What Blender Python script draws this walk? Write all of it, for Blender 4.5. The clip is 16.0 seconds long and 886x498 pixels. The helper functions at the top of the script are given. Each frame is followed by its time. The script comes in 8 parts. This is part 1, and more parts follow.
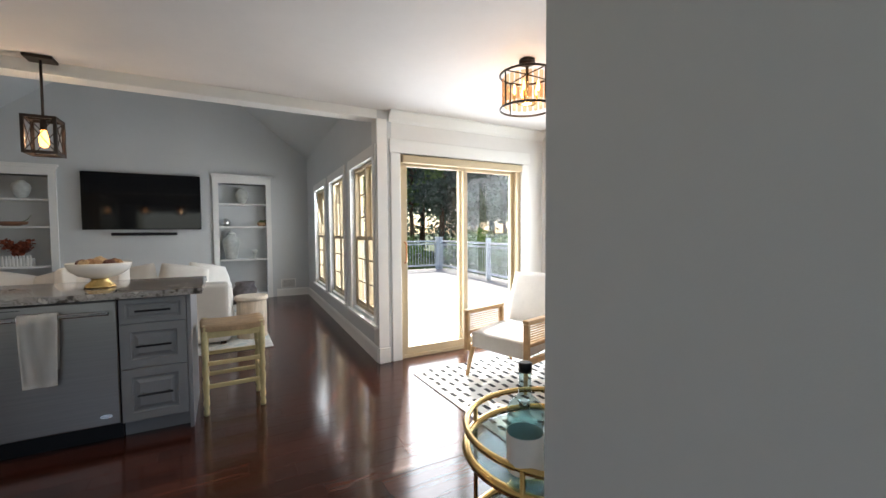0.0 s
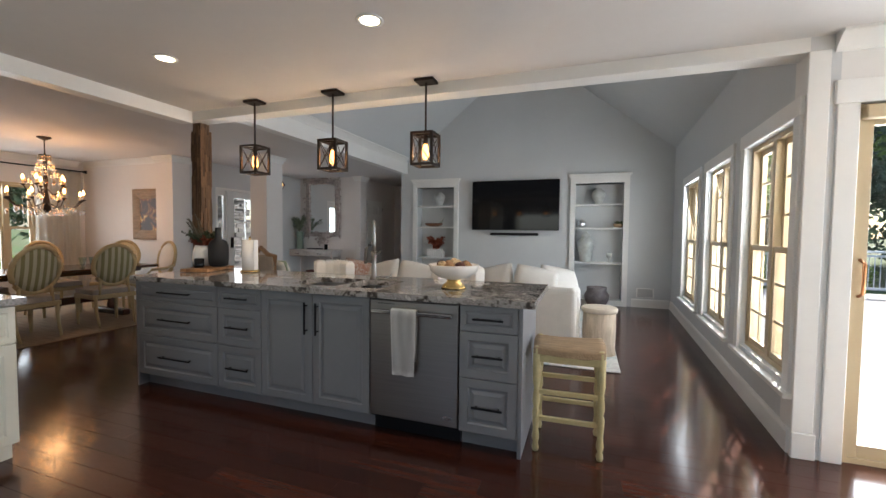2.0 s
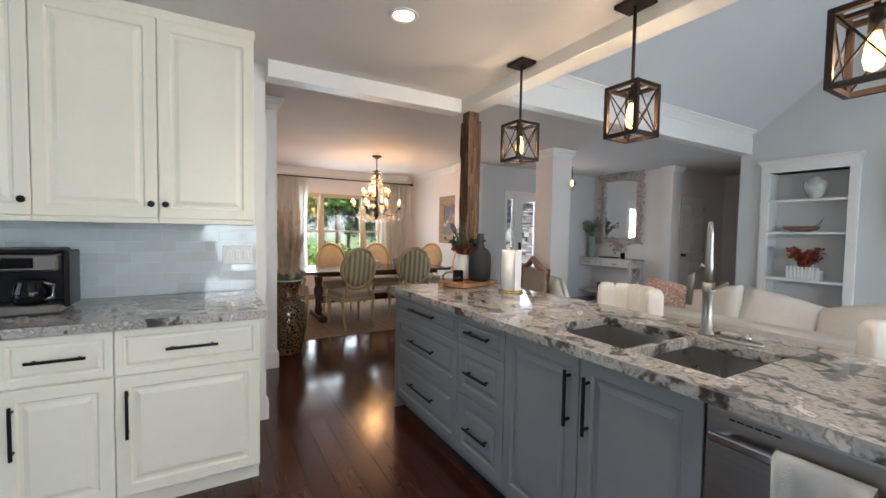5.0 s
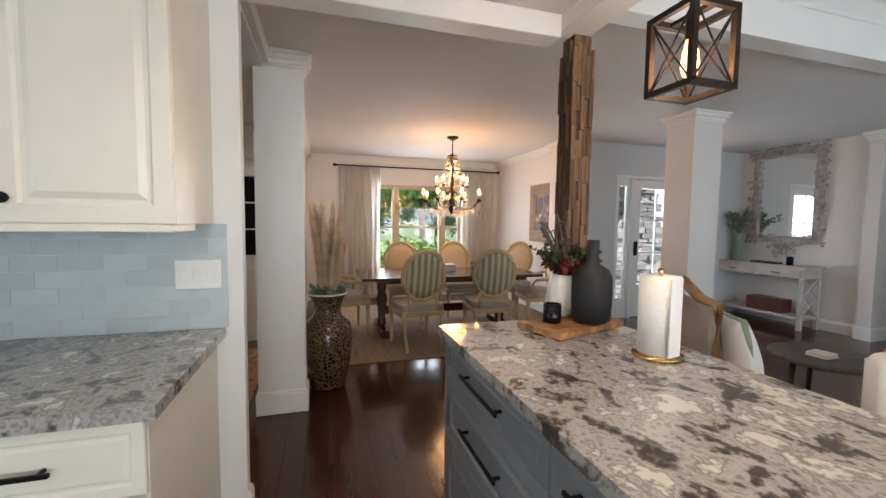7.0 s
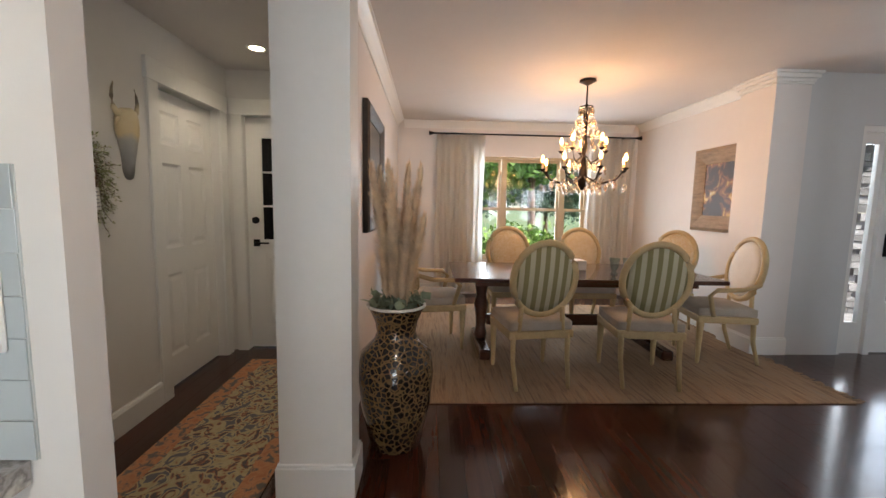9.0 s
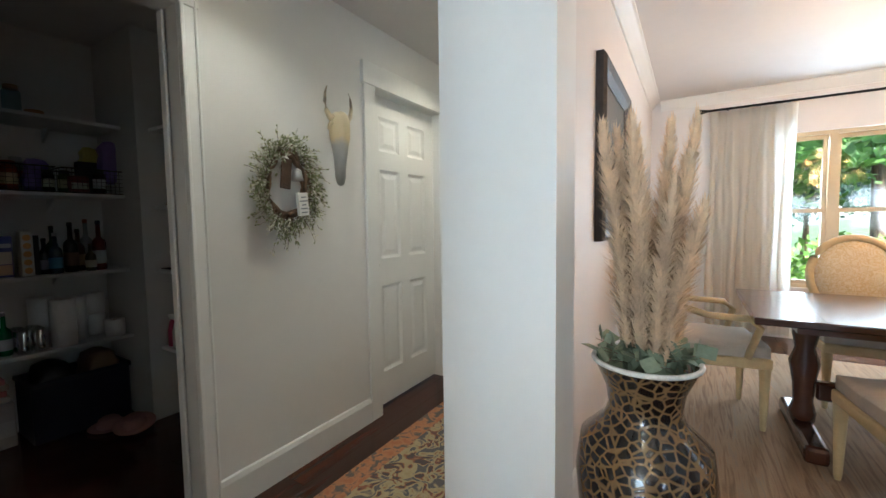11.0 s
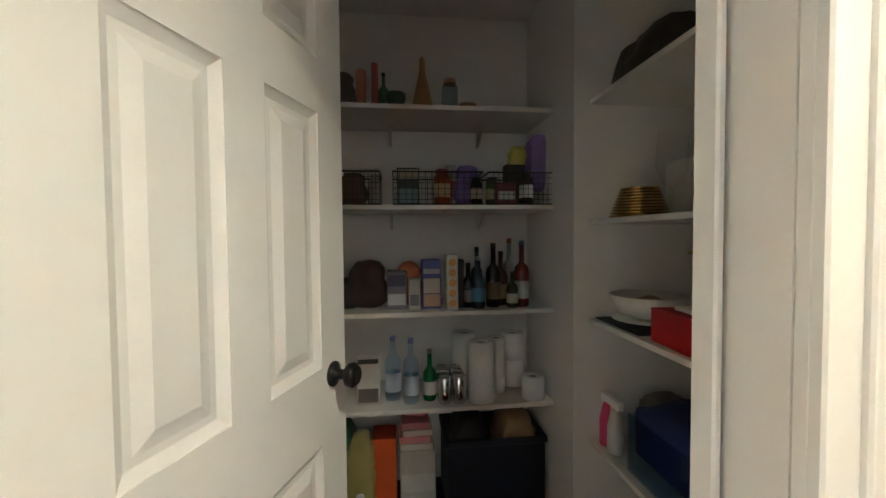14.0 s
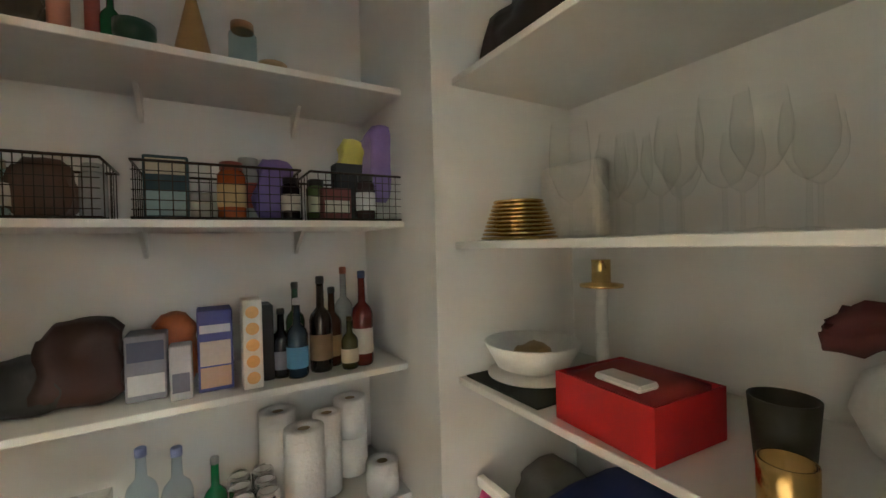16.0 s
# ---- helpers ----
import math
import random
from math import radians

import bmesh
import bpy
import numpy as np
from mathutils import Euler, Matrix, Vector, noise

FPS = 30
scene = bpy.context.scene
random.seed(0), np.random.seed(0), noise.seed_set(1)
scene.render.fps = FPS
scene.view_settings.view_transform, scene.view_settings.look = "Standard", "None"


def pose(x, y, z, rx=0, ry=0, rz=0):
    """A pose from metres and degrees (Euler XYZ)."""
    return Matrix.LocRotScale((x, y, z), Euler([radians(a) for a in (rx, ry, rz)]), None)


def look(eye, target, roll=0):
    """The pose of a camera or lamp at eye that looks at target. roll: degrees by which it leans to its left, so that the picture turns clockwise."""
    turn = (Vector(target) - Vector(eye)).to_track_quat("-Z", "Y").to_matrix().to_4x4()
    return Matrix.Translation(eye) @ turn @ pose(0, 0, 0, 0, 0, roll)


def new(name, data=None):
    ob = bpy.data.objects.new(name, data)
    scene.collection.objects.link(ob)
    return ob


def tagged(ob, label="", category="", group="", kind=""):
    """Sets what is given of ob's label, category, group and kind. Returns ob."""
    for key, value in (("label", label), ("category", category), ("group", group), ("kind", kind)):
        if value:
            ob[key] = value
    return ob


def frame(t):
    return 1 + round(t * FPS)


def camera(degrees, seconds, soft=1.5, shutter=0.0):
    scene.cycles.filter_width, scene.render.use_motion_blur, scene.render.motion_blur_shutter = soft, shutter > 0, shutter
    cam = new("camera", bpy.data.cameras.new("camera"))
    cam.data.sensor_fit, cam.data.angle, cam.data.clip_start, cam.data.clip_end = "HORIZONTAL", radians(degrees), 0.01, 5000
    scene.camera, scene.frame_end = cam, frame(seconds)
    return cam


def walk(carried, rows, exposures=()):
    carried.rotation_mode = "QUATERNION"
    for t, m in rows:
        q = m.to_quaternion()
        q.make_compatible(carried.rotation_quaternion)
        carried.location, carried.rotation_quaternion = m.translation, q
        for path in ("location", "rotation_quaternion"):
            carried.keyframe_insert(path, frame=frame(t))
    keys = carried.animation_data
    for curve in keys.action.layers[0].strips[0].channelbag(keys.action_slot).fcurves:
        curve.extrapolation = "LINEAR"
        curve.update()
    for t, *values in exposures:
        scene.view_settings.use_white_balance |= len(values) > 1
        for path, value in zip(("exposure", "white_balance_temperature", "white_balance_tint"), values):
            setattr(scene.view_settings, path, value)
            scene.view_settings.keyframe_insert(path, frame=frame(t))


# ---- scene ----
cam = camera(95.4, 16.0)
PATH = [
    (0, (-0.114, -0.031, 1.265), (0.842, 1.724, 1.18), -0.4),
    (0.5, (0.025, 0.18, 1.277), (0.508, 2.12, 1.208), 0.2),
    (1, (0.070, 0.337, 1.284), (0.182, 2.332, 1.207), 0.3),
    (1.5, (0.042, 0.55, 1.292), (-0.231, 2.529, 1.213), 0.3),
    (2, (0.008, 0.756, 1.302), (-0.656, 2.64, 1.215), 0.6),
    (2.5, (-0.05, 0.951, 1.308), (-1.072, 2.667, 1.216), 0.8),
    (3, (-0.142, 1.116, 1.304), (-1.448, 2.628, 1.216), 0.9),
    (3.5, (-0.278, 1.274, 1.306), (-1.774, 2.598, 1.208), 0.9),
    (4, (-0.406, 1.45, 1.304), (-2.032, 2.61, 1.207), 1.0),
    (4.2, (-0.455, 1.525, 1.304), (-2.11, 2.64, 1.21), 1.0),
    (6.3, (-1.326, 2.273, 1.386), (-3.158, 3.067, 1.283), 0.6),
    (6.5, (-1.45, 2.326, 1.386), (-3.305, 3.066, 1.278), 0.5),
    (7, (-1.746, 2.492, 1.387), (-3.657, 3.068, 1.255), 0.7),
    (7.5, (-2.079, 2.579, 1.37), (-4.029, 2.997, 1.217), 0.8),
    (8, (-2.408, 2.646, 1.368), (-4.385, 2.899, 1.199), 0.2),
    (8.2, (-2.559, 2.649, 1.374), (-4.54, 2.854, 1.185), 0.9),
    (10.3, (-3.617, 2.795, 1.211), (-5.569, 2.388, 1.055), -1.2),
    (10.5, (-3.677, 2.772, 1.213), (-5.59, 2.209, 1.061), -1.0),
    (11, (-3.825, 2.646, 1.227), (-5.526, 1.602, 1.094), -0.8),
    (11.5, (-3.954, 2.486, 1.247), (-5.276, 0.991, 1.123), -0.8),
    (12, (-4.087, 2.301, 1.262), (-4.946, 0.499, 1.138), -0.5),
    (12.5, (-4.135, 2.069, 1.259), (-4.566, 0.119, 1.14), -0.2),
    (13, (-4.16, 1.824, 1.29), (-4.39, -0.162, 1.224), -0.8),
    (13.5, (-4.208, 1.587, 1.292), (-4.408, -0.402, 1.239), -0.5),
    (14, (-4.264, 1.328, 1.294), (-4.494, -0.658, 1.226), -0.5),
    (14.5, (-4.283, 1.065, 1.314), (-4.651, -0.901, 1.298), -1.3),
    (15, (-4.323, 0.927, 1.33), (-4.832, -1.007, 1.327), -2.4),
    (15.5, (-4.357, 0.821, 1.339), (-5.136, -1.021, 1.349), -1.0),
    (16, (-4.4, 0.788, 1.347), (-5.42, -0.932, 1.322), -1.5),
]
walk(cam, [(t, look(eye, target, roll)) for t, eye, target, roll in PATH],
     [(0, 0.7, 6500, 10), (0.7, 0.2, 6400, 10), (1.3, 0.35, 6800, 12), (2.5, 1.3, 6200, 9), (4.0, 1.5, 6100, 8), (7.0, 1.5, 6200, 9), (8.2, 1.5, 6500, 10), (10.3, 1.7, 5600, 5),
      (11.0, 2.3, 5400, 0), (12.0, 2.65, 6700, 12), (12.3, 2.8, 6600, 11), (13.0, 3.6, 6100, 6), (14.0, 4.2, 6100, 1), (14.5, 5.05, 6200, 0), (16.0, 5.65, 6200, 0)])


# world, sun, exposure
world = bpy.data.worlds.new("sky")
scene.world = world
world.use_nodes = True
sky = world.node_tree.nodes.new("ShaderNodeTexSky")
sky.sky_type, sky.sun_disc = "NISHITA", False
SUN = Vector((0.44, 0.90, 0.95)).normalized()
sky.sun_elevation, sky.sun_rotation = math.asin(SUN.z), math.atan2(SUN.x, SUN.y)
world.node_tree.links.new(sky.outputs[0], world.node_tree.nodes["Background"].inputs[0])
world.node_tree.nodes["Background"].inputs[1].default_value = 0.15
sun = new("sun", bpy.data.lights.new("sun", "SUN"))
sun.data.energy, sun.data.angle, sun.data.color = 5.0, radians(0.6), (1.0, 0.95, 0.86)
sun.matrix_world = look((0, 0, 20), Vector((0, 0, 20)) - SUN)


def window_light(name, at, toward, w, h, power):
    """Skylight entering through an opening."""
    ob = new(name, bpy.data.lights.new(name, "AREA"))
    ob.data.shape, ob.data.size, ob.data.size_y = "RECTANGLE", w, h
    ob.data.energy, ob.data.color = power, (0.86, 0.93, 1.0)
    ob.matrix_world = look(at, toward)


def bulb_light(name, at, power, color=(1.0, 0.70, 0.42), r=0.05):
    ob = new(name, bpy.data.lights.new(name, "POINT"))
    ob.data.energy, ob.data.color, ob.data.shadow_soft_size = power, color, r
    ob.location = at


def can_light(name, at, power, color=(1.0, 0.88, 0.74)):
    ob = new(name, bpy.data.lights.new(name, "SPOT"))
    ob.data.energy, ob.data.color, ob.data.shadow_soft_size = power, color, 0.05
    ob.data.spot_size, ob.data.spot_blend = radians(130), 0.6
    ob.location = at


window_light("slider_light", (2.22, 3.86, 1.0), (2.22, 0, 0.6), 1.4, 1.8, 52)
window_light("side_light", (1.50, 5.9, 1.2), (-3, 5.9, 0.4), 3.8, 1.6, 95)
window_light("east_light", (3.42, 2.5, 1.3), (0, 2.5, 0.6), 1.4, 1.6, 30)
window_light("dining_light", (-9.28, 4.25, 1.25), (-5, 4.25, 0.6), 1.8, 1.5, 25)
window_light("entry_light", (-6.8, 7.2, 1.2), (-3, 7.2, 0.8), 1.0, 1.6, 10)
# Added fill on the island fronts from behind; no window is known there.
window_light("rear_fill_light", (-1.6, -2.1, 1.5), (-1.6, 3, 1.0), 2.4, 1.2, 6)
bulb_light("chandelier_light", (-7.02, 4.20, 1.78), 9.5, (1.0, 0.53, 0.23), 0.15)
bulb_light("chandelier_up_light", (-7.02, 4.20, 2.10), 3.2, (1.0, 0.55, 0.25), 0.08)
for px in (-1.13, -1.94, -2.74):
    bulb_light("pendant_light", (px, 3.57, 1.87), 3.5, r=0.03)
bulb_light("drum_light", (1.72, 2.13, 2.12), 6, r=0.05)
can_light("can_light", (-1.10, 2.69, 2.40), 10)
can_light("can_light", (-2.62, 2.69, 2.40), 10)
can_light("can_light", (-6.15, 1.45, 2.40), 6, (1.0, 0.82, 0.60))
# Added fill for the near hall and pantry; no lamp was seen here.
can_light("can_light", (-4.75, 1.50, 2.40), 4, (1.0, 0.86, 0.68))


# materials
def mat(name, base, rough=0.5, metal=0.0, var=0.12, scale=5.0, bump=0.05, bscale=90.0, emit=0.0, ecol=None, trans=0.0, spec=0.5, coat=0.0, stretch=(1, 1, 1), rvar=0.1):
    """A surface with colour drift at two scales, uneven gloss and fine relief."""
    m = bpy.data.materials.new(name)
    m.use_nodes = True
    nt, p = m.node_tree, m.node_tree.nodes["Principled BSDF"]
    N, L = nt.nodes.new, nt.links.new
    p.inputs["Roughness"].default_value, p.inputs["Metallic"].default_value = rough, metal
    p.inputs["Specular IOR Level"].default_value, p.inputs["Coat Weight"].default_value = spec, coat
    p.inputs["Transmission Weight"].default_value = trans
    tc, mp = N("ShaderNodeTexCoord"), N("ShaderNodeMapping")
    mp.inputs["Scale"].default_value = stretch
    L(tc.outputs["Object"], mp.inputs[0])
    n1, n2, mix = N("ShaderNodeTexNoise"), N("ShaderNodeTexNoise"), N("ShaderNodeMix")
    n1.inputs["Scale"].default_value, n2.inputs["Scale"].default_value = scale, scale * 9
    n1.inputs["Detail"].default_value = 4
    for n in (n1, n2):
        L(mp.outputs[0], n.inputs["Vector"])
    add = N("ShaderNodeMath")
    add.operation, add.inputs[1].default_value = "MULTIPLY_ADD", 0.35
    L(n2.outputs[0], add.inputs[0])
    L(n1.outputs[0], add.inputs[2])
    rng = N("ShaderNodeMapRange")
    rng.inputs["From Min"].default_value, rng.inputs["From Max"].default_value = 0.4, 0.95
    L(add.outputs[0], rng.inputs["Value"])
    mix.data_type = "RGBA"
    lo = tuple(max(0, c * (1 - var)) for c in base)
    hi = tuple(min(1, c * (1 + var)) for c in base)
    mix.inputs["A"].default_value, mix.inputs["B"].default_value = (*lo, 1), (*hi, 1)
    L(rng.outputs[0], mix.inputs["Factor"])
    L(mix.outputs["Result"], p.inputs["Base Color"])
    rr = N("ShaderNodeMapRange")
    rr.inputs["To Min"].default_value, rr.inputs["To Max"].default_value = max(0.0, rough * (1 - rvar)), min(1, rough * (1 + rvar))
    L(n1.outputs[0], rr.inputs["Value"])
    L(rr.outputs[0], p.inputs["Roughness"])
    if bump:
        nb, b = N("ShaderNodeTexNoise"), N("ShaderNodeBump")
        nb.inputs["Scale"].default_value, b.inputs["Strength"].default_value, b.inputs["Distance"].default_value = bscale, bump, 0.01
        L(mp.outputs[0], nb.inputs["Vector"])
        L(nb.outputs[0], b.inputs["Height"])
        L(b.outputs[0], p.inputs["Normal"])
    if emit:
        p.inputs["Emission Color"].default_value = (*(ecol or base), 1)
        p.inputs["Emission Strength"].default_value = emit
    return m


def ramp_mat(name, stops, rough, scale, detail=8.0, distort=1.0, bump=0.02, coat=0.0, kind="noise", stretch=(1, 1, 1), mix_scale=0.0):
    """A surface whose colour runs through the stops by a noise or cell pattern."""
    m = mat(name, (0.5, 0.5, 0.5), rough, bump=bump, coat=coat)
    nt, p = m.node_tree, m.node_tree.nodes["Principled BSDF"]
    N, L = nt.nodes.new, nt.links.new
    tc, mp = N("ShaderNodeTexCoord"), N("ShaderNodeMapping")
    mp.inputs["Scale"].default_value = stretch
    L(tc.outputs["Object"], mp.inputs[0])
    if kind == "noise":
        t = N("ShaderNodeTexNoise")
        t.inputs["Detail"].default_value, t.inputs["Distortion"].default_value = detail, distort
        out = t.outputs[0]
    else:
        t = N("ShaderNodeTexVoronoi")
        t.feature = kind
        out = t.outputs[0]
    t.inputs["Scale"].default_value = scale
    L(mp.outputs[0], t.inputs["Vector"])
    if mix_scale:
        t2, mx = N("ShaderNodeTexNoise"), N("ShaderNodeMath")
        t2.inputs["Scale"].default_value, t2.inputs["Detail"].default_value = mix_scale, 6
        L(mp.outputs[0], t2.inputs["Vector"])
        mx.operation, mx.inputs[1].default_value = "MULTIPLY_ADD", 0.45
        sub = N("ShaderNodeMath")
        sub.operation, sub.inputs[1].default_value = "SUBTRACT", 0.5
        L(t2.outputs[0], sub.inputs[0])
        L(sub.outputs[0], mx.inputs[0])
        L(out, mx.inputs[2])
        out = mx.outputs[0]
    r = N("ShaderNodeValToRGB")
    while len(r.color_ramp.elements) < len(stops):
        r.color_ramp.elements.new(0.5)
    for e, (at, c) in zip(r.color_ramp.elements, stops):
        e.position, e.color = at, (*c, 1)
    L(out, r.inputs[0])
    L(r.outputs[0], p.inputs["Base Color"])
    return m


def by_piece(m, amount=0.3, islands=False):
    """Each piece (or joined island) a little lighter or darker."""
    nt, p = m.node_tree, m.node_tree.nodes["Principled BSDF"]
    src = p.inputs["Base Color"].links[0].from_socket
    if islands:
        rnd = nt.nodes.new("ShaderNodeNewGeometry").outputs["Random Per Island"]
    else:
        rnd = nt.nodes.new("ShaderNodeObjectInfo").outputs["Random"]
    rg, hs = nt.nodes.new("ShaderNodeMapRange"), nt.nodes.new("ShaderNodeHueSaturation")
    rg.inputs["To Min"].default_value, rg.inputs["To Max"].default_value = 1 - amount, 1 + amount
    nt.links.new(rnd, rg.inputs["Value"])
    nt.links.new(rg.outputs[0], hs.inputs["Value"])
    nt.links.new(src, hs.inputs["Color"])
    nt.links.new(hs.outputs[0], p.inputs["Base Color"])
    return m


def translucent(m, amount):
    """Let light glow through thin leaves or cloth."""
    nt = m.node_tree
    p, out = nt.nodes["Principled BSDF"], nt.nodes["Material Output"]
    tl, mx = nt.nodes.new("ShaderNodeBsdfTranslucent"), nt.nodes.new("ShaderNodeMixShader")
    nt.links.new(p.inputs["Base Color"].links[0].from_socket, tl.inputs[0])
    mx.inputs[0].default_value = amount
    nt.links.new(p.outputs[0], mx.inputs[1])
    nt.links.new(tl.outputs[0], mx.inputs[2])
    nt.links.new(mx.outputs[0], out.inputs[0])
    return m


def glass_mat(name, tint=(1, 1, 1), gloss=0.05, sheen=0.03):
    """Thin clear glass: see-through with a sheen."""
    m = bpy.data.materials.new(name)
    m.use_nodes = True
    nt = m.node_tree
    nt.nodes.remove(nt.nodes["Principled BSDF"])
    tr, gl, mx, lw, pw, sc = (nt.nodes.new(k) for k in ("ShaderNodeBsdfTransparent", "ShaderNodeBsdfGlossy", "ShaderNodeMixShader", "ShaderNodeLayerWeight", "ShaderNodeMath", "ShaderNodeMath"))
    tr.inputs[0].default_value = (*tint, 1)
    gl.inputs["Roughness"].default_value = gloss
    lw.inputs[0].default_value = 0.5
    pw.operation, pw.inputs[1].default_value = "POWER", 4.0
    sc.operation, sc.inputs[1].default_value, sc.inputs[2].default_value = "MULTIPLY_ADD", 0.6, sheen
    nt.links.new(lw.outputs["Facing"], pw.inputs[0])
    nt.links.new(pw.outputs[0], sc.inputs[0])
    nt.links.new(sc.outputs[0], mx.inputs[0])
    nt.links.new(tr.outputs[0], mx.inputs[1])
    nt.links.new(gl.outputs[0], mx.inputs[2])
    nt.links.new(mx.outputs[0], nt.nodes["Material Output"].inputs[0])
    return m


WALL = mat("grey_wall_paint", (0.60, 0.62, 0.63), 0.6, var=0.03, scale=1.5, bump=0.03, bscale=220)
WHITEWALL = mat("white_wall_paint", (0.76, 0.75, 0.73), 0.55, var=0.03, scale=1.5, bump=0.03, bscale=220)
DINWALL = mat("warm_wall_paint", (0.74, 0.71, 0.69), 0.6, var=0.03, scale=1.5, bump=0.03, bscale=220)
CEIL = mat("ceiling_paint", (0.70, 0.68, 0.67), 0.8, var=0.03, scale=2, bump=0.06, bscale=160)
TRIM = mat("white_trim_paint", (0.80, 0.80, 0.78), 0.35, var=0.03, scale=3, bump=0.02)
CREAM = mat("cream_cabinet_paint", (0.80, 0.765, 0.65), 0.38, var=0.03, scale=3, bump=0.015)
GREY = mat("grey_cabinet_paint", (0.225, 0.23, 0.245), 0.42, var=0.05, scale=3, bump=0.02)
BLACK = mat("black_metal", (0.012, 0.012, 0.014), 0.4, 0.6, var=0.2, bump=0.02)
BRONZE = mat("dark_bronze", (0.035, 0.025, 0.02), 0.42, 0.7, var=0.3, bump=0.04)
STEEL = mat("brushed_steel", (0.32, 0.30, 0.285), 0.33, 1.0, var=0.08, scale=2, bump=0.02, bscale=300, stretch=(1, 1, 40))
CHROME = mat("chrome", (0.7, 0.7, 0.7), 0.12, 1.0, var=0.05, bump=0)
BRASS = mat("brass", (0.65, 0.45, 0.18), 0.25, 1.0, var=0.12, bump=0.01)
GLASS = glass_mat("window_glass")
GRANITE = ramp_mat("speckled_grey_granite", [(0.34, (0.055, 0.047, 0.042)), (0.40, (0.13, 0.115, 0.105)), (0.44, (0.30, 0.285, 0.27)), (0.52, (0.42, 0.40, 0.385)), (0.58, (0.23, 0.215, 0.205)), (0.66, (0.60, 0.57, 0.54))], 0.10, 7.5, 7, 0.8, 0.0, coat=0.3, stretch=(1, 1.1, 1), mix_scale=42)
PLANK = by_piece(mat("dark_cherry_floorboards", (0.052, 0.0155, 0.009), 0.16, var=0.4, scale=3, bump=0.05, bscale=14, stretch=(0.35, 7, 1), coat=0.12, spec=0.4, rvar=0.3), 0.35)
PLANKS = by_piece(mat("dark_cherry_boards_far", (0.052, 0.0155, 0.009), 0.16, var=0.4, scale=3, bump=0.05, bscale=14, stretch=(0.35, 7, 1), coat=0.12, spec=0.4, rvar=0.3), 0.35, True)
JOINT = mat("floor_joint", (0.012, 0.005, 0.004), 0.6)
TILE = by_piece(mat("pale_blue_glass_tile", (0.52, 0.585, 0.61), 0.08, var=0.05, scale=2, bump=0.02, bscale=9, coat=0.5), 0.08)
GROUT = mat("grout", (0.66, 0.70, 0.71), 0.6)
WHITEPLASTIC = mat("white_plastic", (0.80, 0.80, 0.78), 0.3, var=0.02, bump=0)
TAN = mat("tan_vinyl_frame", (0.52, 0.42, 0.27), 0.4, var=0.05)
BULB = mat("glowing_bulb", (1.0, 0.55, 0.2), 0.3, emit=5, ecol=(1.0, 0.38, 0.08), bump=0)
CANDLEBULB = mat("glowing_candle_bulb", (1.0, 0.6, 0.25), 0.3, emit=14, ecol=(1.0, 0.46, 0.13), bump=0)
CANGLOW = mat("lit_downlight_lens", (1.0, 0.9, 0.7), 0.4, emit=9, ecol=(1.0, 0.80, 0.52), bump=0)
SCREEN = mat("black_screen", (0.004, 0.004, 0.005), 0.06, spec=0.25, var=0.1, bump=0)
BARK = ramp_mat("rough_bark_wood", [(0.3, (0.035, 0.02, 0.012)), (0.5, (0.12, 0.07, 0.04)), (0.7, (0.28, 0.18, 0.11))], 0.85, 9, 8, 0.8, 0.5, stretch=(3, 3, 0.5))
LINEN = mat("white_linen", (0.74, 0.72, 0.68), 0.9, var=0.06, scale=6, bump=0.2, bscale=260)
WICKER = mat("woven_rush", (0.42, 0.29, 0.17), 0.8, var=0.3, scale=10, bump=0.6, bscale=90, stretch=(1, 5, 1))
YELLOW = mat("pale_yellow_paint", (0.56, 0.47, 0.24), 0.45, var=0.2, scale=6, bump=0.05)
OAK = mat("light_oak", (0.52, 0.33, 0.16), 0.45, var=0.2, scale=4, bump=0.05, stretch=(1, 6, 6))


# building blocks
def box(bm, x0, y0, z0, x1, y1, z1, bevel=0.0, seg=1):
    vs = [bm.verts.new((x, y, z)) for z in (z0, z1) for x, y in ((x0, y0), (x1, y0), (x1, y1), (x0, y1))]
    fs = [bm.faces.new([vs[i] for i in q]) for q in ((3, 2, 1, 0), (4, 5, 6, 7), (0, 1, 5, 4), (1, 2, 6, 5), (2, 3, 7, 6), (3, 0, 4, 7))]
    if bevel:
        bmesh.ops.bevel(bm, geom=list({e for f in fs for e in f.edges}), offset=bevel, segments=seg, affect="EDGES", profile=0.5)
    return bm


def boxes(*specs, bevel=0.0, seg=1):
    bm = bmesh.new()
    for s in specs:
        box(bm, *s, bevel=bevel, seg=seg)
    return bm


def lathe(profile, at=(0, 0, 0), seg=28, bm=None, cap=True):
    """Turn (radius, height) pairs round the upright axis."""
    bm = bm or bmesh.new()
    rings = [[bm.verts.new((at[0] + r * math.cos(2 * math.pi * k / seg), at[1] + r * math.sin(2 * math.pi * k / seg), at[2] + z)) for k in range(seg)] for r, z in profile]
    for a, b in zip(rings, rings[1:]):
        for k in range(seg):
            f = bm.faces.new((a[k], a[(k + 1) % seg], b[(k + 1) % seg], b[k]))
            f.smooth = True
    if cap:
        for ring, flip in ((rings[0], True), (rings[-1], False)):
            bm.faces.new(ring[::-1] if flip else ring)
    return bm


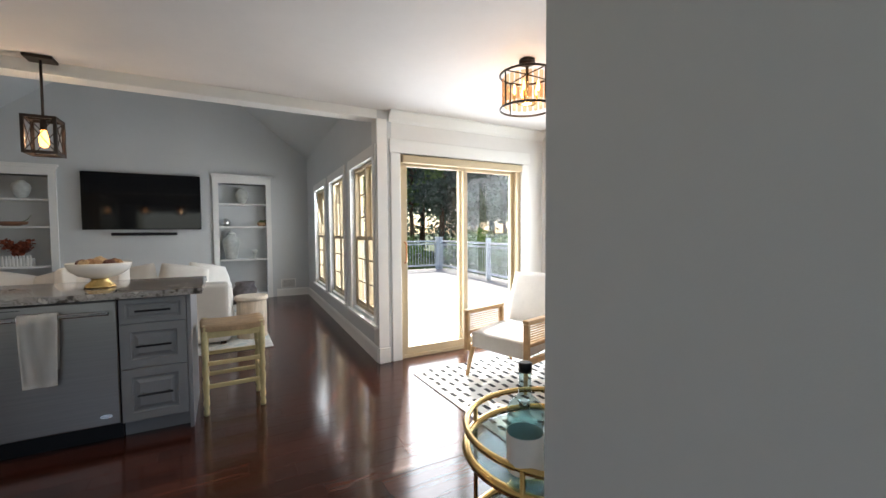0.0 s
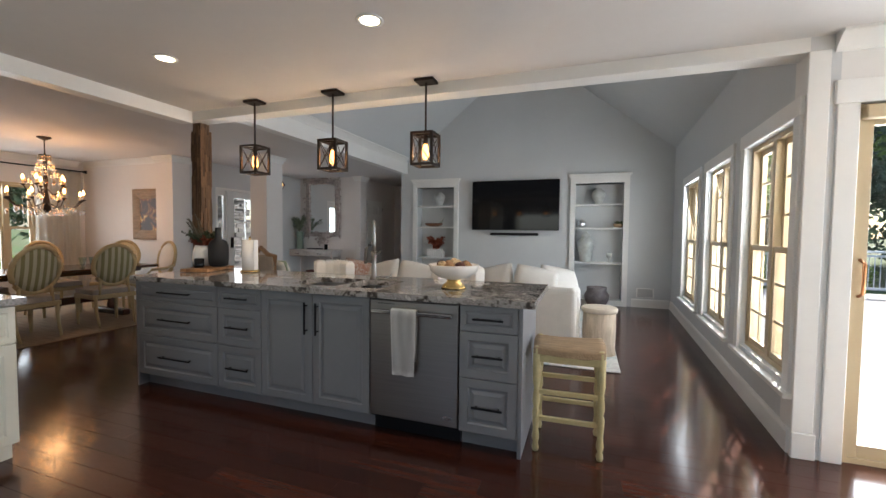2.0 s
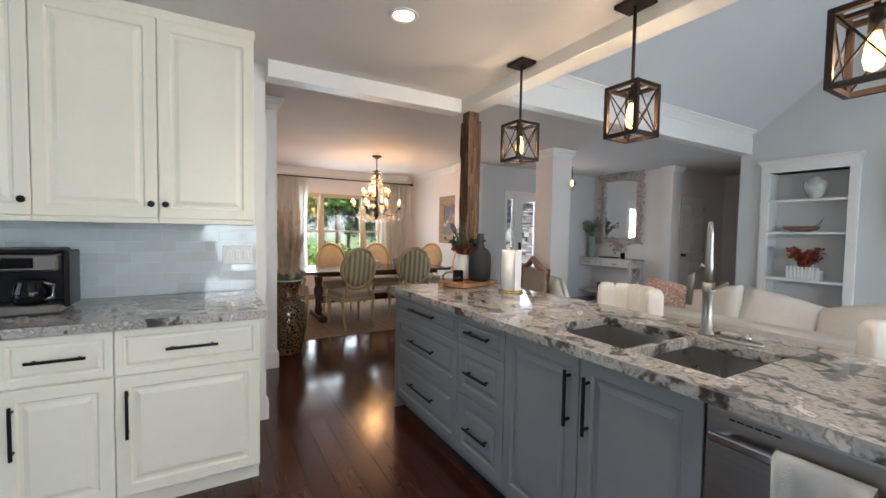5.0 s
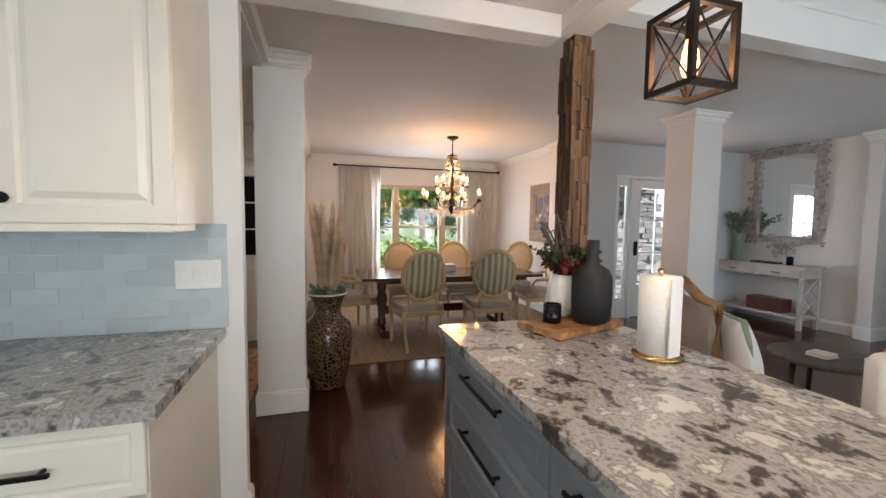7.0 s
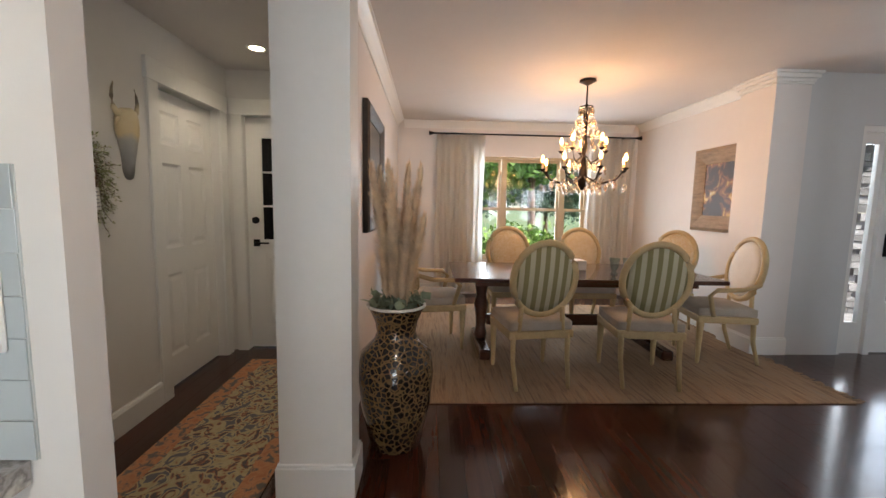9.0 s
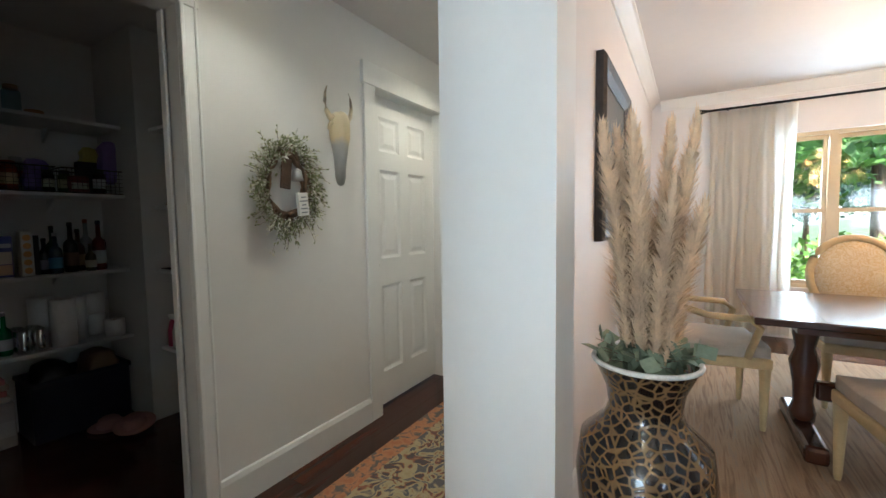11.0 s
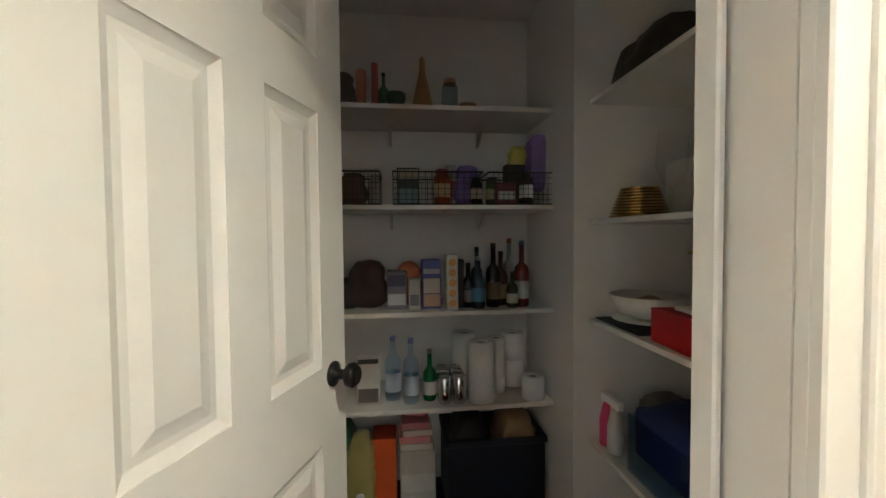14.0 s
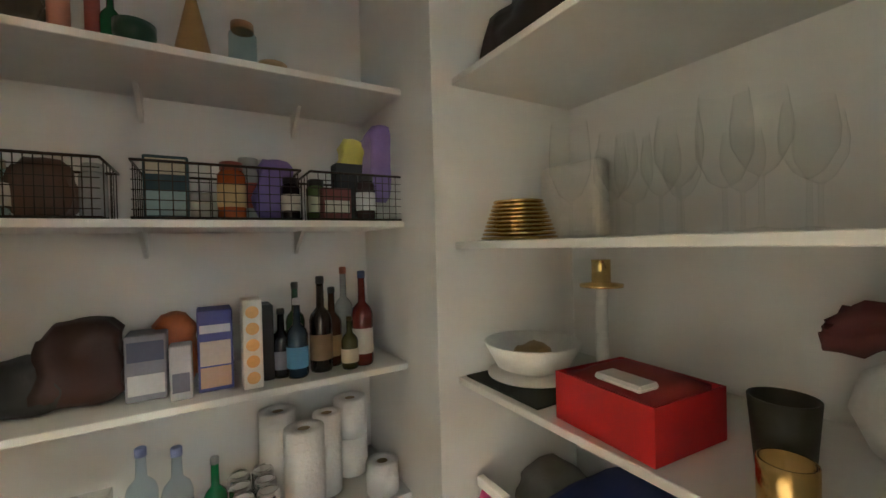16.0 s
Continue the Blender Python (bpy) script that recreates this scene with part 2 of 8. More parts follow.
def tube(pts, r, seg=8, bm=None, closed=False, taper=1.0):
    """A round bar along the points."""
    bm = bm or bmesh.new()
    pts = [Vector(p) for p in pts]
    n, rings = len(pts), []
    for i, p in enumerate(pts):
        a = pts[(i - 1) % n] if (closed or i) else p
        b = pts[(i + 1) % n] if (closed or i < n - 1) else p
        d = (b - a).normalized()
        u = d.cross(Vector((0, 0, 1)) if abs(d.z) < 0.9 else Vector((1, 0, 0))).normalized()
        v = d.cross(u)
        rr = r * (1 + (taper - 1) * i / max(1, n - 1))
        rings.append([bm.verts.new(p + rr * (u * math.cos(2 * math.pi * k / seg) + v * math.sin(2 * math.pi * k / seg))) for k in range(seg)])
    pairs = list(zip(rings, rings[1:])) + ([(rings[-1], rings[0])] if closed else [])
    for a, b in pairs:
        for k in range(seg):
            f = bm.faces.new((a[k], b[k], b[(k + 1) % seg], a[(k + 1) % seg]))
            f.smooth = True
    if not closed:
        bm.faces.new(rings[0])
        bm.faces.new(rings[-1][::-1])
    return bm


def prism(profile, p0, p1, out, bm=None):
    """A moulding: (out, up) profile swept from p0 to p1."""
    bm = bm or bmesh.new()
    o = Vector(out).normalized()
    ends = [[bm.verts.new(Vector(p) + o * a + Vector((0, 0, b))) for a, b in profile] for p in (p0, p1)]
    n = len(profile)
    for k in range(n):
        bm.faces.new((ends[0][k], ends[0][(k + 1) % n], ends[1][(k + 1) % n], ends[1][k]))
    bm.faces.new(ends[0][::-1])
    bm.faces.new(ends[1])
    return bm


def nested(w, h, rings, bm=None, x=0.0, z=0.0, y=0.0):
    """A front in the x-z plane facing -y: nested rectangles of (inset, depth)."""
    bm = bm or bmesh.new()
    loops = [[bm.verts.new((x + a, y - d, z + b)) for a, b in ((i, i), (w - i, i), (w - i, h - i), (i, h - i))] for i, d in rings]
    for a, b in zip(loops, loops[1:]):
        for k in range(4):
            bm.faces.new((a[k], a[(k + 1) % 4], b[(k + 1) % 4], b[k]))
    bm.faces.new(loops[-1])
    bm.faces.new(loops[0][::-1])
    return bm


RAISED = [(0, 0), (0, 0.017), (0.003, 0.02), (0.052, 0.02), (0.060, 0.010), (0.072, 0.010), (0.092, 0.019)]
FLATDRAWER = [(0, 0), (0, 0.017), (0.003, 0.02), (0.03, 0.02), (0.036, 0.014), (0.042, 0.014), (0.05, 0.019)]


def mesh_of(name, bm, material):
    bmesh.ops.recalc_face_normals(bm, faces=bm.faces)
    me = bpy.data.meshes.new(name)
    bm.to_mesh(me)
    bm.free()
    me.materials.append(material)
    return me


def part(name, bm, material, parent, label="", at=None):
    ob = new(name, mesh_of(name, bm, material))
    ob.parent = parent
    if at is not None:
        ob.matrix_basis = at
    return tagged(ob, label)


def piece(name, me, parent, at):
    ob = new(name, me)
    ob.parent, ob.matrix_basis = parent, at
    return ob


def full(label):
    """Short labels belong to the packets on the pantry shelves."""
    return label if len(label.split()) > 3 else label + " on the pantry shelf"


def thing(name, at, label, category, group=""):
    """An Empty at the thing's base; parts are built round its own origin."""
    ob = new(name)
    ob.empty_display_size = 0.1
    ob.matrix_basis = at if isinstance(at, Matrix) else pose(*at)
    return tagged(ob, full(label), category, group)


def solid(name, bm, material, label, category, group="", at=None):
    """A thing made of one piece."""
    ob = new(name, mesh_of(name, bm, material))
    if at is not None:
        ob.matrix_basis = at if isinstance(at, Matrix) else pose(*at)
    return tagged(ob, full(label), category, group)


def structure(name, bm, material, label="", parent=None):
    ob = new(name, mesh_of(name, bm, material))
    if parent:
        ob.parent = parent
        return ob
    return tagged(ob, label or name.replace("_", " "), name.split("_")[0], kind="structure")


# the shell
H = 2.42       # kitchen and hall ceiling
HD = 2.54      # dining room and foyer ceiling
WX, WY = 1.185, 3.64     # near end of the living room's window wall
FX, FY = 1.42, 8.58      # its far end
floor = structure("floor", boxes((-9.24, -2.3, -0.12, 3.37, 3.8, -0.006), (-9.24, 3.8, -0.12, 1.3, 5.92, -0.006), (-6.74, 5.92, -0.12, 1.42, 11.0, -0.006)), JOINT, "dark cherry-stained hardwood plank floor")
structure("wall_kitchen_west", boxes((-3.81, -2.2, 0, -3.69, 0.9, H), (-3.755, 0.9, 0, -3.69, 2.16, H)), WHITEWALL, "white painted wall behind the cream cabinets")
# The gap in this unseen wall is assumed, sized to the rear fill lamp.
structure("wall_kitchen_south", boxes((-3.81, -2.3, 0, -3.0, -2.2, H), (-0.3, -2.3, 0, 3.4, -2.2, H), (-3.0, -2.3, 0, -0.3, -2.2, 0.9), (-3.0, -2.3, 2.1, -0.3, -2.2, H)), WALL, "grey painted wall with an added light opening")
structure("wall_entry", boxes((0.42, -2.2, 0, 0.54, 0.545, H)), WALL, "grey painted partition wall end", )
structure("ceiling_kitchen", boxes((-3.69, -2.2, H, 3.4, 3.64, H + 0.1)), CEIL, "smooth off-white kitchen ceiling")
structure("beam_island", boxes((-3.60, 3.64, 2.335, WX + 0.02, 3.80, 2.60), bevel=0.004), TRIM, "white painted ceiling beam over the island")
structure("beam_dining", boxes((-3.69, 2.16, 2.31, -3.56, 3.64, 2.6), bevel=0.004), TRIM, "white painted beam over the dining opening")
# slider wall
structure("wall_slider", boxes((WX, 3.64, 0, 1.412, 3.80, 2.8), (2.918, 3.64, 0, 3.23, 3.80, 2.8), (1.412, 3.64, 2.03, 2.918, 3.80, 2.8)), WHITEWALL, "white wall round the sliding patio door")
structure("wall_east", boxes((3.23, 3.39, 0, 3.37, 3.80, H), (3.23, -2.2, 0, 3.37, 1.55, H), (3.23, 1.55, 0, 3.37, 3.39, 0.44), (3.23, 1.55, 2.06, 3.37, 3.39, H)), WHITEWALL, "white wall with a wide window")
# living room: window wall, slightly out of square
WALLDIR = Vector((FX - WX, FY - WY, 0))
WLEN = WALLDIR.length
WM = Matrix.Translation((WX, WY, 0)) @ Matrix.Rotation(math.atan2(WALLDIR.y, WALLDIR.x), 4, "Z")   # x along the wall, -y outwards
OPEN = [(0.13, 1.07), (1.47, 2.43), (2.86, 3.85)]
bm = bmesh.new()
edges = [0.0] + [v for o in OPEN for v in o] + [WLEN]
for a, b in zip(edges[::2], edges[1::2]):
    box(bm, a, -0.14, 0, b, 0, 2.75)
for a, b in OPEN:
    box(bm, a, -0.14, 0, b, 0, 0.40)
    box(bm, a, -0.14, 2.0, b, 0, 2.75)
bm.transform(WM)
structure("wall_living_east", bm, WALL, "pale grey wall with tall windows")
# gable walls and vaulted ceiling
RX, RZ, EZ = -1.10, 4.72, 2.70
XL = -3.56
for nm, y0, y1, z0 in (("wall_tv", FY, FY + 0.30, 2.2), ("wall_gable_south", 3.80, 3.86, 2.5)):
    bm = bmesh.new()
    prof = [(XL - 0.14, z0), (FX + 0.14, z0), (FX + 0.14, EZ), (RX, RZ + 0.05), (XL - 0.14, EZ)]
    a = [bm.verts.new((x, y0, z)) for x, z in prof]
    b = [bm.verts.new((x, y1, z)) for x, z in prof]
    for k in range(5):
        bm.faces.new((a[k], a[(k + 1) % 5], b[(k + 1) % 5], b[k]))
    bm.faces.new(a[::-1])
    bm.faces.new(b)
    if nm == "wall_tv":
        for x0, x1 in ((XL - 0.14, -3.33), (-2.50, -0.185), (0.645, FX + 0.14)):
            box(bm, x0, FY, 0, x1, FY + 0.30, 2.2)
        for x0, x1 in ((-3.33, -2.50), (-0.185, 0.645)):
            box(bm, x0, FY + 0.26, 0, x1, FY + 0.30, 2.2)
            box(bm, x0, FY, 0, x1, FY + 0.26, 0.048)
        bmesh.ops.remove_doubles(bm, verts=bm.verts[:], dist=0.0001)
    structure(nm, bm, WALL, "pale blue-grey gable wall")
bm = bmesh.new()
for (xa, za), (xb, zb) in (((XL - 0.14, EZ - 0.06), (RX, RZ)), ((RX, RZ), (FX + 0.2, EZ - 0.1))):
    for dz in (0,):
        vs = [bm.verts.new((x, y, z + d)) for d in (0, 0.12) for x, z, y in ((xa, za, 3.80), (xb, zb, 3.80), (xb, zb, FY + 0.1), (xa, za, FY + 0.1))]
        for q in ((3, 2, 1, 0), (4, 5, 6, 7), (0, 1, 5, 4), (1, 2, 6, 5), (2, 3, 7, 6), (3, 0, 4, 7)):
            bm.faces.new([vs[i] for i in q])
structure("ceiling_living", bm, WALL, "vaulted grey ceiling")
structure("beam_foyer", boxes((XL - 0.14, 3.66, 2.50, XL, FY + 0.1, 2.82), bevel=0.003), TRIM, "white header beam along the foyer")
# dining room and foyer
structure("ceiling_dining", boxes((-9.3, 2.1, HD, XL - 0.13, 9.1, HD + 0.1), (-5.0, 9.1, HD, -3.5, 11.0, HD + 0.1)), CEIL, "off-white dining room ceiling")
structure("wall_dining_south", boxes((-9.24, 2.12, 0, -4.83, 2.24, HD)), DINWALL, "off-white dining room wall")
structure("wall_dining_west", boxes((-9.24, 2.24, 0, -9.10, 3.42, HD), (-9.24, 5.08, 0, -9.10, 5.92, HD), (-9.24, 3.42, 0, -9.10, 5.08, 0.52), (-9.24, 3.42, 2.06, -9.10, 5.08, HD)), DINWALL, "off-white wall with the dining window")
structure("wall_dining_north", boxes((-9.10, 5.80, 0, -7.0, 5.92, HD)), DINWALL, "off-white dining room side wall")
structure("wall_foyer_west", boxes((-6.74, 6.02, 0, -6.60, 6.54, HD), (-6.74, 7.80, 0, -6.60, 8.95, HD), (-6.74, 6.54, 2.10, -6.60, 7.80, HD)), WALL, "grey entry wall")
structure("wall_foyer_north", boxes((-6.74, 8.95, 0, -5.0, 9.09, HD)), DINWALL, "off-white foyer wall behind the mirror")
structure("wall_passage", boxes((-5.14, 9.09, 0, -5.0, 11.0, HD), (-5.0, 10.9, 0, -3.5, 11.0, HD), (-3.70, 8.88, 0, -3.56, 10.9, HD)), DINWALL, "off-white passage walls")


def pillar(name, x0, y0, x1, y1, h, material, label):
    """A square column with a plinth and a moulded cap."""
    t = thing(name, ((x0 + x1) / 2, (y0 + y1) / 2, 0), label, "column")
    a, b = (x1 - x0) / 2, (y1 - y0) / 2
    part("shaft", boxes((-a, -b, 0, a, b, h)), material, t)
    bm = bmesh.new()
    for o, z0, z1 in ((0.016, 0, 0.15), (0.010, 0.15, 0.165)):
        box(bm, -a - o, -b - o, z0, a + o, b + o, z1, 0.003)
    part("plinth", bm, TRIM, t)
    bm = bmesh.new()
    for o, z0, z1 in ((0.012, h - 0.11, h - 0.09), (0.02, h - 0.09, h - 0.06), (0.04, h - 0.06, h - 0.025), (0.055, h - 0.025, h - 0.001)):
        box(bm, -a - o, -b - o, z0, a + o, b + o, z1, 0.004)
    part("cap", bm, TRIM, t)
    return t


pillar("pillar", -4.96, 2.055, -4.78, 2.375, HD, TRIM, "white square column at the end of the hall wall")
pillar("column", -5.30, 6.08, -4.96, 6.45, HD, DINWALL, "off-white square column between dining room and foyer")
pillar("pilaster", -7.0, 5.70, -6.60, 6.02, HD, DINWALL, "off-white column at the end of the dining wall")
pillar("pilaster", -5.0, 8.85, -4.86, 9.12, HD, DINWALL, "off-white wall end beside the passage")
# hall and pantry
structure("ceiling_hall", boxes((-6.9, 0.97, H, -3.755, 2.12, H + 0.1), (-5.0, 2.12, H + 0.02, -3.69, 2.16, HD)), CEIL, "off-white hall ceiling")
structure("wall_hall_south", boxes((-5.75, 0.86, 0, -4.645, 0.98, H), (-6.79, 0.86, 0, -6.50, 0.98, H), (-6.50, 0.86, 2.05, -5.75, 0.98, H), (-4.645, 0.86, 2.06, -3.84, 0.98, H), (-3.84, 0.86, 0, -3.755, 0.98, H)), WHITEWALL, "cream-white hall wall")
structure("wall_hall_west", boxes((-6.79, 0.98, 0, -6.65, 1.11, H), (-6.79, 1.99, 0, -6.65, 2.12, H), (-6.79, 1.11, 2.05, -6.65, 1.99, H)), WHITEWALL, "cream-white hall end wall")
structure("wall_pantry", boxes((-3.835, -0.78, 0, -3.812, 0.86, H), (-5.66, -0.92, 0, -3.812, -0.78, H), (-5.66, -0.78, 0, -4.965, -0.205, H), (-5.66, -0.205, 0, -5.52, 0.86, H)), WHITEWALL, "white pantry walls")
structure("ceiling_pantry", boxes((-5.6, -0.9, H, -3.76, 0.97, H + 0.1)), CEIL, "off-white pantry ceiling")

# baseboards, crown and casings
CROWN = [(0, 0), (0.012, 0), (0.02, 0.02), (0.045, 0.05), (0.075, 0.08), (0.09, 0.085), (0.09, 0.1), (0, 0.1)]
BASE = [(0, 0), (0.018, 0), (0.018, 0.125), (0.010, 0.145), (0, 0.15)]
bm = bmesh.new()
for p0, p1, o in (((WX + 0.11, 3.64, H - 0.1), (3.23, 3.64, H - 0.1), (0, -1, 0)), ((3.23, 3.55, H - 0.1), (3.23, -2.0, H - 0.1), (-1, 0, 0)),
                  ((-9.10, 2.33, HD - 0.1), (-9.10, 5.7, HD - 0.1), (1, 0, 0)), ((-9.0, 2.24, HD - 0.1), (-5.06, 2.24, HD - 0.1), (0, 1, 0)),
                  ((-9.0, 5.80, HD - 0.1), (-7.06, 5.80, HD - 0.1), (0, -1, 0)), ((XL, 3.87, 2.72), (XL, FY - 0.1, 2.72), (1, 0, 0))):
    prism(CROWN, p0, p1, o, bm)
structure("trim_crown", bm, TRIM, "white crown moulding")
bm = bmesh.new()
for p0, p1, o in (((3.02, 3.64, 0), (3.21, 3.64, 0), (0, -1, 0)), ((3.23, 3.62, 0), (3.23, -2.0, 0), (-1, 0, 0)),
                  (WM @ Vector((0.03, 0, 0)), (FX, FY - 0.02, 0), WM.to_3x3() @ Vector((0, 1, 0))), ((0.80, FY, 0), (FX - 0.02, FY, 0), (0, -1, 0)), ((-2.35, FY, 0), (-0.31, FY, 0), (0, -1, 0)),
                  ((-9.10, 2.26, 0), (-9.10, 5.78, 0), (1, 0, 0)), ((-9.08, 2.24, 0), (-5.02, 2.24, 0), (0, 1, 0)), ((-9.08, 5.80, 0), (-7.02, 5.80, 0), (0, -1, 0)),
                  ((-5.66, 0.98, 0), (-4.71, 0.98, 0), (0, 1, 0)), ((-6.63, 2.12, 0), (-5.02, 2.12, 0), (0, -1, 0)), ((-3.755, 2.16, 0), (-3.69, 2.16, 0), (0, 1, 0)), ((-3.755, 1.145, 0), (-3.755, 2.16, 0), (-1, 0, 0)),
                  ((-6.58, 8.95, 0), (-5.02, 8.95, 0), (0, -1, 0)), ((0.54, -2.0, 0), (0.54, 0.54, 0), (1, 0, 0))):
    prism(BASE, p0, p1, o, bm)
structure("baseboard", bm, TRIM, "tall white painted baseboard")


def casing(name, m, w, h, width=0.10, head=0.13, mat_=None):
    """Flat casing round an opening of w x h whose lower left corner is m's origin, facing -y of m."""
    bm = boxes((-width, -0.02, 0, 0, 0, h), (w, -0.02, 0, w + width, 0, h), (-width - 0.012, -0.026, h, w + width + 0.012, 0, h + head), bevel=0.003)
    bm.transform(m)
    return structure(name, bm, mat_ or TRIM, "white painted door casing")


casing("trim_slider", pose(1.412, 3.64, 0), 1.506, 2.03)
casing("trim_pantry", pose(-3.84, 0.98, 0, 0, 0, 180), 0.805, 2.06, 0.06, 0.06)
structure("trim_pantry_bead", boxes((-3.846, 0.995, 0, -3.832, 1.012, 2.065), (-4.659, 0.995, 0, -4.645, 1.012, 2.065), (-4.64, 0.866, 0, -4.628, 0.905, 2.055), (-3.79, 0.995, 0, -3.781, 1.009, 2.10), (-4.708, 0.995, 0, -4.699, 1.009, 2.10), bevel=0.003), TRIM, "white beaded edge and stop of the pantry door casing")
structure("trim_hall_corner", boxes((-3.778, 1.003, 0.0, -3.756, 1.14, 2.30), bevel=0.003), TRIM, "flat white trim board in the hall corner")
casing("trim_hall_door", pose(-5.75, 0.98, 0, 0, 0, 180), 0.75, 2.05)
casing("trim_hall_end", pose(-6.65, 1.11, 0, 0, 0, 90), 0.88, 2.05, 0.09)
structure("trim_wall_end", boxes((WX - 0.012, 3.62, 0.15, WX + 0.09, 3.64, 2.335), (WX - 0.014, 3.61, 0, WX + 0.10, 3.64, 0.15), bevel=0.003), TRIM, "white trim on the wall end")
for n, (a, b) in enumerate(OPEN):
    bm = boxes((a - 0.09, 0, 0.36, a, 0.02, 2.0), (b, 0, 0.36, b + 0.09, 0.02, 2.0), (a - 0.10, 0, 2.0, b + 0.10, 0.024, 2.11), (a - 0.12, -0.02, 0.33, b + 0.12, 0.05, 0.362), bevel=0.003)
    bm.transform(WM)
    structure("trim_window_%d" % (n + 1), bm, TRIM, "white window casing and sill")
casing("trim_east_window", pose(3.23, 3.39, 0.44, 0, 0, -90), 1.84, 1.62)


# kitchen
def bar_handle(parent, length, m, mat_=None):
    """A square bar pull on two posts, along x, standing off towards -y."""
    bm = boxes((-length / 2, -0.036, -0.006, length / 2, -0.026, 0.006), (-length / 2 + 0.02, -0.028, -0.005, -length / 2 + 0.03, 0, 0.005), (length / 2 - 0.03, -0.028, -0.005, length / 2 - 0.02, 0, 0.005), bevel=0.0015)
    return part("handle", bm, mat_ or BLACK, parent, "black bar handle", m)


def front(kind, parent, x, z, w, h, material, handle=None, rings=None):
    """A raised-panel drawer or door front at x, z of a unit facing -y, with its pull."""
    g = 0.002
    p = part(kind, nested(w - 2 * g, h - 2 * g, rings or RAISED), material, parent, "", pose(x + g, 0, z + g))
    if handle == "bar":
        bar_handle(p, min(0.52 * w, 0.21) if w < 0.7 else 0.34, pose(w / 2, -0.02, h / 2))
    elif handle in ("vl", "vr"):
        bar_handle(p, 0.22, pose(0.045 if handle == "vl" else w - 0.045, -0.02, h - 0.17) @ pose(0, 0, 0, 0, 90, 0))
    elif handle in ("kl", "kr"):
        part("knob", lathe([(0.006, 0), (0.006, 0.012), (0.015, 0.018), (0.016, 0.024), (0.011, 0.030)], seg=14), BLACK, p, "black round knob", pose(0.03 if handle == "kl" else w - 0.03, -0.019, 0.07, 90))
    return p


IY = 3.05
ISL = "grey raised-panel island cabinet under the granite top"
stacks = ((-3.45, -2.59, "wide"), (-2.59, -2.175, "narrow"), (-0.685, -0.335, "narrow"))
for x0, x1, k in stacks:
    u = thing("island_drawer_unit", (x0, IY, 0), "grey raised-panel island drawer unit with black bar handles", "cabinet", "island cabinets")
    part("body", boxes((0.001, 0.0, 0.10, x1 - x0 - 0.001, 0.58, 0.874)), GREY, u)
    part("toe_kick", boxes((0.001, 0.06, 0, x1 - x0 - 0.001, 0.5, 0.10)), GREY, u)
    for z0, z1 in ((0.105, 0.435), (0.435, 0.715), (0.715, 0.87)):
        front("drawer", u, 0, z0, x1 - x0, z1 - z0, GREY, "bar", FLATDRAWER if z1 > 0.8 else None)
u = thing("island_sink_unit", (-2.175, IY, 0), "grey double-door sink cabinet with two tall black handles", "cabinet", "island cabinets")
part("body", boxes((0.001, 0.0, 0.10, 0.884, 0.58, 0.66), (0.001, 0.0, 0.66, 0.884, 0.02, 0.874)), GREY, u)
part("toe_kick", boxes((0.001, 0.06, 0, 0.884, 0.5, 0.10)), GREY, u)
front("door", u, 0, 0.105, 0.4425, 0.765, GREY, "vr")
front("door", u, 0.4425, 0.105, 0.4425, 0.765, GREY, "vl")
solid("island_end_panel", boxes((-0.333, IY - 0.02, 0, -0.31, 3.66, 0.874), bevel=0.002), GREY, "grey painted island end panel", "panel")
solid("island_end_panel", boxes((-3.472, IY - 0.02, 0.0, -3.452, 3.66, 0.874), bevel=0.002), GREY, "grey painted island end panel", "panel")
solid("island_back_panel", boxes((-3.45, 3.64, 0, -0.335, 3.66, 0.874)), GREY, "grey painted island back panel", "panel")
# dishwasher
d = thing("dishwasher", (-1.288, IY, 0), "stainless steel built-in dishwasher in the island", "dishwasher")
part("door", boxes((0.003, -0.022, 0.115, 0.597, 0.0, 0.865), bevel=0.006, seg=2), STEEL, d)
part("tub", boxes((0.006, 0.0, 0.10, 0.594, 0.56, 0.87)), BLACK, d)
part("kick_plate", boxes((0.003, 0.05, 0.0, 0.597, 0.07, 0.115)), BLACK, d)
bm = boxes((0.03, -0.068, 0.785, 0.57, -0.052, 0.812), bevel=0.006, seg=2)
for hx in (0.05, 0.53):
    box(bm, hx, -0.06, 0.79, hx + 0.02, -0.02, 0.807)
part("handle", bm, CHROME, d, "polished bar handle")
bm = lathe([(0.03, 0), (0.03, 0.002)], seg=20)
bm.transform(pose(0.53, -0.022, 0.17, 90) @ Matrix.Diagonal((1, 0.42, 1, 1)))
part("badge", bm, CHROME, d, "small oval badge")
bm = bmesh.new()
for k in range(6):
    box(bm, 0.06 + 0.02 * k, -0.0235, 0.842, 0.075 + 0.02 * k, -0.0215, 0.846)
part("vent", bm, BLACK, d)
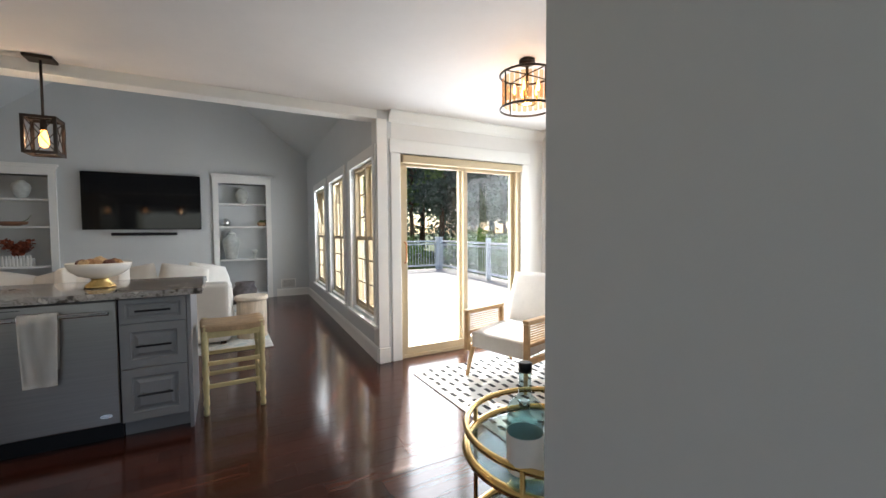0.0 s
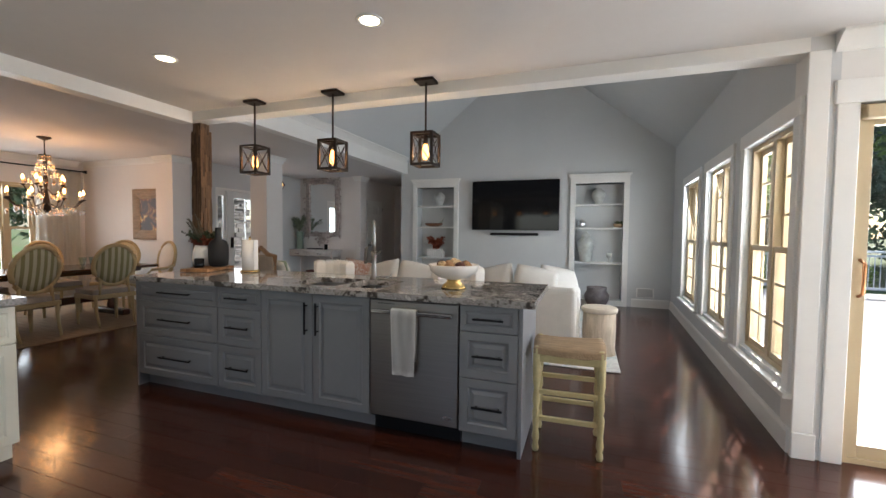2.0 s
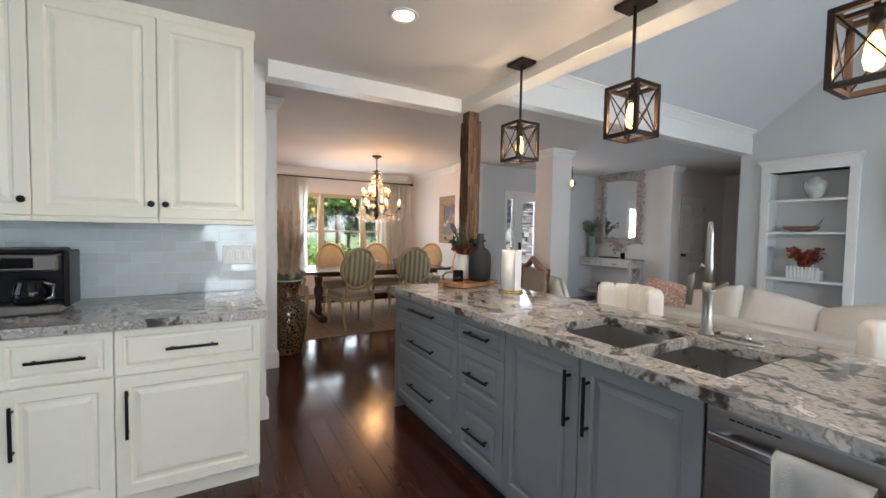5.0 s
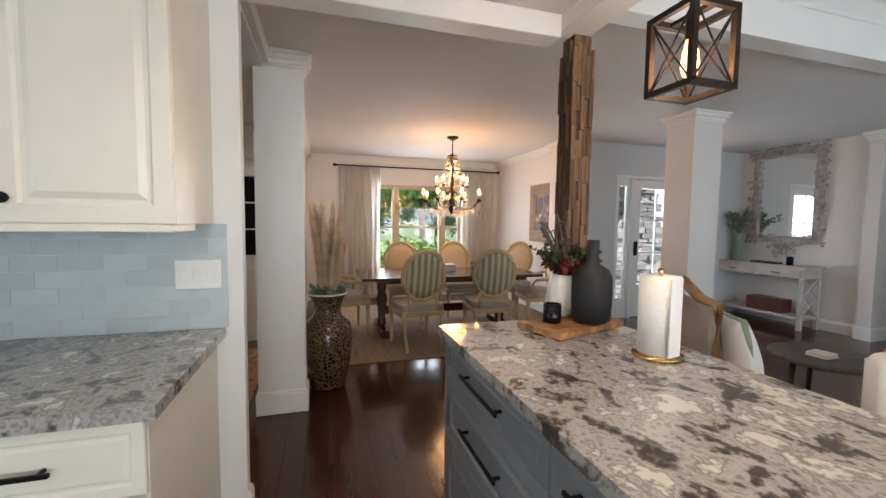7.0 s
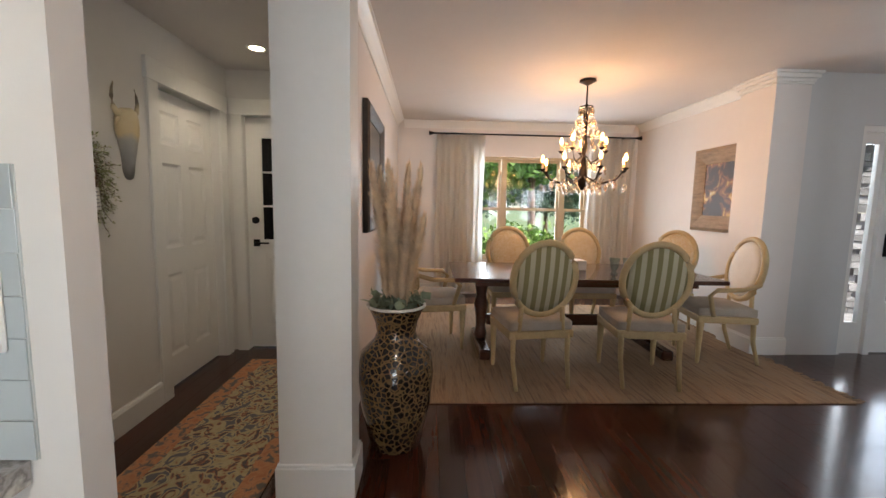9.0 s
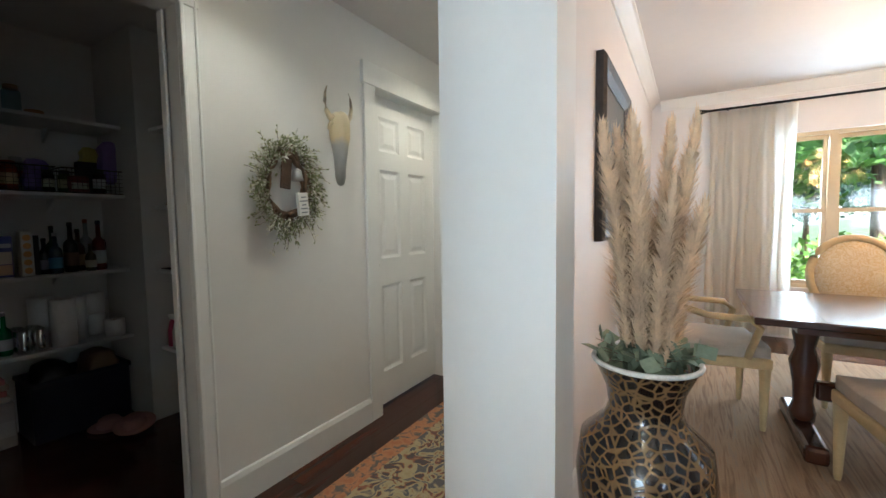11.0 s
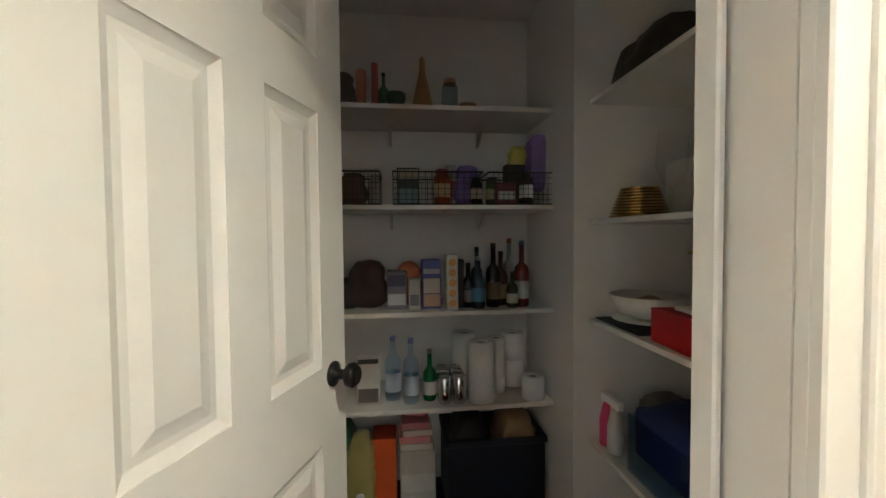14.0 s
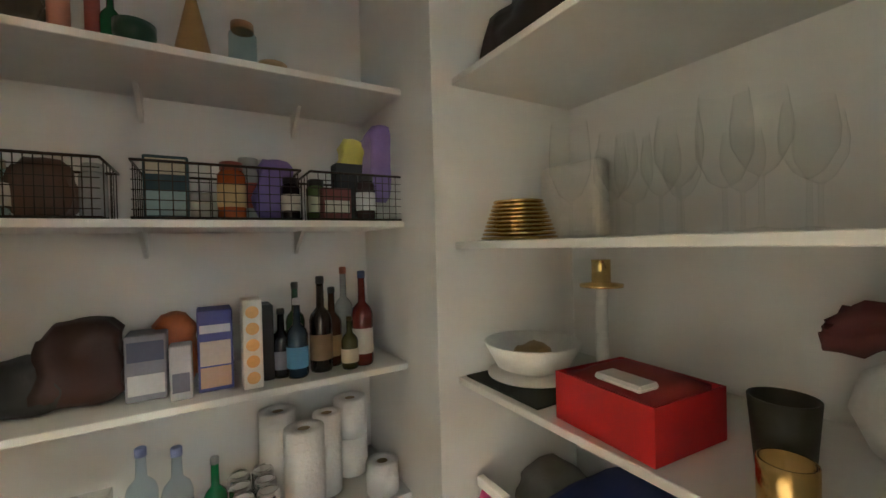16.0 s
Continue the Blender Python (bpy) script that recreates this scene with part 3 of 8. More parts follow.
# towel over the handle
bm = bmesh.new()
n, rows = 14, []
for j in range(19):
    row = []
    for i in range(n + 1):
        x = 0.155 * i / n
        s = j / 18
        fold = 0.006 * math.sin(i * 1.1 + 0.6) * (1 - abs(2 * s - 0.9))
        if s < 0.42:
            y, z = -0.044 + fold, 0.50 + 0.315 * s / 0.42
        elif s < 0.5:
            a = (s - 0.42) / 0.08 * math.pi
            y, z = -0.060 + 0.016 * math.cos(a), 0.816 + 0.012 * math.sin(a)
        else:
            y, z = -0.077 - fold - 0.012 * math.sin(i * 0.8) * (s - 0.5), 0.815 - 0.40 * (s - 0.5) / 0.5
        row.append(bm.verts.new((x + 0.014 * math.sin(4 * s) * (i / n - 0.5), y, z)))
    rows.append(row)
for a, b in zip(rows, rows[1:]):
    for i in range(n):
        f = bm.faces.new((a[i], a[i + 1], b[i + 1], b[i]))
        f.smooth = True
bmesh.ops.solidify(bm, geom=bm.faces[:], thickness=0.004)
TOWEL = mat("white_cotton_towel", (0.75, 0.74, 0.72), 0.95, var=0.05, bump=0.3, bscale=300)
solid("dish_towel", bm, TOWEL, "white cotton towel folded over the dishwasher handle", "towel", at=(-1.105, IY, 0))

# counters
def rough_edge(bm, amount=0.003):
    for v in bm.verts:
        v.co += Vector((noise.noise(v.co * 40), noise.noise(v.co * 40 + Vector((9, 0, 0))), 0)) * amount


SX0, SX1, SXM0, SXM1, SY0, SY1 = -2.02, -1.29, -1.62, -1.60, 3.13, 3.56
bm = boxes((-3.50, 3.0, 0.876, SX0, 3.84, 0.915), (SX1, 3.0, 0.876, -0.245, 3.84, 0.915), (SX0, 3.0, 0.876, SX1, SY0, 0.915), (SX0, SY1, 0.876, SX1, 3.84, 0.915), (SXM0, SY0, 0.876, SXM1, SY1, 0.915))
bmesh.ops.remove_doubles(bm, verts=bm.verts[:], dist=0.0005)
bmesh.ops.subdivide_edges(bm, edges=[e for e in bm.edges if e.calc_length() > 0.4], cuts=20, use_grid_fill=True)
rough_edge(bm)
solid("island_countertop", bm, GRANITE, "speckled grey and white granite island countertop with rough chiselled edge", "countertop")
SINKSTEEL = mat("satin_sink_steel", (0.55, 0.55, 0.55), 0.28, 1.0, var=0.06, bump=0.01)
t = thing("kitchen_sink", (0, 0, 0.874), "stainless double-bowl undermount kitchen sink", "sink")
for x0, x1 in ((SX0, SXM0), (SXM1, SX1)):
    bm = nested(x1 - x0 - 0.004, SY1 - SY0 - 0.004, [(0, 0), (0.004, 0.12), (0.02, 0.18), (0.05, 0.195)])
    bm.transform(pose(x0 + 0.002, SY1 - 0.002, 0.0, 90))
    bmesh.ops.delete(bm, geom=[f for f in bm.faces if all(abs(v.co.z) < 1e-5 for v in f.verts)], context="FACES")
    bm.transform(Matrix.Translation((0, 0, 0)))
    for v in bm.verts:
        v.co.z = -abs(v.co.z)
    part("basin", bm, SINKSTEEL, t)
    part("drain", lathe([(0.04, -0.194), (0.04, -0.191), (0.03, -0.190)], ((x0 + x1) / 2, 3.36, 0), 18), CHROME, t)
f = thing("kitchen_faucet", (-1.60, 3.64, 0.915), "tall brushed steel spring-neck kitchen faucet", "faucet")
part("base", lathe([(0.032, 0), (0.032, 0.008), (0.02, 0.02), (0.02, 0.17), (0.024, 0.18), (0.024, 0.22)]), STEEL, f)
part("neck", lathe([(0.013, 0.22), (0.016, 0.28), (0.012, 0.42), (0.010, 0.47), (0.004, 0.475)], seg=16), STEEL, f)
part("spray_head", tube([(-0.06, -0.03, 0.12), (-0.055, -0.028, 0.24), (-0.02, -0.01, 0.29), (0, 0, 0.27)], 0.013), STEEL, f)
part("lever", tube([(0, 0, 0.19), (0.045, -0.02, 0.20), (0.09, -0.04, 0.23)], 0.006), STEEL, f)
bm = lathe([(0.06, 0), (0.062, 0.008), (0.05, 0.014)], seg=20)
bm.transform(Matrix.Diagonal((1.4, 0.7, 1, 1)))
sd = thing("soap_tray", (-1.47, 3.62, 0.915), "small steel tray with soap pump by the sink", "soap dish")
part("tray", bm, STEEL, sd)
part("pump", lathe([(0.012, 0.012), (0.012, 0.03), (0.006, 0.035), (0.006, 0.045)], (0.03, 0, 0), 12), CHROME, sd)
part("sponge", boxes((-0.06, -0.02, 0.012, 0.0, 0.02, 0.03), bevel=0.005), GREY, sd, "dark scrub sponge")


# cream wall and base cabinets
UF, LF = -3.205, -2.935
W90 = pose(0, 0, 0, 0, 0, 90)
for y0, y1, hd in ((1.605, 2.05, "kl"), (1.135, 1.605, "kr"), (0.665, 1.135, "kr"), (0.195, 0.665, "kl"), (-0.275, 0.195, "kr")):
    u = thing("wall_cabinet", pose(UF - 0.02, y0, 1.37, 0, 0, 90), "cream raised-panel wall cabinet with black knob", "cabinet", "cream wall cabinets")
    part("body", boxes((0.0005, 0, 0, y1 - y0 - 0.0005, UF - 0.02 + 3.688, 1.0)), CREAM, u)
    part("light_rail", boxes((0.0005, -0.03, -0.025, y1 - y0 - 0.0005, 0.2, -0.0005), bevel=0.003), CREAM, u)
    front("door", u, 0, 0.0, y1 - y0, 1.0, CREAM, hd)
bm = boxes((-3.688, -0.275, 2.372, UF - 0.01, 2.055, H - 0.001))
solid("cabinet_filler", bm, CREAM, "cream filler strip above the wall cabinets", "trim")
for y0, y1, lay in ((1.46, 2.05, "dvl"), (1.09, 1.46, "dvl"), (0.62, 1.09, "full"), (0.15, 0.62, "full"), (-0.5, 0.15, "dvl")):
    u = thing("base_cabinet", pose(LF - 0.02, y0, 0, 0, 0, 90), "cream raised-panel base cabinet with black bar handles", "cabinet", "cream base cabinets")
    w = y1 - y0
    part("body", boxes((0.0005, 0, 0.10, w - 0.0005, LF - 0.02 + 3.688, 0.874)), CREAM, u)
    part("toe_kick", boxes((0.0005, 0.06, 0, w - 0.0005, 0.5, 0.10)), CREAM, u)
    if lay == "full":
        front("door", u, 0, 0.105, w, 0.765, CREAM, "vl")
    else:
        front("drawer", u, 0, 0.665, w, 0.205, CREAM, "bar", FLATDRAWER)
        front("door", u, 0, 0.105, w, 0.555, CREAM, "vl")
bm = boxes((-3.688, -0.6, 0.876, LF + 0.03, 2.085, 0.915))
bmesh.ops.subdivide_edges(bm, edges=[e for e in bm.edges if e.calc_length() > 0.4], cuts=20, use_grid_fill=True)
rough_edge(bm)
solid("wall_countertop", bm, GRANITE, "speckled grey granite countertop with rough chiselled edge", "countertop")
# switch plate
s = thing("switch_plate", pose(-3.684, 1.90, 1.09, 0, 0, 90), "white three-gang light switch plate on the tile", "light switch")
part("plate", boxes((0, -0.008, 0, 0.175, 0, 0.125), bevel=0.003), WHITEPLASTIC, s)
for k in range(3):
    part("rocker", boxes((0.02 + 0.05 * k, -0.012, 0.03, 0.052 + 0.05 * k, -0.0085, 0.095), bevel=0.002), WHITEPLASTIC, s)
# coffee machine
c = thing("coffee_machine", pose(-3.20, 0.86, 0.917, 0, 0, 90), "black and steel espresso and drip coffee machine", "coffee machine")
part("base", boxes((0, 0, 0, 0.36, 0.26, 0.045), bevel=0.006), STEEL, c, "steel drip tray base")
part("back", boxes((0, 0.12, 0.0455, 0.36, 0.26, 0.20), bevel=0.004), BLACK, c)
part("head", boxes((0, -0.01, 0.20, 0.36, 0.26, 0.275), bevel=0.008), STEEL, c, "steel control head")
part("lid", boxes((0.0, 0.0, 0.2755, 0.35, 0.26, 0.30), bevel=0.008), BLACK, c)
part("display", boxes((0.10, -0.016, 0.215, 0.28, -0.011, 0.262), bevel=0.002), SCREEN, c, "black display panel")
part("side_tank", boxes((0.361, 0.06, 0.02, 0.385, 0.25, 0.29), bevel=0.006), BLACK, c)
part("group_head", lathe([(0.03, 0.14), (0.036, 0.15), (0.036, 0.1995)], (0.10, 0.05, 0), 18), CHROME, c)
part("portafilter", tube([(0.10, 0.05, 0.145), (0.02, 0.0, 0.145), (-0.05, -0.04, 0.14)], 0.011), BLACK, c)
part("carafe", lathe([(0.055, 0.046), (0.066, 0.06), (0.066, 0.11), (0.05, 0.145), (0.05, 0.16)], (0.25, 0.06, 0), 22), SCREEN, c, "dark glass coffee carafe")
part("carafe_handle", tube([(0.30, 0.02, 0.15), (0.345, -0.01, 0.14), (0.345, -0.01, 0.08), (0.31, 0.01, 0.07)], 0.008), CHROME, c)
for k in range(3):
    part("button", lathe([(0.006, 0), (0.006, 0.004)], seg=10), WHITEPLASTIC, c, "", pose(0.05, -0.010, 0.222 + 0.016 * k, 90))


# ceiling fixtures
def pendant(x, y):
    t = thing("pendant_lamp", (x, y, H), "dark bronze box lantern pendant with a glowing filament bulb", "pendant lamp", "pendants over the island")
    part("canopy", boxes((-0.075, -0.06, -0.022, 0.075, 0.06, -0.001), bevel=0.004), BRONZE, t)
    part("rod", tube([(0, 0, -0.02), (0, 0, -0.40)], 0.008), BRONZE, t)
    a, z0, z1 = 0.078, -0.625, -0.40
    bm = bmesh.new()
    for sx in (-1, 1):
        for sy in (-1, 1):
            box(bm, sx * a - 0.009, sy * a - 0.009, z0, sx * a + 0.009, sy * a + 0.009, z1)
    for z in (z0, z1):
        for s_ in (-1, 1):
            box(bm, -a - 0.009, s_ * a - 0.0085, z - 0.009, a + 0.009, s_ * a + 0.0085, z + 0.009)
            box(bm, s_ * a - 0.0085, -a + 0.01, z - 0.009, s_ * a + 0.0085, a - 0.01, z + 0.009)
    box(bm, -a, -0.012, z1 - 0.006, a, 0.012, z1 + 0.006)
    part("frame", bm, BRONZE, t)
    for s_ in (-1, 1):
        for e in (-1, 1):
            part("cross_bar", tube([(-a * e, s_ * a, z0), (a * e, s_ * a, z1)], 0.003, 6), BRONZE, t)
            part("cross_bar", tube([(s_ * a, -a * e, z0), (s_ * a, a * e, z1)], 0.003, 6), BRONZE, t)
    part("socket", lathe([(0.018, -0.47), (0.018, -0.405)], seg=14), BRONZE, t)
    part("bulb", lathe([(0.006, -0.585), (0.02, -0.575), (0.026, -0.55), (0.022, -0.51), (0.013, -0.472)], seg=16), BULB, t, "glowing amber filament bulb").visible_shadow = False
    return t


for px in (-1.13, -1.94, -2.74):
    pendant(px, 3.57)


def downlight(x, y, z):
    t = thing("recessed_downlight", (x, y, z), "lit recessed ceiling downlight with white trim ring", "downlight", "recessed ceiling lights")
    part("trim_ring", lathe([(0.075, -0.001), (0.073, -0.006), (0.055, -0.007), (0.052, -0.001)], seg=24), TRIM, t)
    part("lens", lathe([(0.051, -0.0015), (0.051, -0.004)], seg=24), CANGLOW, t, "glowing lens")


downlight(-1.10, 2.69, H)
downlight(-2.62, 2.69, H)
downlight(-6.15, 1.45, H)
# Assumed fixture, added only to go with the near hall's fill lamp.
downlight(-4.75, 1.50, H)
# drum light with crystal bars
t = thing("drum_ceiling_light", pose(1.72, 2.13, H) @ Matrix.Diagonal((0.84, 0.84, 0.9, 1)), "bronze drum ceiling light with crystal bars and lit candle bulbs", "ceiling light")
part("canopy", lathe([(0.065, -0.001), (0.065, -0.03), (0.03, -0.045), (0.012, -0.05), (0.012, -0.11)], seg=24), BRONZE, t)
for z in (-0.11, -0.36):
    part("ring", tube([(0.215 * math.cos(a), 0.215 * math.sin(a), z) for a in np.linspace(0, 2 * math.pi, 40, endpoint=False)], 0.009, 8, closed=True), BRONZE, t)
for k in range(4):
    a = k * math.pi / 2
    part("strut", tube([(0.215 * math.cos(a), 0.215 * math.sin(a), -0.11), (0.215 * math.cos(a), 0.215 * math.sin(a), -0.36)], 0.006), BRONZE, t)
    part("spoke", tube([(0, 0, -0.105), (0.215 * math.cos(a), 0.215 * math.sin(a), -0.11)], 0.005), BRONZE, t)
CRYSTAL = glass_mat("amber_crystal", (0.95, 0.78, 0.6), 0.03)
for k in range(26):
    a = 2 * math.pi * k / 26
    bm = boxes((-0.017, -0.006, -0.33, 0.017, 0.006, -0.135), bevel=0.004)
    part("crystal_bar", bm, CRYSTAL, t, "", pose(0.195 * math.cos(a), 0.195 * math.sin(a), 0, 0, 0, math.degrees(a) + 90)).visible_shadow = False
part("hub", lathe([(0.05, -0.33), (0.03, -0.30), (0.012, -0.28), (0.012, -0.11)], seg=16), BRASS, t)
for k in range(5):
    a = 2 * math.pi * k / 5
    x, y = 0.10 * math.cos(a), 0.10 * math.sin(a)
    part("candle_arm", tube([(0, 0, -0.31), (x * 0.6, y * 0.6, -0.33), (x, y, -0.30), (x, y, -0.25)], 0.006), BRASS, t)
    part("bulb", lathe([(0.006, -0.25), (0.014, -0.23), (0.011, -0.20), (0.003, -0.175)], (x, y, 0), 12), CANDLEBULB, t, "glowing candle bulb").visible_shadow = False


# doors and windows
def pane(name, x0, z0, x1, z1, y, parent):
    ob = part(name, boxes((x0, y - 0.003, z0, x1, y + 0.003, z1)), GLASS, parent)
    ob.visible_shadow = False
    return ob


sd = tagged(thing("door_slider", pose(1.412, 3.72, 0) @ Matrix.Diagonal((1.506 / 1.51, 1, 2.03 / 1.95, 1)), "tan-framed sliding glass patio door", "door"), kind="structure")
part("door_frame", boxes((0.001, -0.06, 0, 0.04, 0.06, 1.95), (1.47, -0.06, 0, 1.509, 0.06, 1.95), (0.04, -0.06, 1.90, 1.47, 0.06, 1.949), (0.04, -0.06, 0.001, 1.47, 0.06, 0.03)), TAN, sd)
for x0, x1, y in ((0.04, 0.80, -0.025), (0.72, 1.47, 0.025)):
    p = part("sash", boxes((x0, y - 0.018, 0.03, x0 + 0.05, y + 0.018, 1.90), (x1 - 0.05, y - 0.018, 0.03, x1, y + 0.018, 1.90), (x0 + 0.05, y - 0.018, 0.03, x1 - 0.05, y + 0.018, 0.10), (x0 + 0.05, y - 0.018, 1.84, x1 - 0.05, y + 0.018, 1.90), bevel=0.002), TAN, sd)
    pane("pane", x0 + 0.05, 0.10, x1 - 0.05, 1.84, y, p)
part("handle", tube([(0.06, -0.045, 0.92), (0.06, -0.085, 0.94), (0.06, -0.085, 1.10), (0.06, -0.045, 1.12)], 0.009), mat("copper", (0.65, 0.30, 0.14), 0.3, 0.9), sd, "copper pull handle")
part("blind_box", boxes((0.02, -0.115, 1.865, 1.50, -0.061, 1.935), bevel=0.006), TAN, sd, "beige roller blind cassette")


def sash_window(name, m, w, h, cols, rows, units, label, frame_mat=None, shares=None):
    """A double-hung window of several units in an opening of w x h, facing -y of m."""
    fm = frame_mat or TAN
    win = tagged(thing(name, m, label, "window"), kind="structure")
    part("window_frame", boxes((0, -0.03, 0, 0.035, 0.054, h), (w - 0.035, -0.03, 0, w, 0.054, h), (0.035, -0.03, h - 0.035, w - 0.035, 0.054, h), (0.035, -0.03, 0, w - 0.035, 0.054, 0.035)), fm, win)
    shares = shares or [1.0 / units] * units
    for u in range(units):
        uw = (w - 0.07) * shares[u]
        x0 = 0.035 + (w - 0.07) * sum(shares[:u])
        if u:
            part("mullion", boxes((x0 - 0.03, -0.03, 0.035, x0 + 0.03, 0.054, h - 0.035)), fm, win)
        a, b = x0 + (0.031 if u else 0.001), x0 + uw - (0.031 if u < units - 1 else 0.001)
        for z0, z1, y in ((0.036, h / 2 + 0.02, -0.005), (h / 2 - 0.02, h - 0.036, 0.035)):
            s_ = part("sash", boxes((a, y - 0.016, z0, a + 0.035, y + 0.016, z1), (b - 0.035, y - 0.016, z0, b, y + 0.016, z1), (a + 0.035, y - 0.016, z0, b - 0.035, y + 0.016, z0 + 0.04), (a + 0.035, y - 0.016, z1 - 0.04, b - 0.035, y + 0.016, z1)), fm, win)
            bm = bmesh.new()
            for k in range(1, cols):
                x = a + (b - a) * k / cols
                box(bm, x - 0.009, y - 0.008, z0 + 0.04, x + 0.009, y + 0.008, z1 - 0.04)
            for k in range(1, rows):
                z = z0 + (z1 - z0) * k / rows
                box(bm, a + 0.035, y - 0.0075, z - 0.009, b - 0.035, y + 0.0075, z + 0.009)
            if bm.verts:
                part("muntins", bm, fm, s_)
            pane("pane", a + 0.035, z0 + 0.04, b - 0.035, z1 - 0.04, y, s_)
    return win


for n, (a, b) in enumerate(OPEN):
    sash_window("window_%d" % (n + 1), WM @ pose(b, -0.07, 0.40, 0, 0, 180), b - a, 1.60, 2, 3, 2, "tall tan double-hung window with muntins")
sash_window("window_4", pose(3.30, 3.39, 0.44, 0, 0, -90), 1.84, 1.62, 2, 2, 2, "tan double-hung window beside the patio door")
sash_window("window_5", pose(-9.17, 3.42, 0.52, 0, 0, 90), 1.66, 1.54, 1, 1, 3, "tan triple dining window, the middle unit wide", None, (0.22, 0.56, 0.22))


# breakfast corner
RUGW = mat("cream_rug", (0.68, 0.66, 0.62), 0.95, var=0.08, scale=8, bump=0.4, bscale=240)
RUGB = mat("black_rug_dash", (0.02, 0.02, 0.022), 0.95, var=0.3, bump=0.4, bscale=240)
r = thing("area_rug", (1.34, 1.05, 0), "cream flat-weave rug with short black dashes", "rug")
part("pile", boxes((0, 0, 0.001, 1.65, 2.17, 0.010), bevel=0.003), RUGW, r)
dash = mesh_of("dash", boxes((-0.016, -0.038, 0.0102, 0.016, 0.038, 0.0118)), RUGB)
for j in range(17):
    for i in range(17):
        piece("dash", dash, r, pose(0.07 + 0.092 * i + random.uniform(-0.008, 0.008), 0.075 + 0.125 * j + (0.06 if i % 2 else 0) + random.uniform(-0.006, 0.006), 0, 0, 0, random.uniform(-6, 6)))


def cushion(w, d, h, puff=0.5, sag=0.0, cuts=10):
    """A soft box, puffed in the middle, thinner at the seams."""
    bm = bmesh.new()
    bmesh.ops.create_cube(bm, size=1)
    bmesh.ops.subdivide_edges(bm, edges=bm.edges[:], cuts=cuts, use_grid_fill=True)
    for v in bm.verts:
        x, y, z = v.co * 2
        e = max(0, 1 - x * x) ** 0.35 * max(0, 1 - y * y) ** 0.35
        k = (1 - puff) + puff * e
        corner = 1 - 0.05 * abs(x * y)
        v.co = Vector((x * w / 2 * corner, y * d / 2 * corner, z * h / 2 * k + 0.006 * noise.noise(v.co * 5)))
    for f in bm.faces:
        f.smooth = True
    return bm


ch = thing("lounge_chair", pose(2.13, 2.72, 0.012, 0, 0, -75) @ Matrix.Diagonal((0.9, 0.95, 1, 1)), "white upholstered armchair with oak frame and cane arms", "armchair")
bm = cushion(0.62, 0.60, 0.17, 0.25)
bm.transform(pose(0, -0.04, 0.34, 4))
part("seat", bm, LINEN, ch)
bm = cushion(0.62, 0.50, 0.13, 0.25)
bm.transform(pose(0, 0.31, 0.62, 72))
part("backrest", bm, LINEN, ch)
for s_ in (-1, 1):
    x = 0.345 * s_
    part("arm", boxes((x - 0.03, -0.36, 0.545, x + 0.03, 0.18, 0.575), (x - 0.025, -0.36, 0.22, x + 0.025, -0.32, 0.545), (x - 0.025, 0.14, 0.22, x + 0.025, 0.18, 0.545), (x - 0.02, -0.32, 0.36, x + 0.02, 0.14, 0.39), (x - 0.02, -0.32, 0.22, x + 0.02, 0.14, 0.27), bevel=0.008, seg=2), OAK, ch)
    for k in range(8):
        part("cane_slat", boxes((x - 0.006, -0.319, 0.397 + 0.019 * k, x + 0.006, 0.139, 0.406 + 0.019 * k)), OAK, ch)
    for yy, dy in ((-0.30, -0.05), (0.22, 0.10)):
        part("leg", tube([(x * 0.9, yy, 0.25), (x * 0.98, yy + dy, 0)], 0.026, 10, taper=0.6), OAK, ch)
# side table
st = thing("side_table", pose(2.56, 2.03, 0.012), "oak side table with splayed legs", "side table")
part("tabletop", boxes((-0.45, -0.30, 0.50, 0.45, 0.30, 0.525), bevel=0.006), OAK, st)
part("apron", boxes((-0.40, -0.25, 0.44, 0.40, 0.25, 0.4995), bevel=0.003), OAK, st)
for sx in (-1, 1):
    for sy in (-1, 1):
        part("leg", tube([(sx * 0.36, sy * 0.22, 0.46), (sx * 0.46, sy * 0.30, 0)], 0.02, 10, taper=0.6), mat("reddish_oak", (0.42, 0.20, 0.10), 0.4), st)
bk = thing("book_stack", (2.72, 2.05, 0.538), "two stacked books on the side table", "books")
part("book", boxes((-0.12, -0.09, 0, 0.12, 0.09, 0.03), bevel=0.002), LINEN, bk)
part("book", boxes((-0.11, -0.08, 0.0305, 0.11, 0.09, 0.055), bevel=0.002), WHITEPLASTIC, bk)
# brass cart with bottles
CART = glass_mat("tinted_mirror_glass", (0.60, 0.69, 0.70), 0.02)
bc = thing("round_bar_cart", (0.93, 1.03, 0), "round brass bar cart with glass shelves", "bar cart")
for z in (0.565, 0.485, 0.14):
    part("ring", tube([(0.33 * math.cos(a), 0.33 * math.sin(a), z) for a in np.linspace(0, 2 * math.pi, 48, endpoint=False)], 0.012 if z > 0.5 else 0.016, 8, closed=True), BRASS, bc)
for z in (0.48, 0.135):
    part("glass_shelf", lathe([(0.325, z), (0.325, z + 0.008)], seg=40), CART, bc)
for k in range(4):
    a = k * math.pi / 2 + 0.5
    part("post", tube([(0.335 * math.cos(a), 0.335 * math.sin(a), 0), (0.335 * math.cos(a), 0.335 * math.sin(a), 0.565)], 0.009), BRASS, bc)


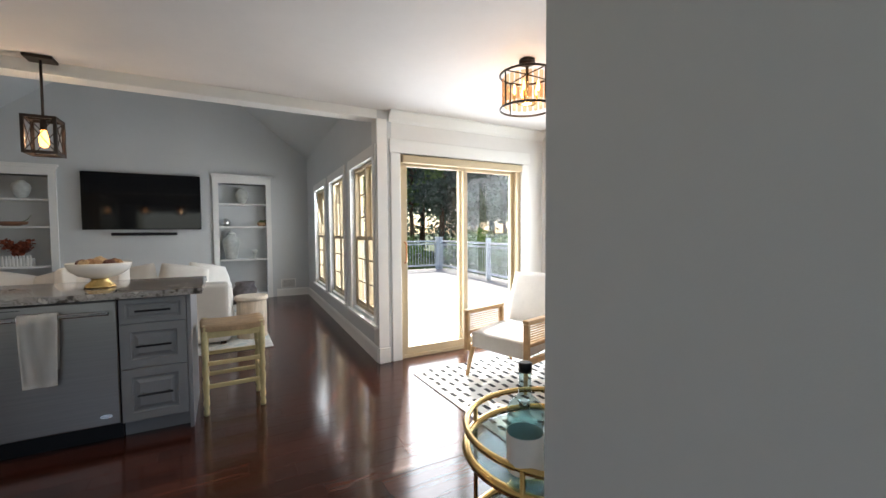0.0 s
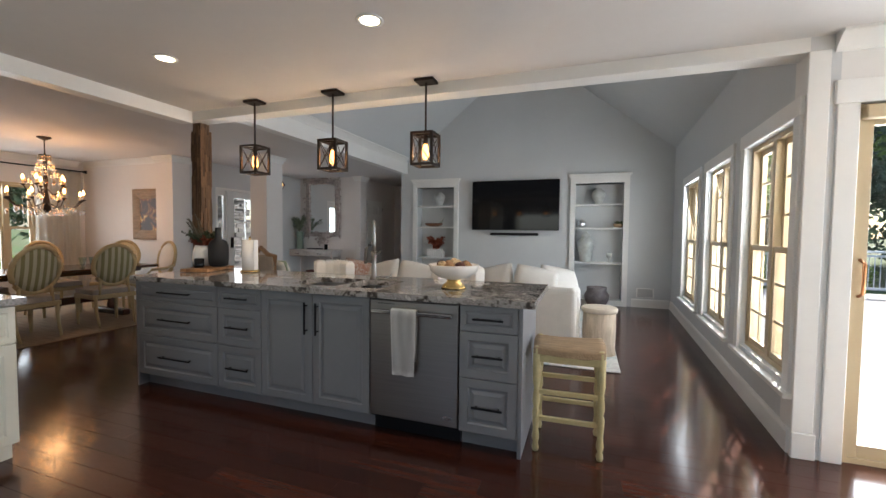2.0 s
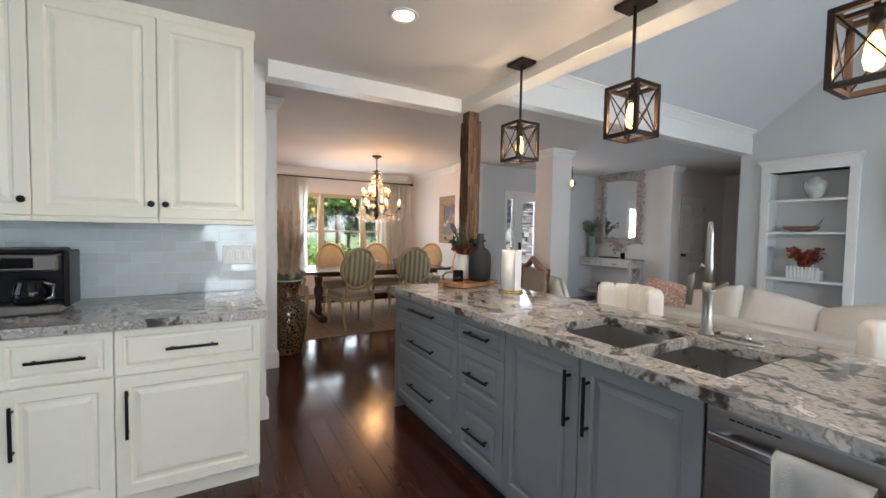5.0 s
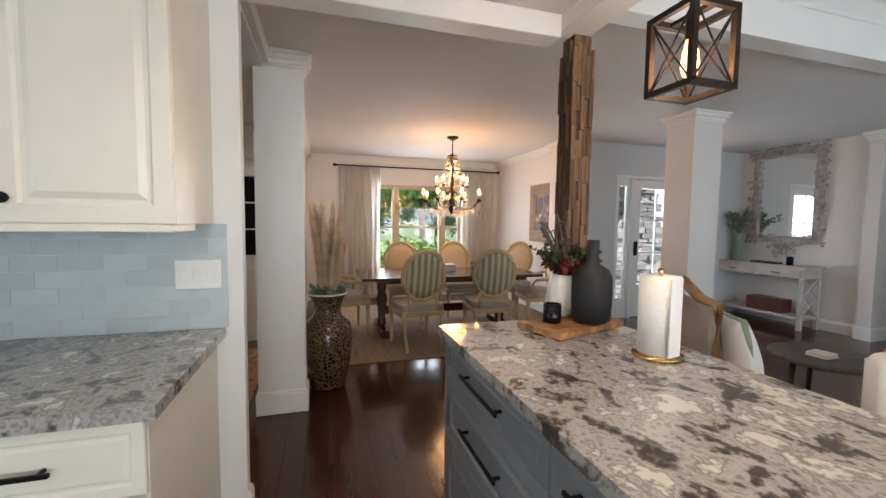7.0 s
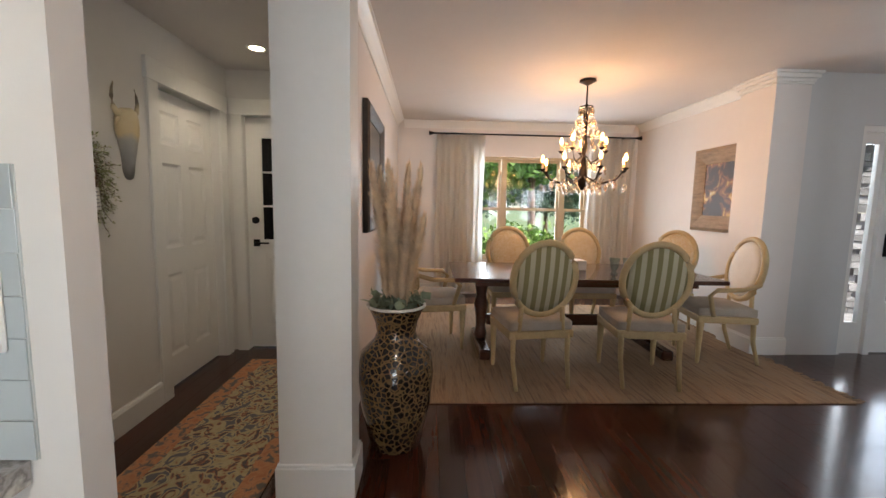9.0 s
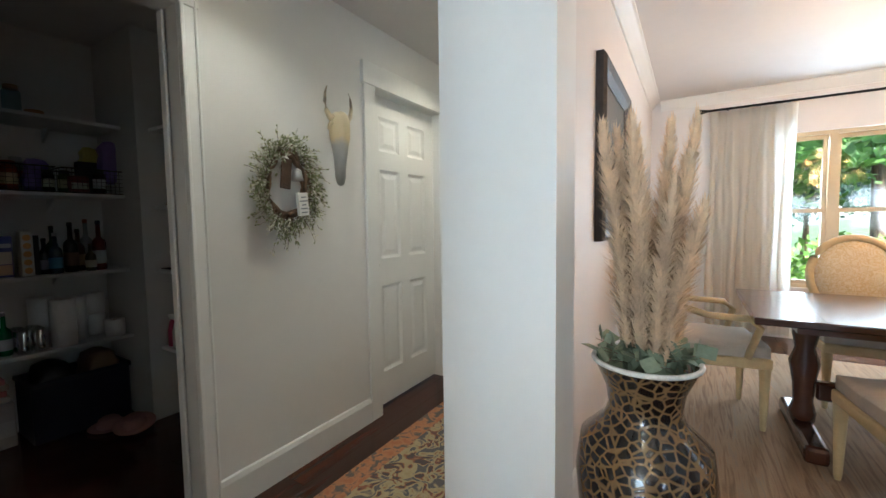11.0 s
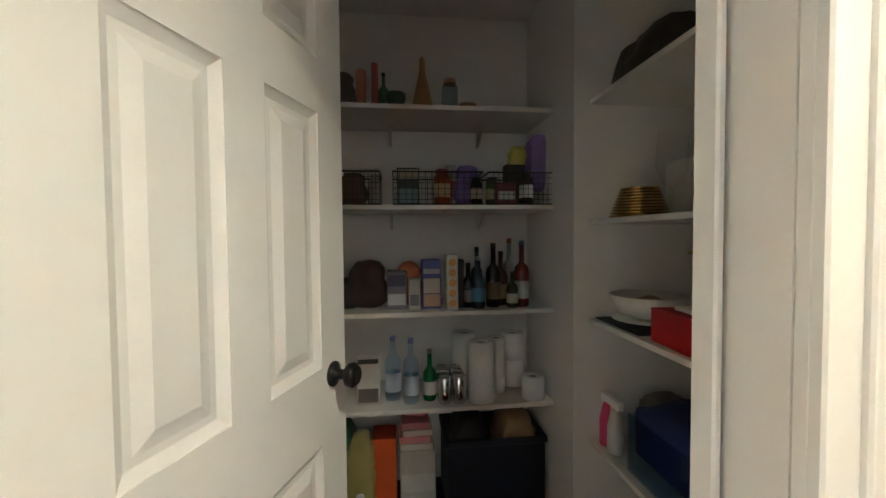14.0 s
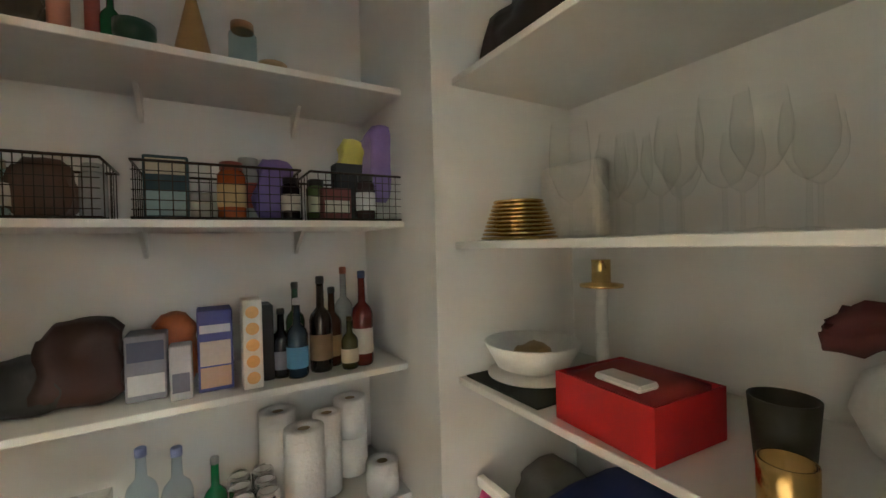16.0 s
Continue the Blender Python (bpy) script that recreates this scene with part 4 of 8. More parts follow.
def bottle(name, at, r, h, glass, label, cap=None, paper=None, neck=0.3, group=""):
    """A bottle with shoulder, neck, cap and paper label."""
    t = thing(name, at, label, "bottle", group)
    hs = h * (1 - neck)
    part("glass", lathe([(r * 0.9, 0), (r, 0.008), (r, hs * 0.85), (r * 0.85, hs * 0.95), (r * 0.36, hs + 0.01), (r * 0.32, h * 0.93)], seg=18), glass, t)
    part("cap", lathe([(r * 0.38, h * 0.93), (r * 0.38, h), (r * 0.3, h + 0.003)], seg=14), cap or BLACK, t)
    if paper:
        part("paper_label", lathe([(r + 0.0008, hs * 0.2), (r + 0.0008, hs * 0.62)], seg=18, cap=False), paper, t)
    return t


PAPER = mat("white_paper_label", (0.72, 0.71, 0.68), 0.7, var=0.05)
CLEARB = glass_mat("pale_blue_bottle_glass", (0.72, 0.84, 0.86), 0.03)
AMBER = mat("amber_bottle_glass", (0.22, 0.07, 0.02), 0.08, var=0.1, bump=0)
bottle("gin_bottle", (0.675, 0.905, 0.489), 0.055, 0.38, CLEARB, "clear glass spirits bottle with dark stopper and white label", BLACK, PAPER, 0.28, "bottles on the cart")
bottle("whisky_bottle", (0.81, 0.87, 0.489), 0.045, 0.28, AMBER, "amber whisky bottle with copper stopper", mat("copper_stopper", (0.6, 0.22, 0.08), 0.35, 0.6), PAPER, 0.28, "bottles on the cart")
bottle("decanter", (0.77, 1.02, 0.489), 0.05, 0.20, CLEARB, "short clear cut-glass decanter", CHROME, None, 0.3, "bottles on the cart")

# yellow rush stool
ys = thing("counter_stool", pose(-0.07, 3.33, 0, 0, 0, 2), "pale yellow turned-leg counter stool with woven rush seat", "stool")
bm = cushion(0.42, 0.36, 0.055, 0.35)
for v in bm.verts:
    v.co.z += 0.61 - 0.012 * (1 - (v.co.x / 0.21) ** 2)
part("seat", bm, WICKER, ys, "woven rush seat")
for sx in (-1, 1):
    for sy in (-1, 1):
        part("leg", lathe([(0.016, 0), (0.021, 0.02), (0.014, 0.05), (0.022, 0.08), (0.016, 0.13), (0.022, 0.2), (0.022, 0.24), (0.015, 0.26), (0.023, 0.30), (0.016, 0.38), (0.023, 0.43), (0.023, 0.62), (0.012, 0.63)], (sx * 0.18, sy * 0.15, 0), 14), YELLOW, ys)
for z in (0.20, 0.36):
    for s_ in (-1, 1):
        part("stretcher", boxes((-0.165, s_ * 0.15 - 0.012, z - 0.014, 0.165, s_ * 0.15 + 0.012, z + 0.014), bevel=0.004), YELLOW, ys)
        part("stretcher", boxes((s_ * 0.18 - 0.011, -0.135, z + 0.04, s_ * 0.18 + 0.011, 0.135, z + 0.065), bevel=0.004), YELLOW, ys)
for s_ in (-1, 1):
    part("seat_rail", boxes((-0.165, s_ * 0.155 - 0.012, 0.54, 0.165, s_ * 0.155 + 0.012, 0.585), bevel=0.004), YELLOW, ys)
    part("seat_rail", boxes((s_ * 0.185 - 0.012, -0.135, 0.54, s_ * 0.185 + 0.012, 0.135, 0.585), bevel=0.004), YELLOW, ys)

# upholstered counter chairs behind the island
def counter_chair(x, y, rz):
    t = thing("upholstered_counter_chair", pose(x, y, 0, 0, 0, rz), "white channel-tufted counter chair with dark legs", "chair", "white chairs behind the island")
    bm = cushion(0.46, 0.46, 0.10, 0.3)
    bm.transform(pose(0, 0, 0.62))
    part("seat", bm, LINEN, t)
    for k in range(5):
        a = radians(-50 + 25 * k)
        bm = cushion(0.11, 0.09, 0.32, 0.2, cuts=6)
        bm.transform(pose(0.22 * math.sin(a), 0.22 * math.cos(a), 0.845, 0, 0, -math.degrees(a)))
        part("back_channel", bm, LINEN, t)
    for sx in (-1, 1):
        for sy in (-1, 1):
            part("leg", tube([(sx * 0.17, sy * 0.17, 0.58), (sx * 0.2, sy * 0.2, 0)], 0.016, 8, taper=0.7), BRONZE, t)


counter_chair(-2.33, 4.02, 0)
counter_chair(-1.04, 4.02, 0)

# things on the island
fb = thing("footed_bowl", (-0.83, 3.36, 0.917), "white ceramic footed bowl with gold base", "bowl")
part("foot", lathe([(0.085, 0), (0.08, 0.015), (0.045, 0.05), (0.05, 0.065)], seg=28), BRASS, fb, "gold foot")
part("bowl", lathe([(0.05, 0.062), (0.11, 0.08), (0.155, 0.115), (0.172, 0.16), (0.168, 0.163), (0.15, 0.125), (0.105, 0.09), (0.0, 0.082)], seg=36, cap=False), mat("glazed_white_ceramic", (0.76, 0.74, 0.70), 0.25, var=0.05), fb)
for k in range(9):
    a = 2 * math.pi * k / 8
    rr = 0.088 if k < 8 else 0
    col = ((0.35, 0.20, 0.10), (0.10, 0.04, 0.03), (0.50, 0.36, 0.20))[k % 3]
    bm = bmesh.new()
    bmesh.ops.create_icosphere(bm, subdivisions=3, radius=0.036)
    for v in bm.verts:
        v.co *= 1 + 0.22 * noise.noise(v.co * 60 + Vector((k, 0, 0)))
    solid("decor_ball", bm, mat("twig_ball", col, 0.9, var=0.4, scale=30, bump=0.6), "brown woven twig ball in the bowl", "decor ball", "balls in the bowl", (-0.83 + rr * math.cos(a), 3.36 + rr * math.sin(a), 0.917 + (0.150 if k < 8 else 0.168)))
WOODB = by_piece(mat("end_grain_acacia", (0.38, 0.19, 0.08), 0.45, var=0.3, scale=12, bump=0.1, stretch=(1, 1, 4)), 0.4)
tr = thing("end_grain_board", pose(-3.31, 3.58, 0.917, 0, 0, 18), "end-grain wooden serving board made of small blocks", "board")
blk = mesh_of("block", boxes((-0.024, -0.024, 0, 0.024, 0.024, 0.028), bevel=0.002), WOODB)
for j in range(9):
    for i in range(5):
        piece("block", blk, tr, pose(-0.10 + 0.049 * i, -0.2 + 0.049 * j, random.uniform(0, 0.005)))
bv = solid("black_bottle_vase", lathe([(0.06, 0), (0.082, 0.012), (0.088, 0.10), (0.086, 0.20), (0.07, 0.235), (0.032, 0.26), (0.026, 0.30), (0.027, 0.365), (0.022, 0.366), (0.02, 0.30)], seg=36), mat("matte_black_ceramic", (0.015, 0.016, 0.018), 0.6, var=0.1, bump=0.05), "tall matte black ceramic bottle vase", "vase", at=(-3.27, 3.65, 0.951))
wv = thing("white_fluted_vase", (-3.425, 3.615, 0.951), "white fluted ceramic vase with dried flowers", "vase")
bm = lathe([(0.06, 0), (0.075, 0.01), (0.085, 0.07), (0.078, 0.14), (0.062, 0.195), (0.056, 0.195), (0.052, 0.12)], seg=48)
for v in bm.verts:
    a = math.atan2(v.co.y, v.co.x)
    k = 1 + 0.07 * math.sin(9 * a + v.co.z * 26)
    v.co.x, v.co.y = v.co.x * k, v.co.y * k
part("body", bm, mat("white_ceramic", (0.76, 0.75, 0.73), 0.35), wv)


def sprays(n, spread, h, leaf, seed, base=0.16, droop=0.0, per=26, width=0.35):
    """Stems fanning out of one point, each set with many small leaves."""
    rnd = random.Random(seed)
    stems, leaves = bmesh.new(), bmesh.new()
    for _ in range(n):
        a, lean, hh = rnd.uniform(0, 2 * math.pi), rnd.uniform(0.1, spread), h * rnd.uniform(0.6, 1.0)
        pts = [Vector((math.cos(a) * lean * s * s, math.sin(a) * lean * s * s, base + hh * s - droop * s * s)) for s in np.linspace(0, 1, 6)]
        tube(pts, 0.002, 5, stems, taper=0.5)
        for _ in range(per):
            s = rnd.uniform(0.35, 1.0) * 5
            i = min(4, int(s))
            p = pts[i].lerp(pts[i + 1], s - i)
            d = Vector((rnd.gauss(0, 1), rnd.gauss(0, 1), rnd.gauss(0.4, 1))).normalized()
            u = d.cross(Vector((rnd.gauss(0, 1), rnd.gauss(0, 1), 1))).normalized()
            L = leaf * rnd.uniform(0.6, 1.3)
            leaves.faces.new([leaves.verts.new(q) for q in (p, p + d * L * 0.5 + u * L * width, p + d * L, p + d * L * 0.5 - u * L * width)])
    return stems, leaves


def bouquet(parent, n, spread, h, leaf, seed, leafmat, base=0.16, per=26, width=0.35, name="foliage", label=""):
    s_, l_ = sprays(n, spread, h, leaf, seed, base, per=per, width=width)
    part("stems", s_, BARK, parent)
    part(name, l_, leafmat, parent, label)


RUST = mat("rust_dried_flowers", (0.26, 0.06, 0.03), 0.8, var=0.6, scale=14)
DKGREEN = mat("dark_green_leaves", (0.05, 0.07, 0.035), 0.7, var=0.5, scale=10)
GREEN = mat("green_leaves", (0.10, 0.16, 0.05), 0.6, var=0.5, scale=10)
SAGE = mat("sage_leaves", (0.22, 0.27, 0.19), 0.7, var=0.35, scale=12)
bouquet(wv, 16, 0.10, 0.10, 0.035, 3, RUST, 0.17, 36, 0.4, "flower_spray", "rust-red dried flower heads")
bouquet(wv, 34, 0.17, 0.17, 0.022, 4, DKGREEN, 0.17, 60, 0.35, "greenery", "dark green sprigs")
rb_ = random.Random(6)
for k in range(7):
    a = 2.2 + 0.5 * k + rb_.uniform(-0.2, 0.2)
    r1, h1 = rb_.uniform(0.10, 0.17), rb_.uniform(0.22, 0.33)
    pts = [Vector((r1 * f_ ** 1.3 * math.cos(a + 0.3 * f_), r1 * f_ ** 1.3 * math.sin(a + 0.3 * f_), 0.17 + h1 * f_)) for f_ in np.linspace(0, 1, 7)]
    bm = tube(pts, 0.007, 7, taper=0.7)
    for p in pts[2:]:
        for _ in range(3):
            tube([p, p + Vector((rb_.gauss(0, 0.012), rb_.gauss(0, 0.012), rb_.uniform(0.004, 0.018)))], 0.004, 5, bm, taper=0.6)
    part("branch", bm, mat("dusty_twig", (0.10, 0.085, 0.06), 0.9, var=0.4, scale=20), wv, "knobbly dried branch")
solid("black_candle", lathe([(0.038, 0), (0.04, 0.004), (0.04, 0.082), (0.036, 0.082), (0.036, 0.065)], seg=28), SCREEN, "black glass jar candle", "candle", at=(-3.30, 3.47, 0.951))
pt = thing("paper_towel_roll", (-2.885, 3.645, 0.917), "white paper towel roll on a gold stand", "paper towel")
part("stand", lathe([(0.085, 0), (0.085, 0.012), (0.01, 0.013), (0.008, 0.30), (0.011, 0.31), (0.004, 0.318)], seg=28), BRASS, pt, "gold stand")
TISSUE = mat("white_paper_towel", (0.82, 0.81, 0.80), 0.95, var=0.03, bump=0.3, bscale=60)
part("roll", lathe([(0.02, 0.016), (0.068, 0.016), (0.069, 0.15), (0.068, 0.29), (0.02, 0.29)], seg=36), TISSUE, pt)
part("loose_sheet", boxes((0.055, -0.045, 0.018, 0.059, 0.02, 0.288)), TISSUE, pt, "", pose(0.012, 0, 0, 0, 0, 12))
rt_ = thing("round_end_table", (-3.38, 5.42, 0.012), "round dark woven-top end table beside the sofa", "side table")
part("top", lathe([(0.0, 0.565), (0.26, 0.565), (0.275, 0.575), (0.275, 0.592), (0.26, 0.60), (0.0, 0.598)], seg=36, cap=False), mat("grey_woven_top", (0.13, 0.12, 0.115), 0.85, var=0.4, scale=30, bump=0.5), rt_)
for k in range(3):
    a = 2 * math.pi * k / 3 + 0.3
    part("leg", tube([(0.20 * math.cos(a), 0.20 * math.sin(a), 0.57), (0.24 * math.cos(a), 0.24 * math.sin(a), 0.0)], 0.016, 8), BRONZE, rt_)
co = thing("coaster_stack", (-3.36, 5.36, 0.612), "two pale square coasters on the end table", "coaster")
for k in range(2):
    part("coaster", boxes((-0.055, -0.055, 0.013 * k, 0.055, 0.055, 0.013 * k + 0.012), bevel=0.002), LINEN, co, "", pose(0, 0, 0, 0, 0, 9 * k))
# post of stacked reclaimed wood
po = thing("wood_post", (-3.60, 3.76, 0.0), "rustic post clad in reclaimed wood strips", "post")
part("core", boxes((-0.05, -0.05, 0.0, 0.05, 0.05, 2.334)), BARK, po)
STRIP = by_piece(ramp_mat("reclaimed_wood_strip", [(0.3, (0.06, 0.032, 0.018)), (0.5, (0.15, 0.085, 0.045)), (0.75, (0.32, 0.21, 0.12))], 0.8, 7, 8, 0.6, 0.3, stretch=(4, 4, 0.7)), 0.5)
rs = random.Random(5)
strips = [mesh_of("wood_strip", boxes((-0.012, 0, 0, 0.012, d_, L_), bevel=0.002), STRIP) for d_, L_ in ((0.010, 0.12), (0.016, 0.17), (0.006, 0.14), (0.013, 0.21))]
for side in range(4):
    for c_ in range(5):
        z = 0.917 + rs.uniform(0, 0.03)
        while z < 2.26:
            k = rs.randrange(4)
            L_ = (0.12, 0.17, 0.14, 0.21)[k]
            if z + L_ > 2.333:
                break
            piece("wood_strip", strips[k], po, pose(0, 0, 0, 0, 0, 90 * side) @ pose(-0.05 + 0.025 * c_, 0.05, z))
            z += L_ + 0.002

# living room
TVY = FY - 0.05
tv = thing("television", (-1.285, TVY, 1.34), "large wall-mounted flat black television", "television")
part("panel", boxes((-0.83, -0.045, 0, 0.83, 0.0, 0.95), bevel=0.006), BLACK, tv)
part("screen", boxes((-0.82, -0.048, 0.012, 0.82, -0.0455, 0.94)), SCREEN, tv, "glossy black screen")
part("mount", boxes((-0.3, 0.0005, 0.3, 0.3, 0.049, 0.65)), BLACK, tv)
sb = thing("soundbar", (-1.285, TVY, 1.24), "slim black soundbar on the wall under the television", "soundbar")
part("bar", boxes((-0.46, -0.06, 0, 0.46, 0.0, 0.05), bevel=0.01, seg=2), BLACK, sb)
part("bracket", boxes((-0.3, 0.0005, 0.01, 0.3, 0.049, 0.04)), BLACK, sb)


def bookcase(x0, name):
    """A white open bookcase with a cornice, four openings and a plinth."""
    t = thing(name, (x0, FY, 0), "white painted built-in bookcase with cornice", "bookcase", "living room bookcases")
    w, d, h = 0.99, 0.02, 2.33
    part("side", boxes((0, -0.05, 0, 0.09, 0.0, h)), TRIM, t)
    part("side", boxes((w - 0.09, -0.05, 0, w, 0.0, h)), TRIM, t)
    part("head", boxes((0.09, -0.05, 2.2, w - 0.09, 0, h)), TRIM, t)
    part("plinth", boxes((0.09, -0.05, 0, w - 0.09, 0, 0.09)), TRIM, t)
    bm = bmesh.new()
    for o, z0, z1 in ((0.015, h - 0.02, h + 0.01), (0.035, h + 0.01, h + 0.04)):
        box(bm, -o, -0.05 - o, z0, w + o, 0, z1, 0.003)
    part("cornice", bm, TRIM, t)
    part("back", boxes((0.09, 0.24, 0.05, w - 0.09, 0.25, 2.22), (0.08, 0.001, 0.05, 0.09, 0.24, 2.22), (w - 0.09, 0.001, 0.05, w - 0.08, 0.24, 2.22), (0.09, 0.001, 2.2, w - 0.09, 0.24, 2.22), (0.09, 0.001, 0.07, w - 0.09, 0.24, 0.09)), WALL, t)
    for z in (0.74, 1.37, 1.80):
        part("shelf", boxes((0.09, -0.03, z, w - 0.09, 0.24, z + 0.03), bevel=0.002), TRIM, t)


bookcase(-3.41, "bookcase")
bookcase(-0.265, "bookcase")
CERAM = mat("grey_glazed_ceramic", (0.50, 0.52, 0.50), 0.3, var=0.2, scale=14)
JAR = [(0.05, 0), (0.06, 0.01), (0.10, 0.10), (0.115, 0.17), (0.10, 0.23), (0.05, 0.26), (0.05, 0.28), (0.04, 0.285)]
for x in (-2.86, 0.22):
    solid("round_jar", lathe(JAR, seg=28), CERAM, "pale ceramic jar on the upper bookcase shelf", "jar", "jars", (x, FY + 0.08, 1.832))
gj = thing("ginger_jar", (0.02, FY + 0.08, 0.772), "tall pale blue lidded ceramic ginger jar", "jar")
part("body", lathe([(0.09, 0), (0.10, 0.02), (0.12, 0.15), (0.15, 0.32), (0.145, 0.38), (0.08, 0.43), (0.075, 0.46)], seg=32), CERAM, gj)
part("lid", lathe([(0.085, 0.46), (0.085, 0.475), (0.06, 0.51), (0.02, 0.53), (0.02, 0.55), (0.005, 0.56)], seg=28), CERAM, gj)
solid("goblet", lathe([(0.04, 0), (0.04, 0.01), (0.015, 0.03), (0.015, 0.07), (0.045, 0.10), (0.05, 0.17), (0.045, 0.17), (0.03, 0.1)], seg=20), CERAM, "small pale goblet on the bookcase", "goblet", at=(0.42, FY + 0.07, 0.772))
bm = bmesh.new()
bmesh.ops.create_icosphere(bm, subdivisions=2, radius=0.075)
solid("silver_orb", bm, CHROME, "faceted silver orb on the bookcase", "ornament", at=(-0.06, FY + 0.08, 1.475))
pp = thing("small_planter", (0.56, FY + 0.07, 1.402), "small wooden bowl of succulents", "plant")
part("bowl", lathe([(0.05, 0), (0.08, 0.03), (0.085, 0.07), (0.07, 0.07)], seg=20), WICKER, pp)
bouquet(pp, 12, 0.05, 0.05, 0.03, 8, GREEN, 0.06, 14)
ob = thing("wooden_dough_bowl", (-2.98, FY + 0.06, 1.402), "long carved wooden bowl with a feather", "bowl")
bm = lathe([(0.05, 0), (0.10, 0.03), (0.11, 0.07), (0.1, 0.07), (0.06, 0.02)], seg=24)
bm.transform(Matrix.Diagonal((1.8, 0.7, 1, 1)))
part("bowl", bm, mat("rosewood", (0.20, 0.10, 0.06), 0.5), ob)
part("feather", tube([(0.10, 0, 0.05), (0.18, 0, 0.10), (0.23, 0, 0.18)], 0.012, 6, taper=0.3), SAGE, ob)
fp = thing("picket_planter", (-2.92, FY + 0.06, 0.772), "white picket planter with red artificial flowers", "plant")
part("box", boxes((-0.17, -0.06, 0, 0.17, 0.06, 0.12)), TRIM, fp)
for k in range(9):
    part("picket", boxes((-0.178 + 0.04 * k, -0.072, 0, -0.152 + 0.04 * k, -0.0605, 0.17), bevel=0.004), TRIM, fp)
bouquet(fp, 30, 0.20, 0.32, 0.05, 11, RUST, 0.10, 26, 0.45, "flowers", "dusty red flowers")
solid("urn", lathe([(0.12, 0), (0.14, 0.02), (0.2, 0.14), (0.21, 0.22), (0.16, 0.30), (0.17, 0.36), (0.15, 0.36), (0.14, 0.3)], seg=32), mat("mottled_grey_clay", (0.16, 0.14, 0.14), 0.5, var=0.5, scale=10), "squat grey clay urn in front of the bookcase", "urn", at=(0.22, FY - 0.30, 0))
vn = thing("wall_vent", (1.02, FY, 0.17), "beige slotted floor-level wall vent", "vent")
part("plate", boxes((-0.14, -0.008, 0, 0.14, 0, 0.17), bevel=0.002), WHITEPLASTIC, vn)
for k in range(9):
    part("slat", boxes((-0.12, -0.012, 0.018 + 0.016 * k, 0.12, -0.0085, 0.026 + 0.016 * k)), GREY, vn)
# sofa seen from behind
SOFA = mat("cream_slipcover", (0.66, 0.63, 0.58), 0.95, var=0.06, scale=4, bump=0.25, bscale=220)
so = thing("sofa", (-1.52, 5.15, 0.012), "cream slipcovered sofa with its back to the island", "sofa")
for nm, b_, bv_ in (("back", (-1.46, -0.05, 0.03, 1.46, 0.17, 0.70), 0.05), ("arm", (-1.49, 0.12, 0.03, -1.27, 0.95, 0.62), 0.05), ("arm", (1.27, 0.12, 0.03, 1.49, 0.95, 0.62), 0.05), ("base", (-1.27, 0.17, 0.03, 1.27, 0.9, 0.40), 0.03)):
    part(nm, boxes(b_, bevel=bv_, seg=3), SOFA, so)
for k in range(3):
    bm = cushion(0.83, 0.75, 0.18, 0.25)
    bm.transform(pose(-0.84 + 0.84 * k, 0.52, 0.49))
    part("seat_cushion", bm, SOFA, so)
for sx in (-1.38, 1.38):
    for sy in (0.0, 0.85):
        part("foot", boxes((sx - 0.03, sy, 0, sx + 0.03, sy + 0.05, 0.04)), BRONZE, so)
PAT = ramp_mat("red_patterned_cloth", [(0.35, (0.62, 0.55, 0.48)), (0.5, (0.42, 0.16, 0.10)), (0.6, (0.65, 0.58, 0.5))], 0.95, 14, 2, 3, 0.2)
for x, y, tilt, rz, m_, lb in ((-2.85, 5.42, 62, 8, PAT, "red and cream patterned throw pillow"), (-2.45, 5.40, 66, -10, SOFA, "plump cream linen throw pillow"), (-2.02, 5.42, 64, 6, SOFA, "plump cream linen throw pillow"), (-1.0, 5.42, 62, -6, SOFA, "plump cream linen throw pillow"), (-0.52, 5.40, 66, 14, SOFA, "plump cream linen throw pillow"), (-0.25, 5.62, 60, 40, SOFA, "plump cream linen throw pillow"), (-1.55, 5.42, 64, 0, SOFA, "plump cream linen throw pillow")):
    bm = cushion(0.50, 0.46, 0.18, 0.85)
    solid("throw_pillow", bm, m_, lb, "pillow", "pillows on the sofa", pose(x, y, 0.69, tilt, 12 if rz > 0 else -14, rz))
tr_ = thing("drum_side_table", (0.17, 5.38, 0.0), "round bleached wood drum side table", "side table")
part("drum", lathe([(0.165, 0), (0.17, 0.01), (0.165, 0.08), (0.17, 0.25), (0.165, 0.46)], seg=32), mat("bleached_wood", (0.55, 0.45, 0.34), 0.8, var=0.25, scale=6, bump=0.2, stretch=(6, 6, 1)), tr_)
part("top", lathe([(0.18, 0.46), (0.185, 0.47), (0.185, 0.50), (0.175, 0.51)], seg=32), mat("pale_wood_top", (0.62, 0.53, 0.42), 0.7, var=0.2), tr_)
LRUG = ramp_mat("faded_blue_rug", [(0.35, (0.35, 0.40, 0.40)), (0.5, (0.60, 0.60, 0.55)), (0.65, (0.45, 0.42, 0.40))], 0.95, 5, 8, 1.5, 0.3)
solid("living_room_rug", boxes((-3.2, 4.78, 0.001, 0.35, 7.9, 0.012), bevel=0.003), LRUG, "large faded blue and cream area rug", "rug")

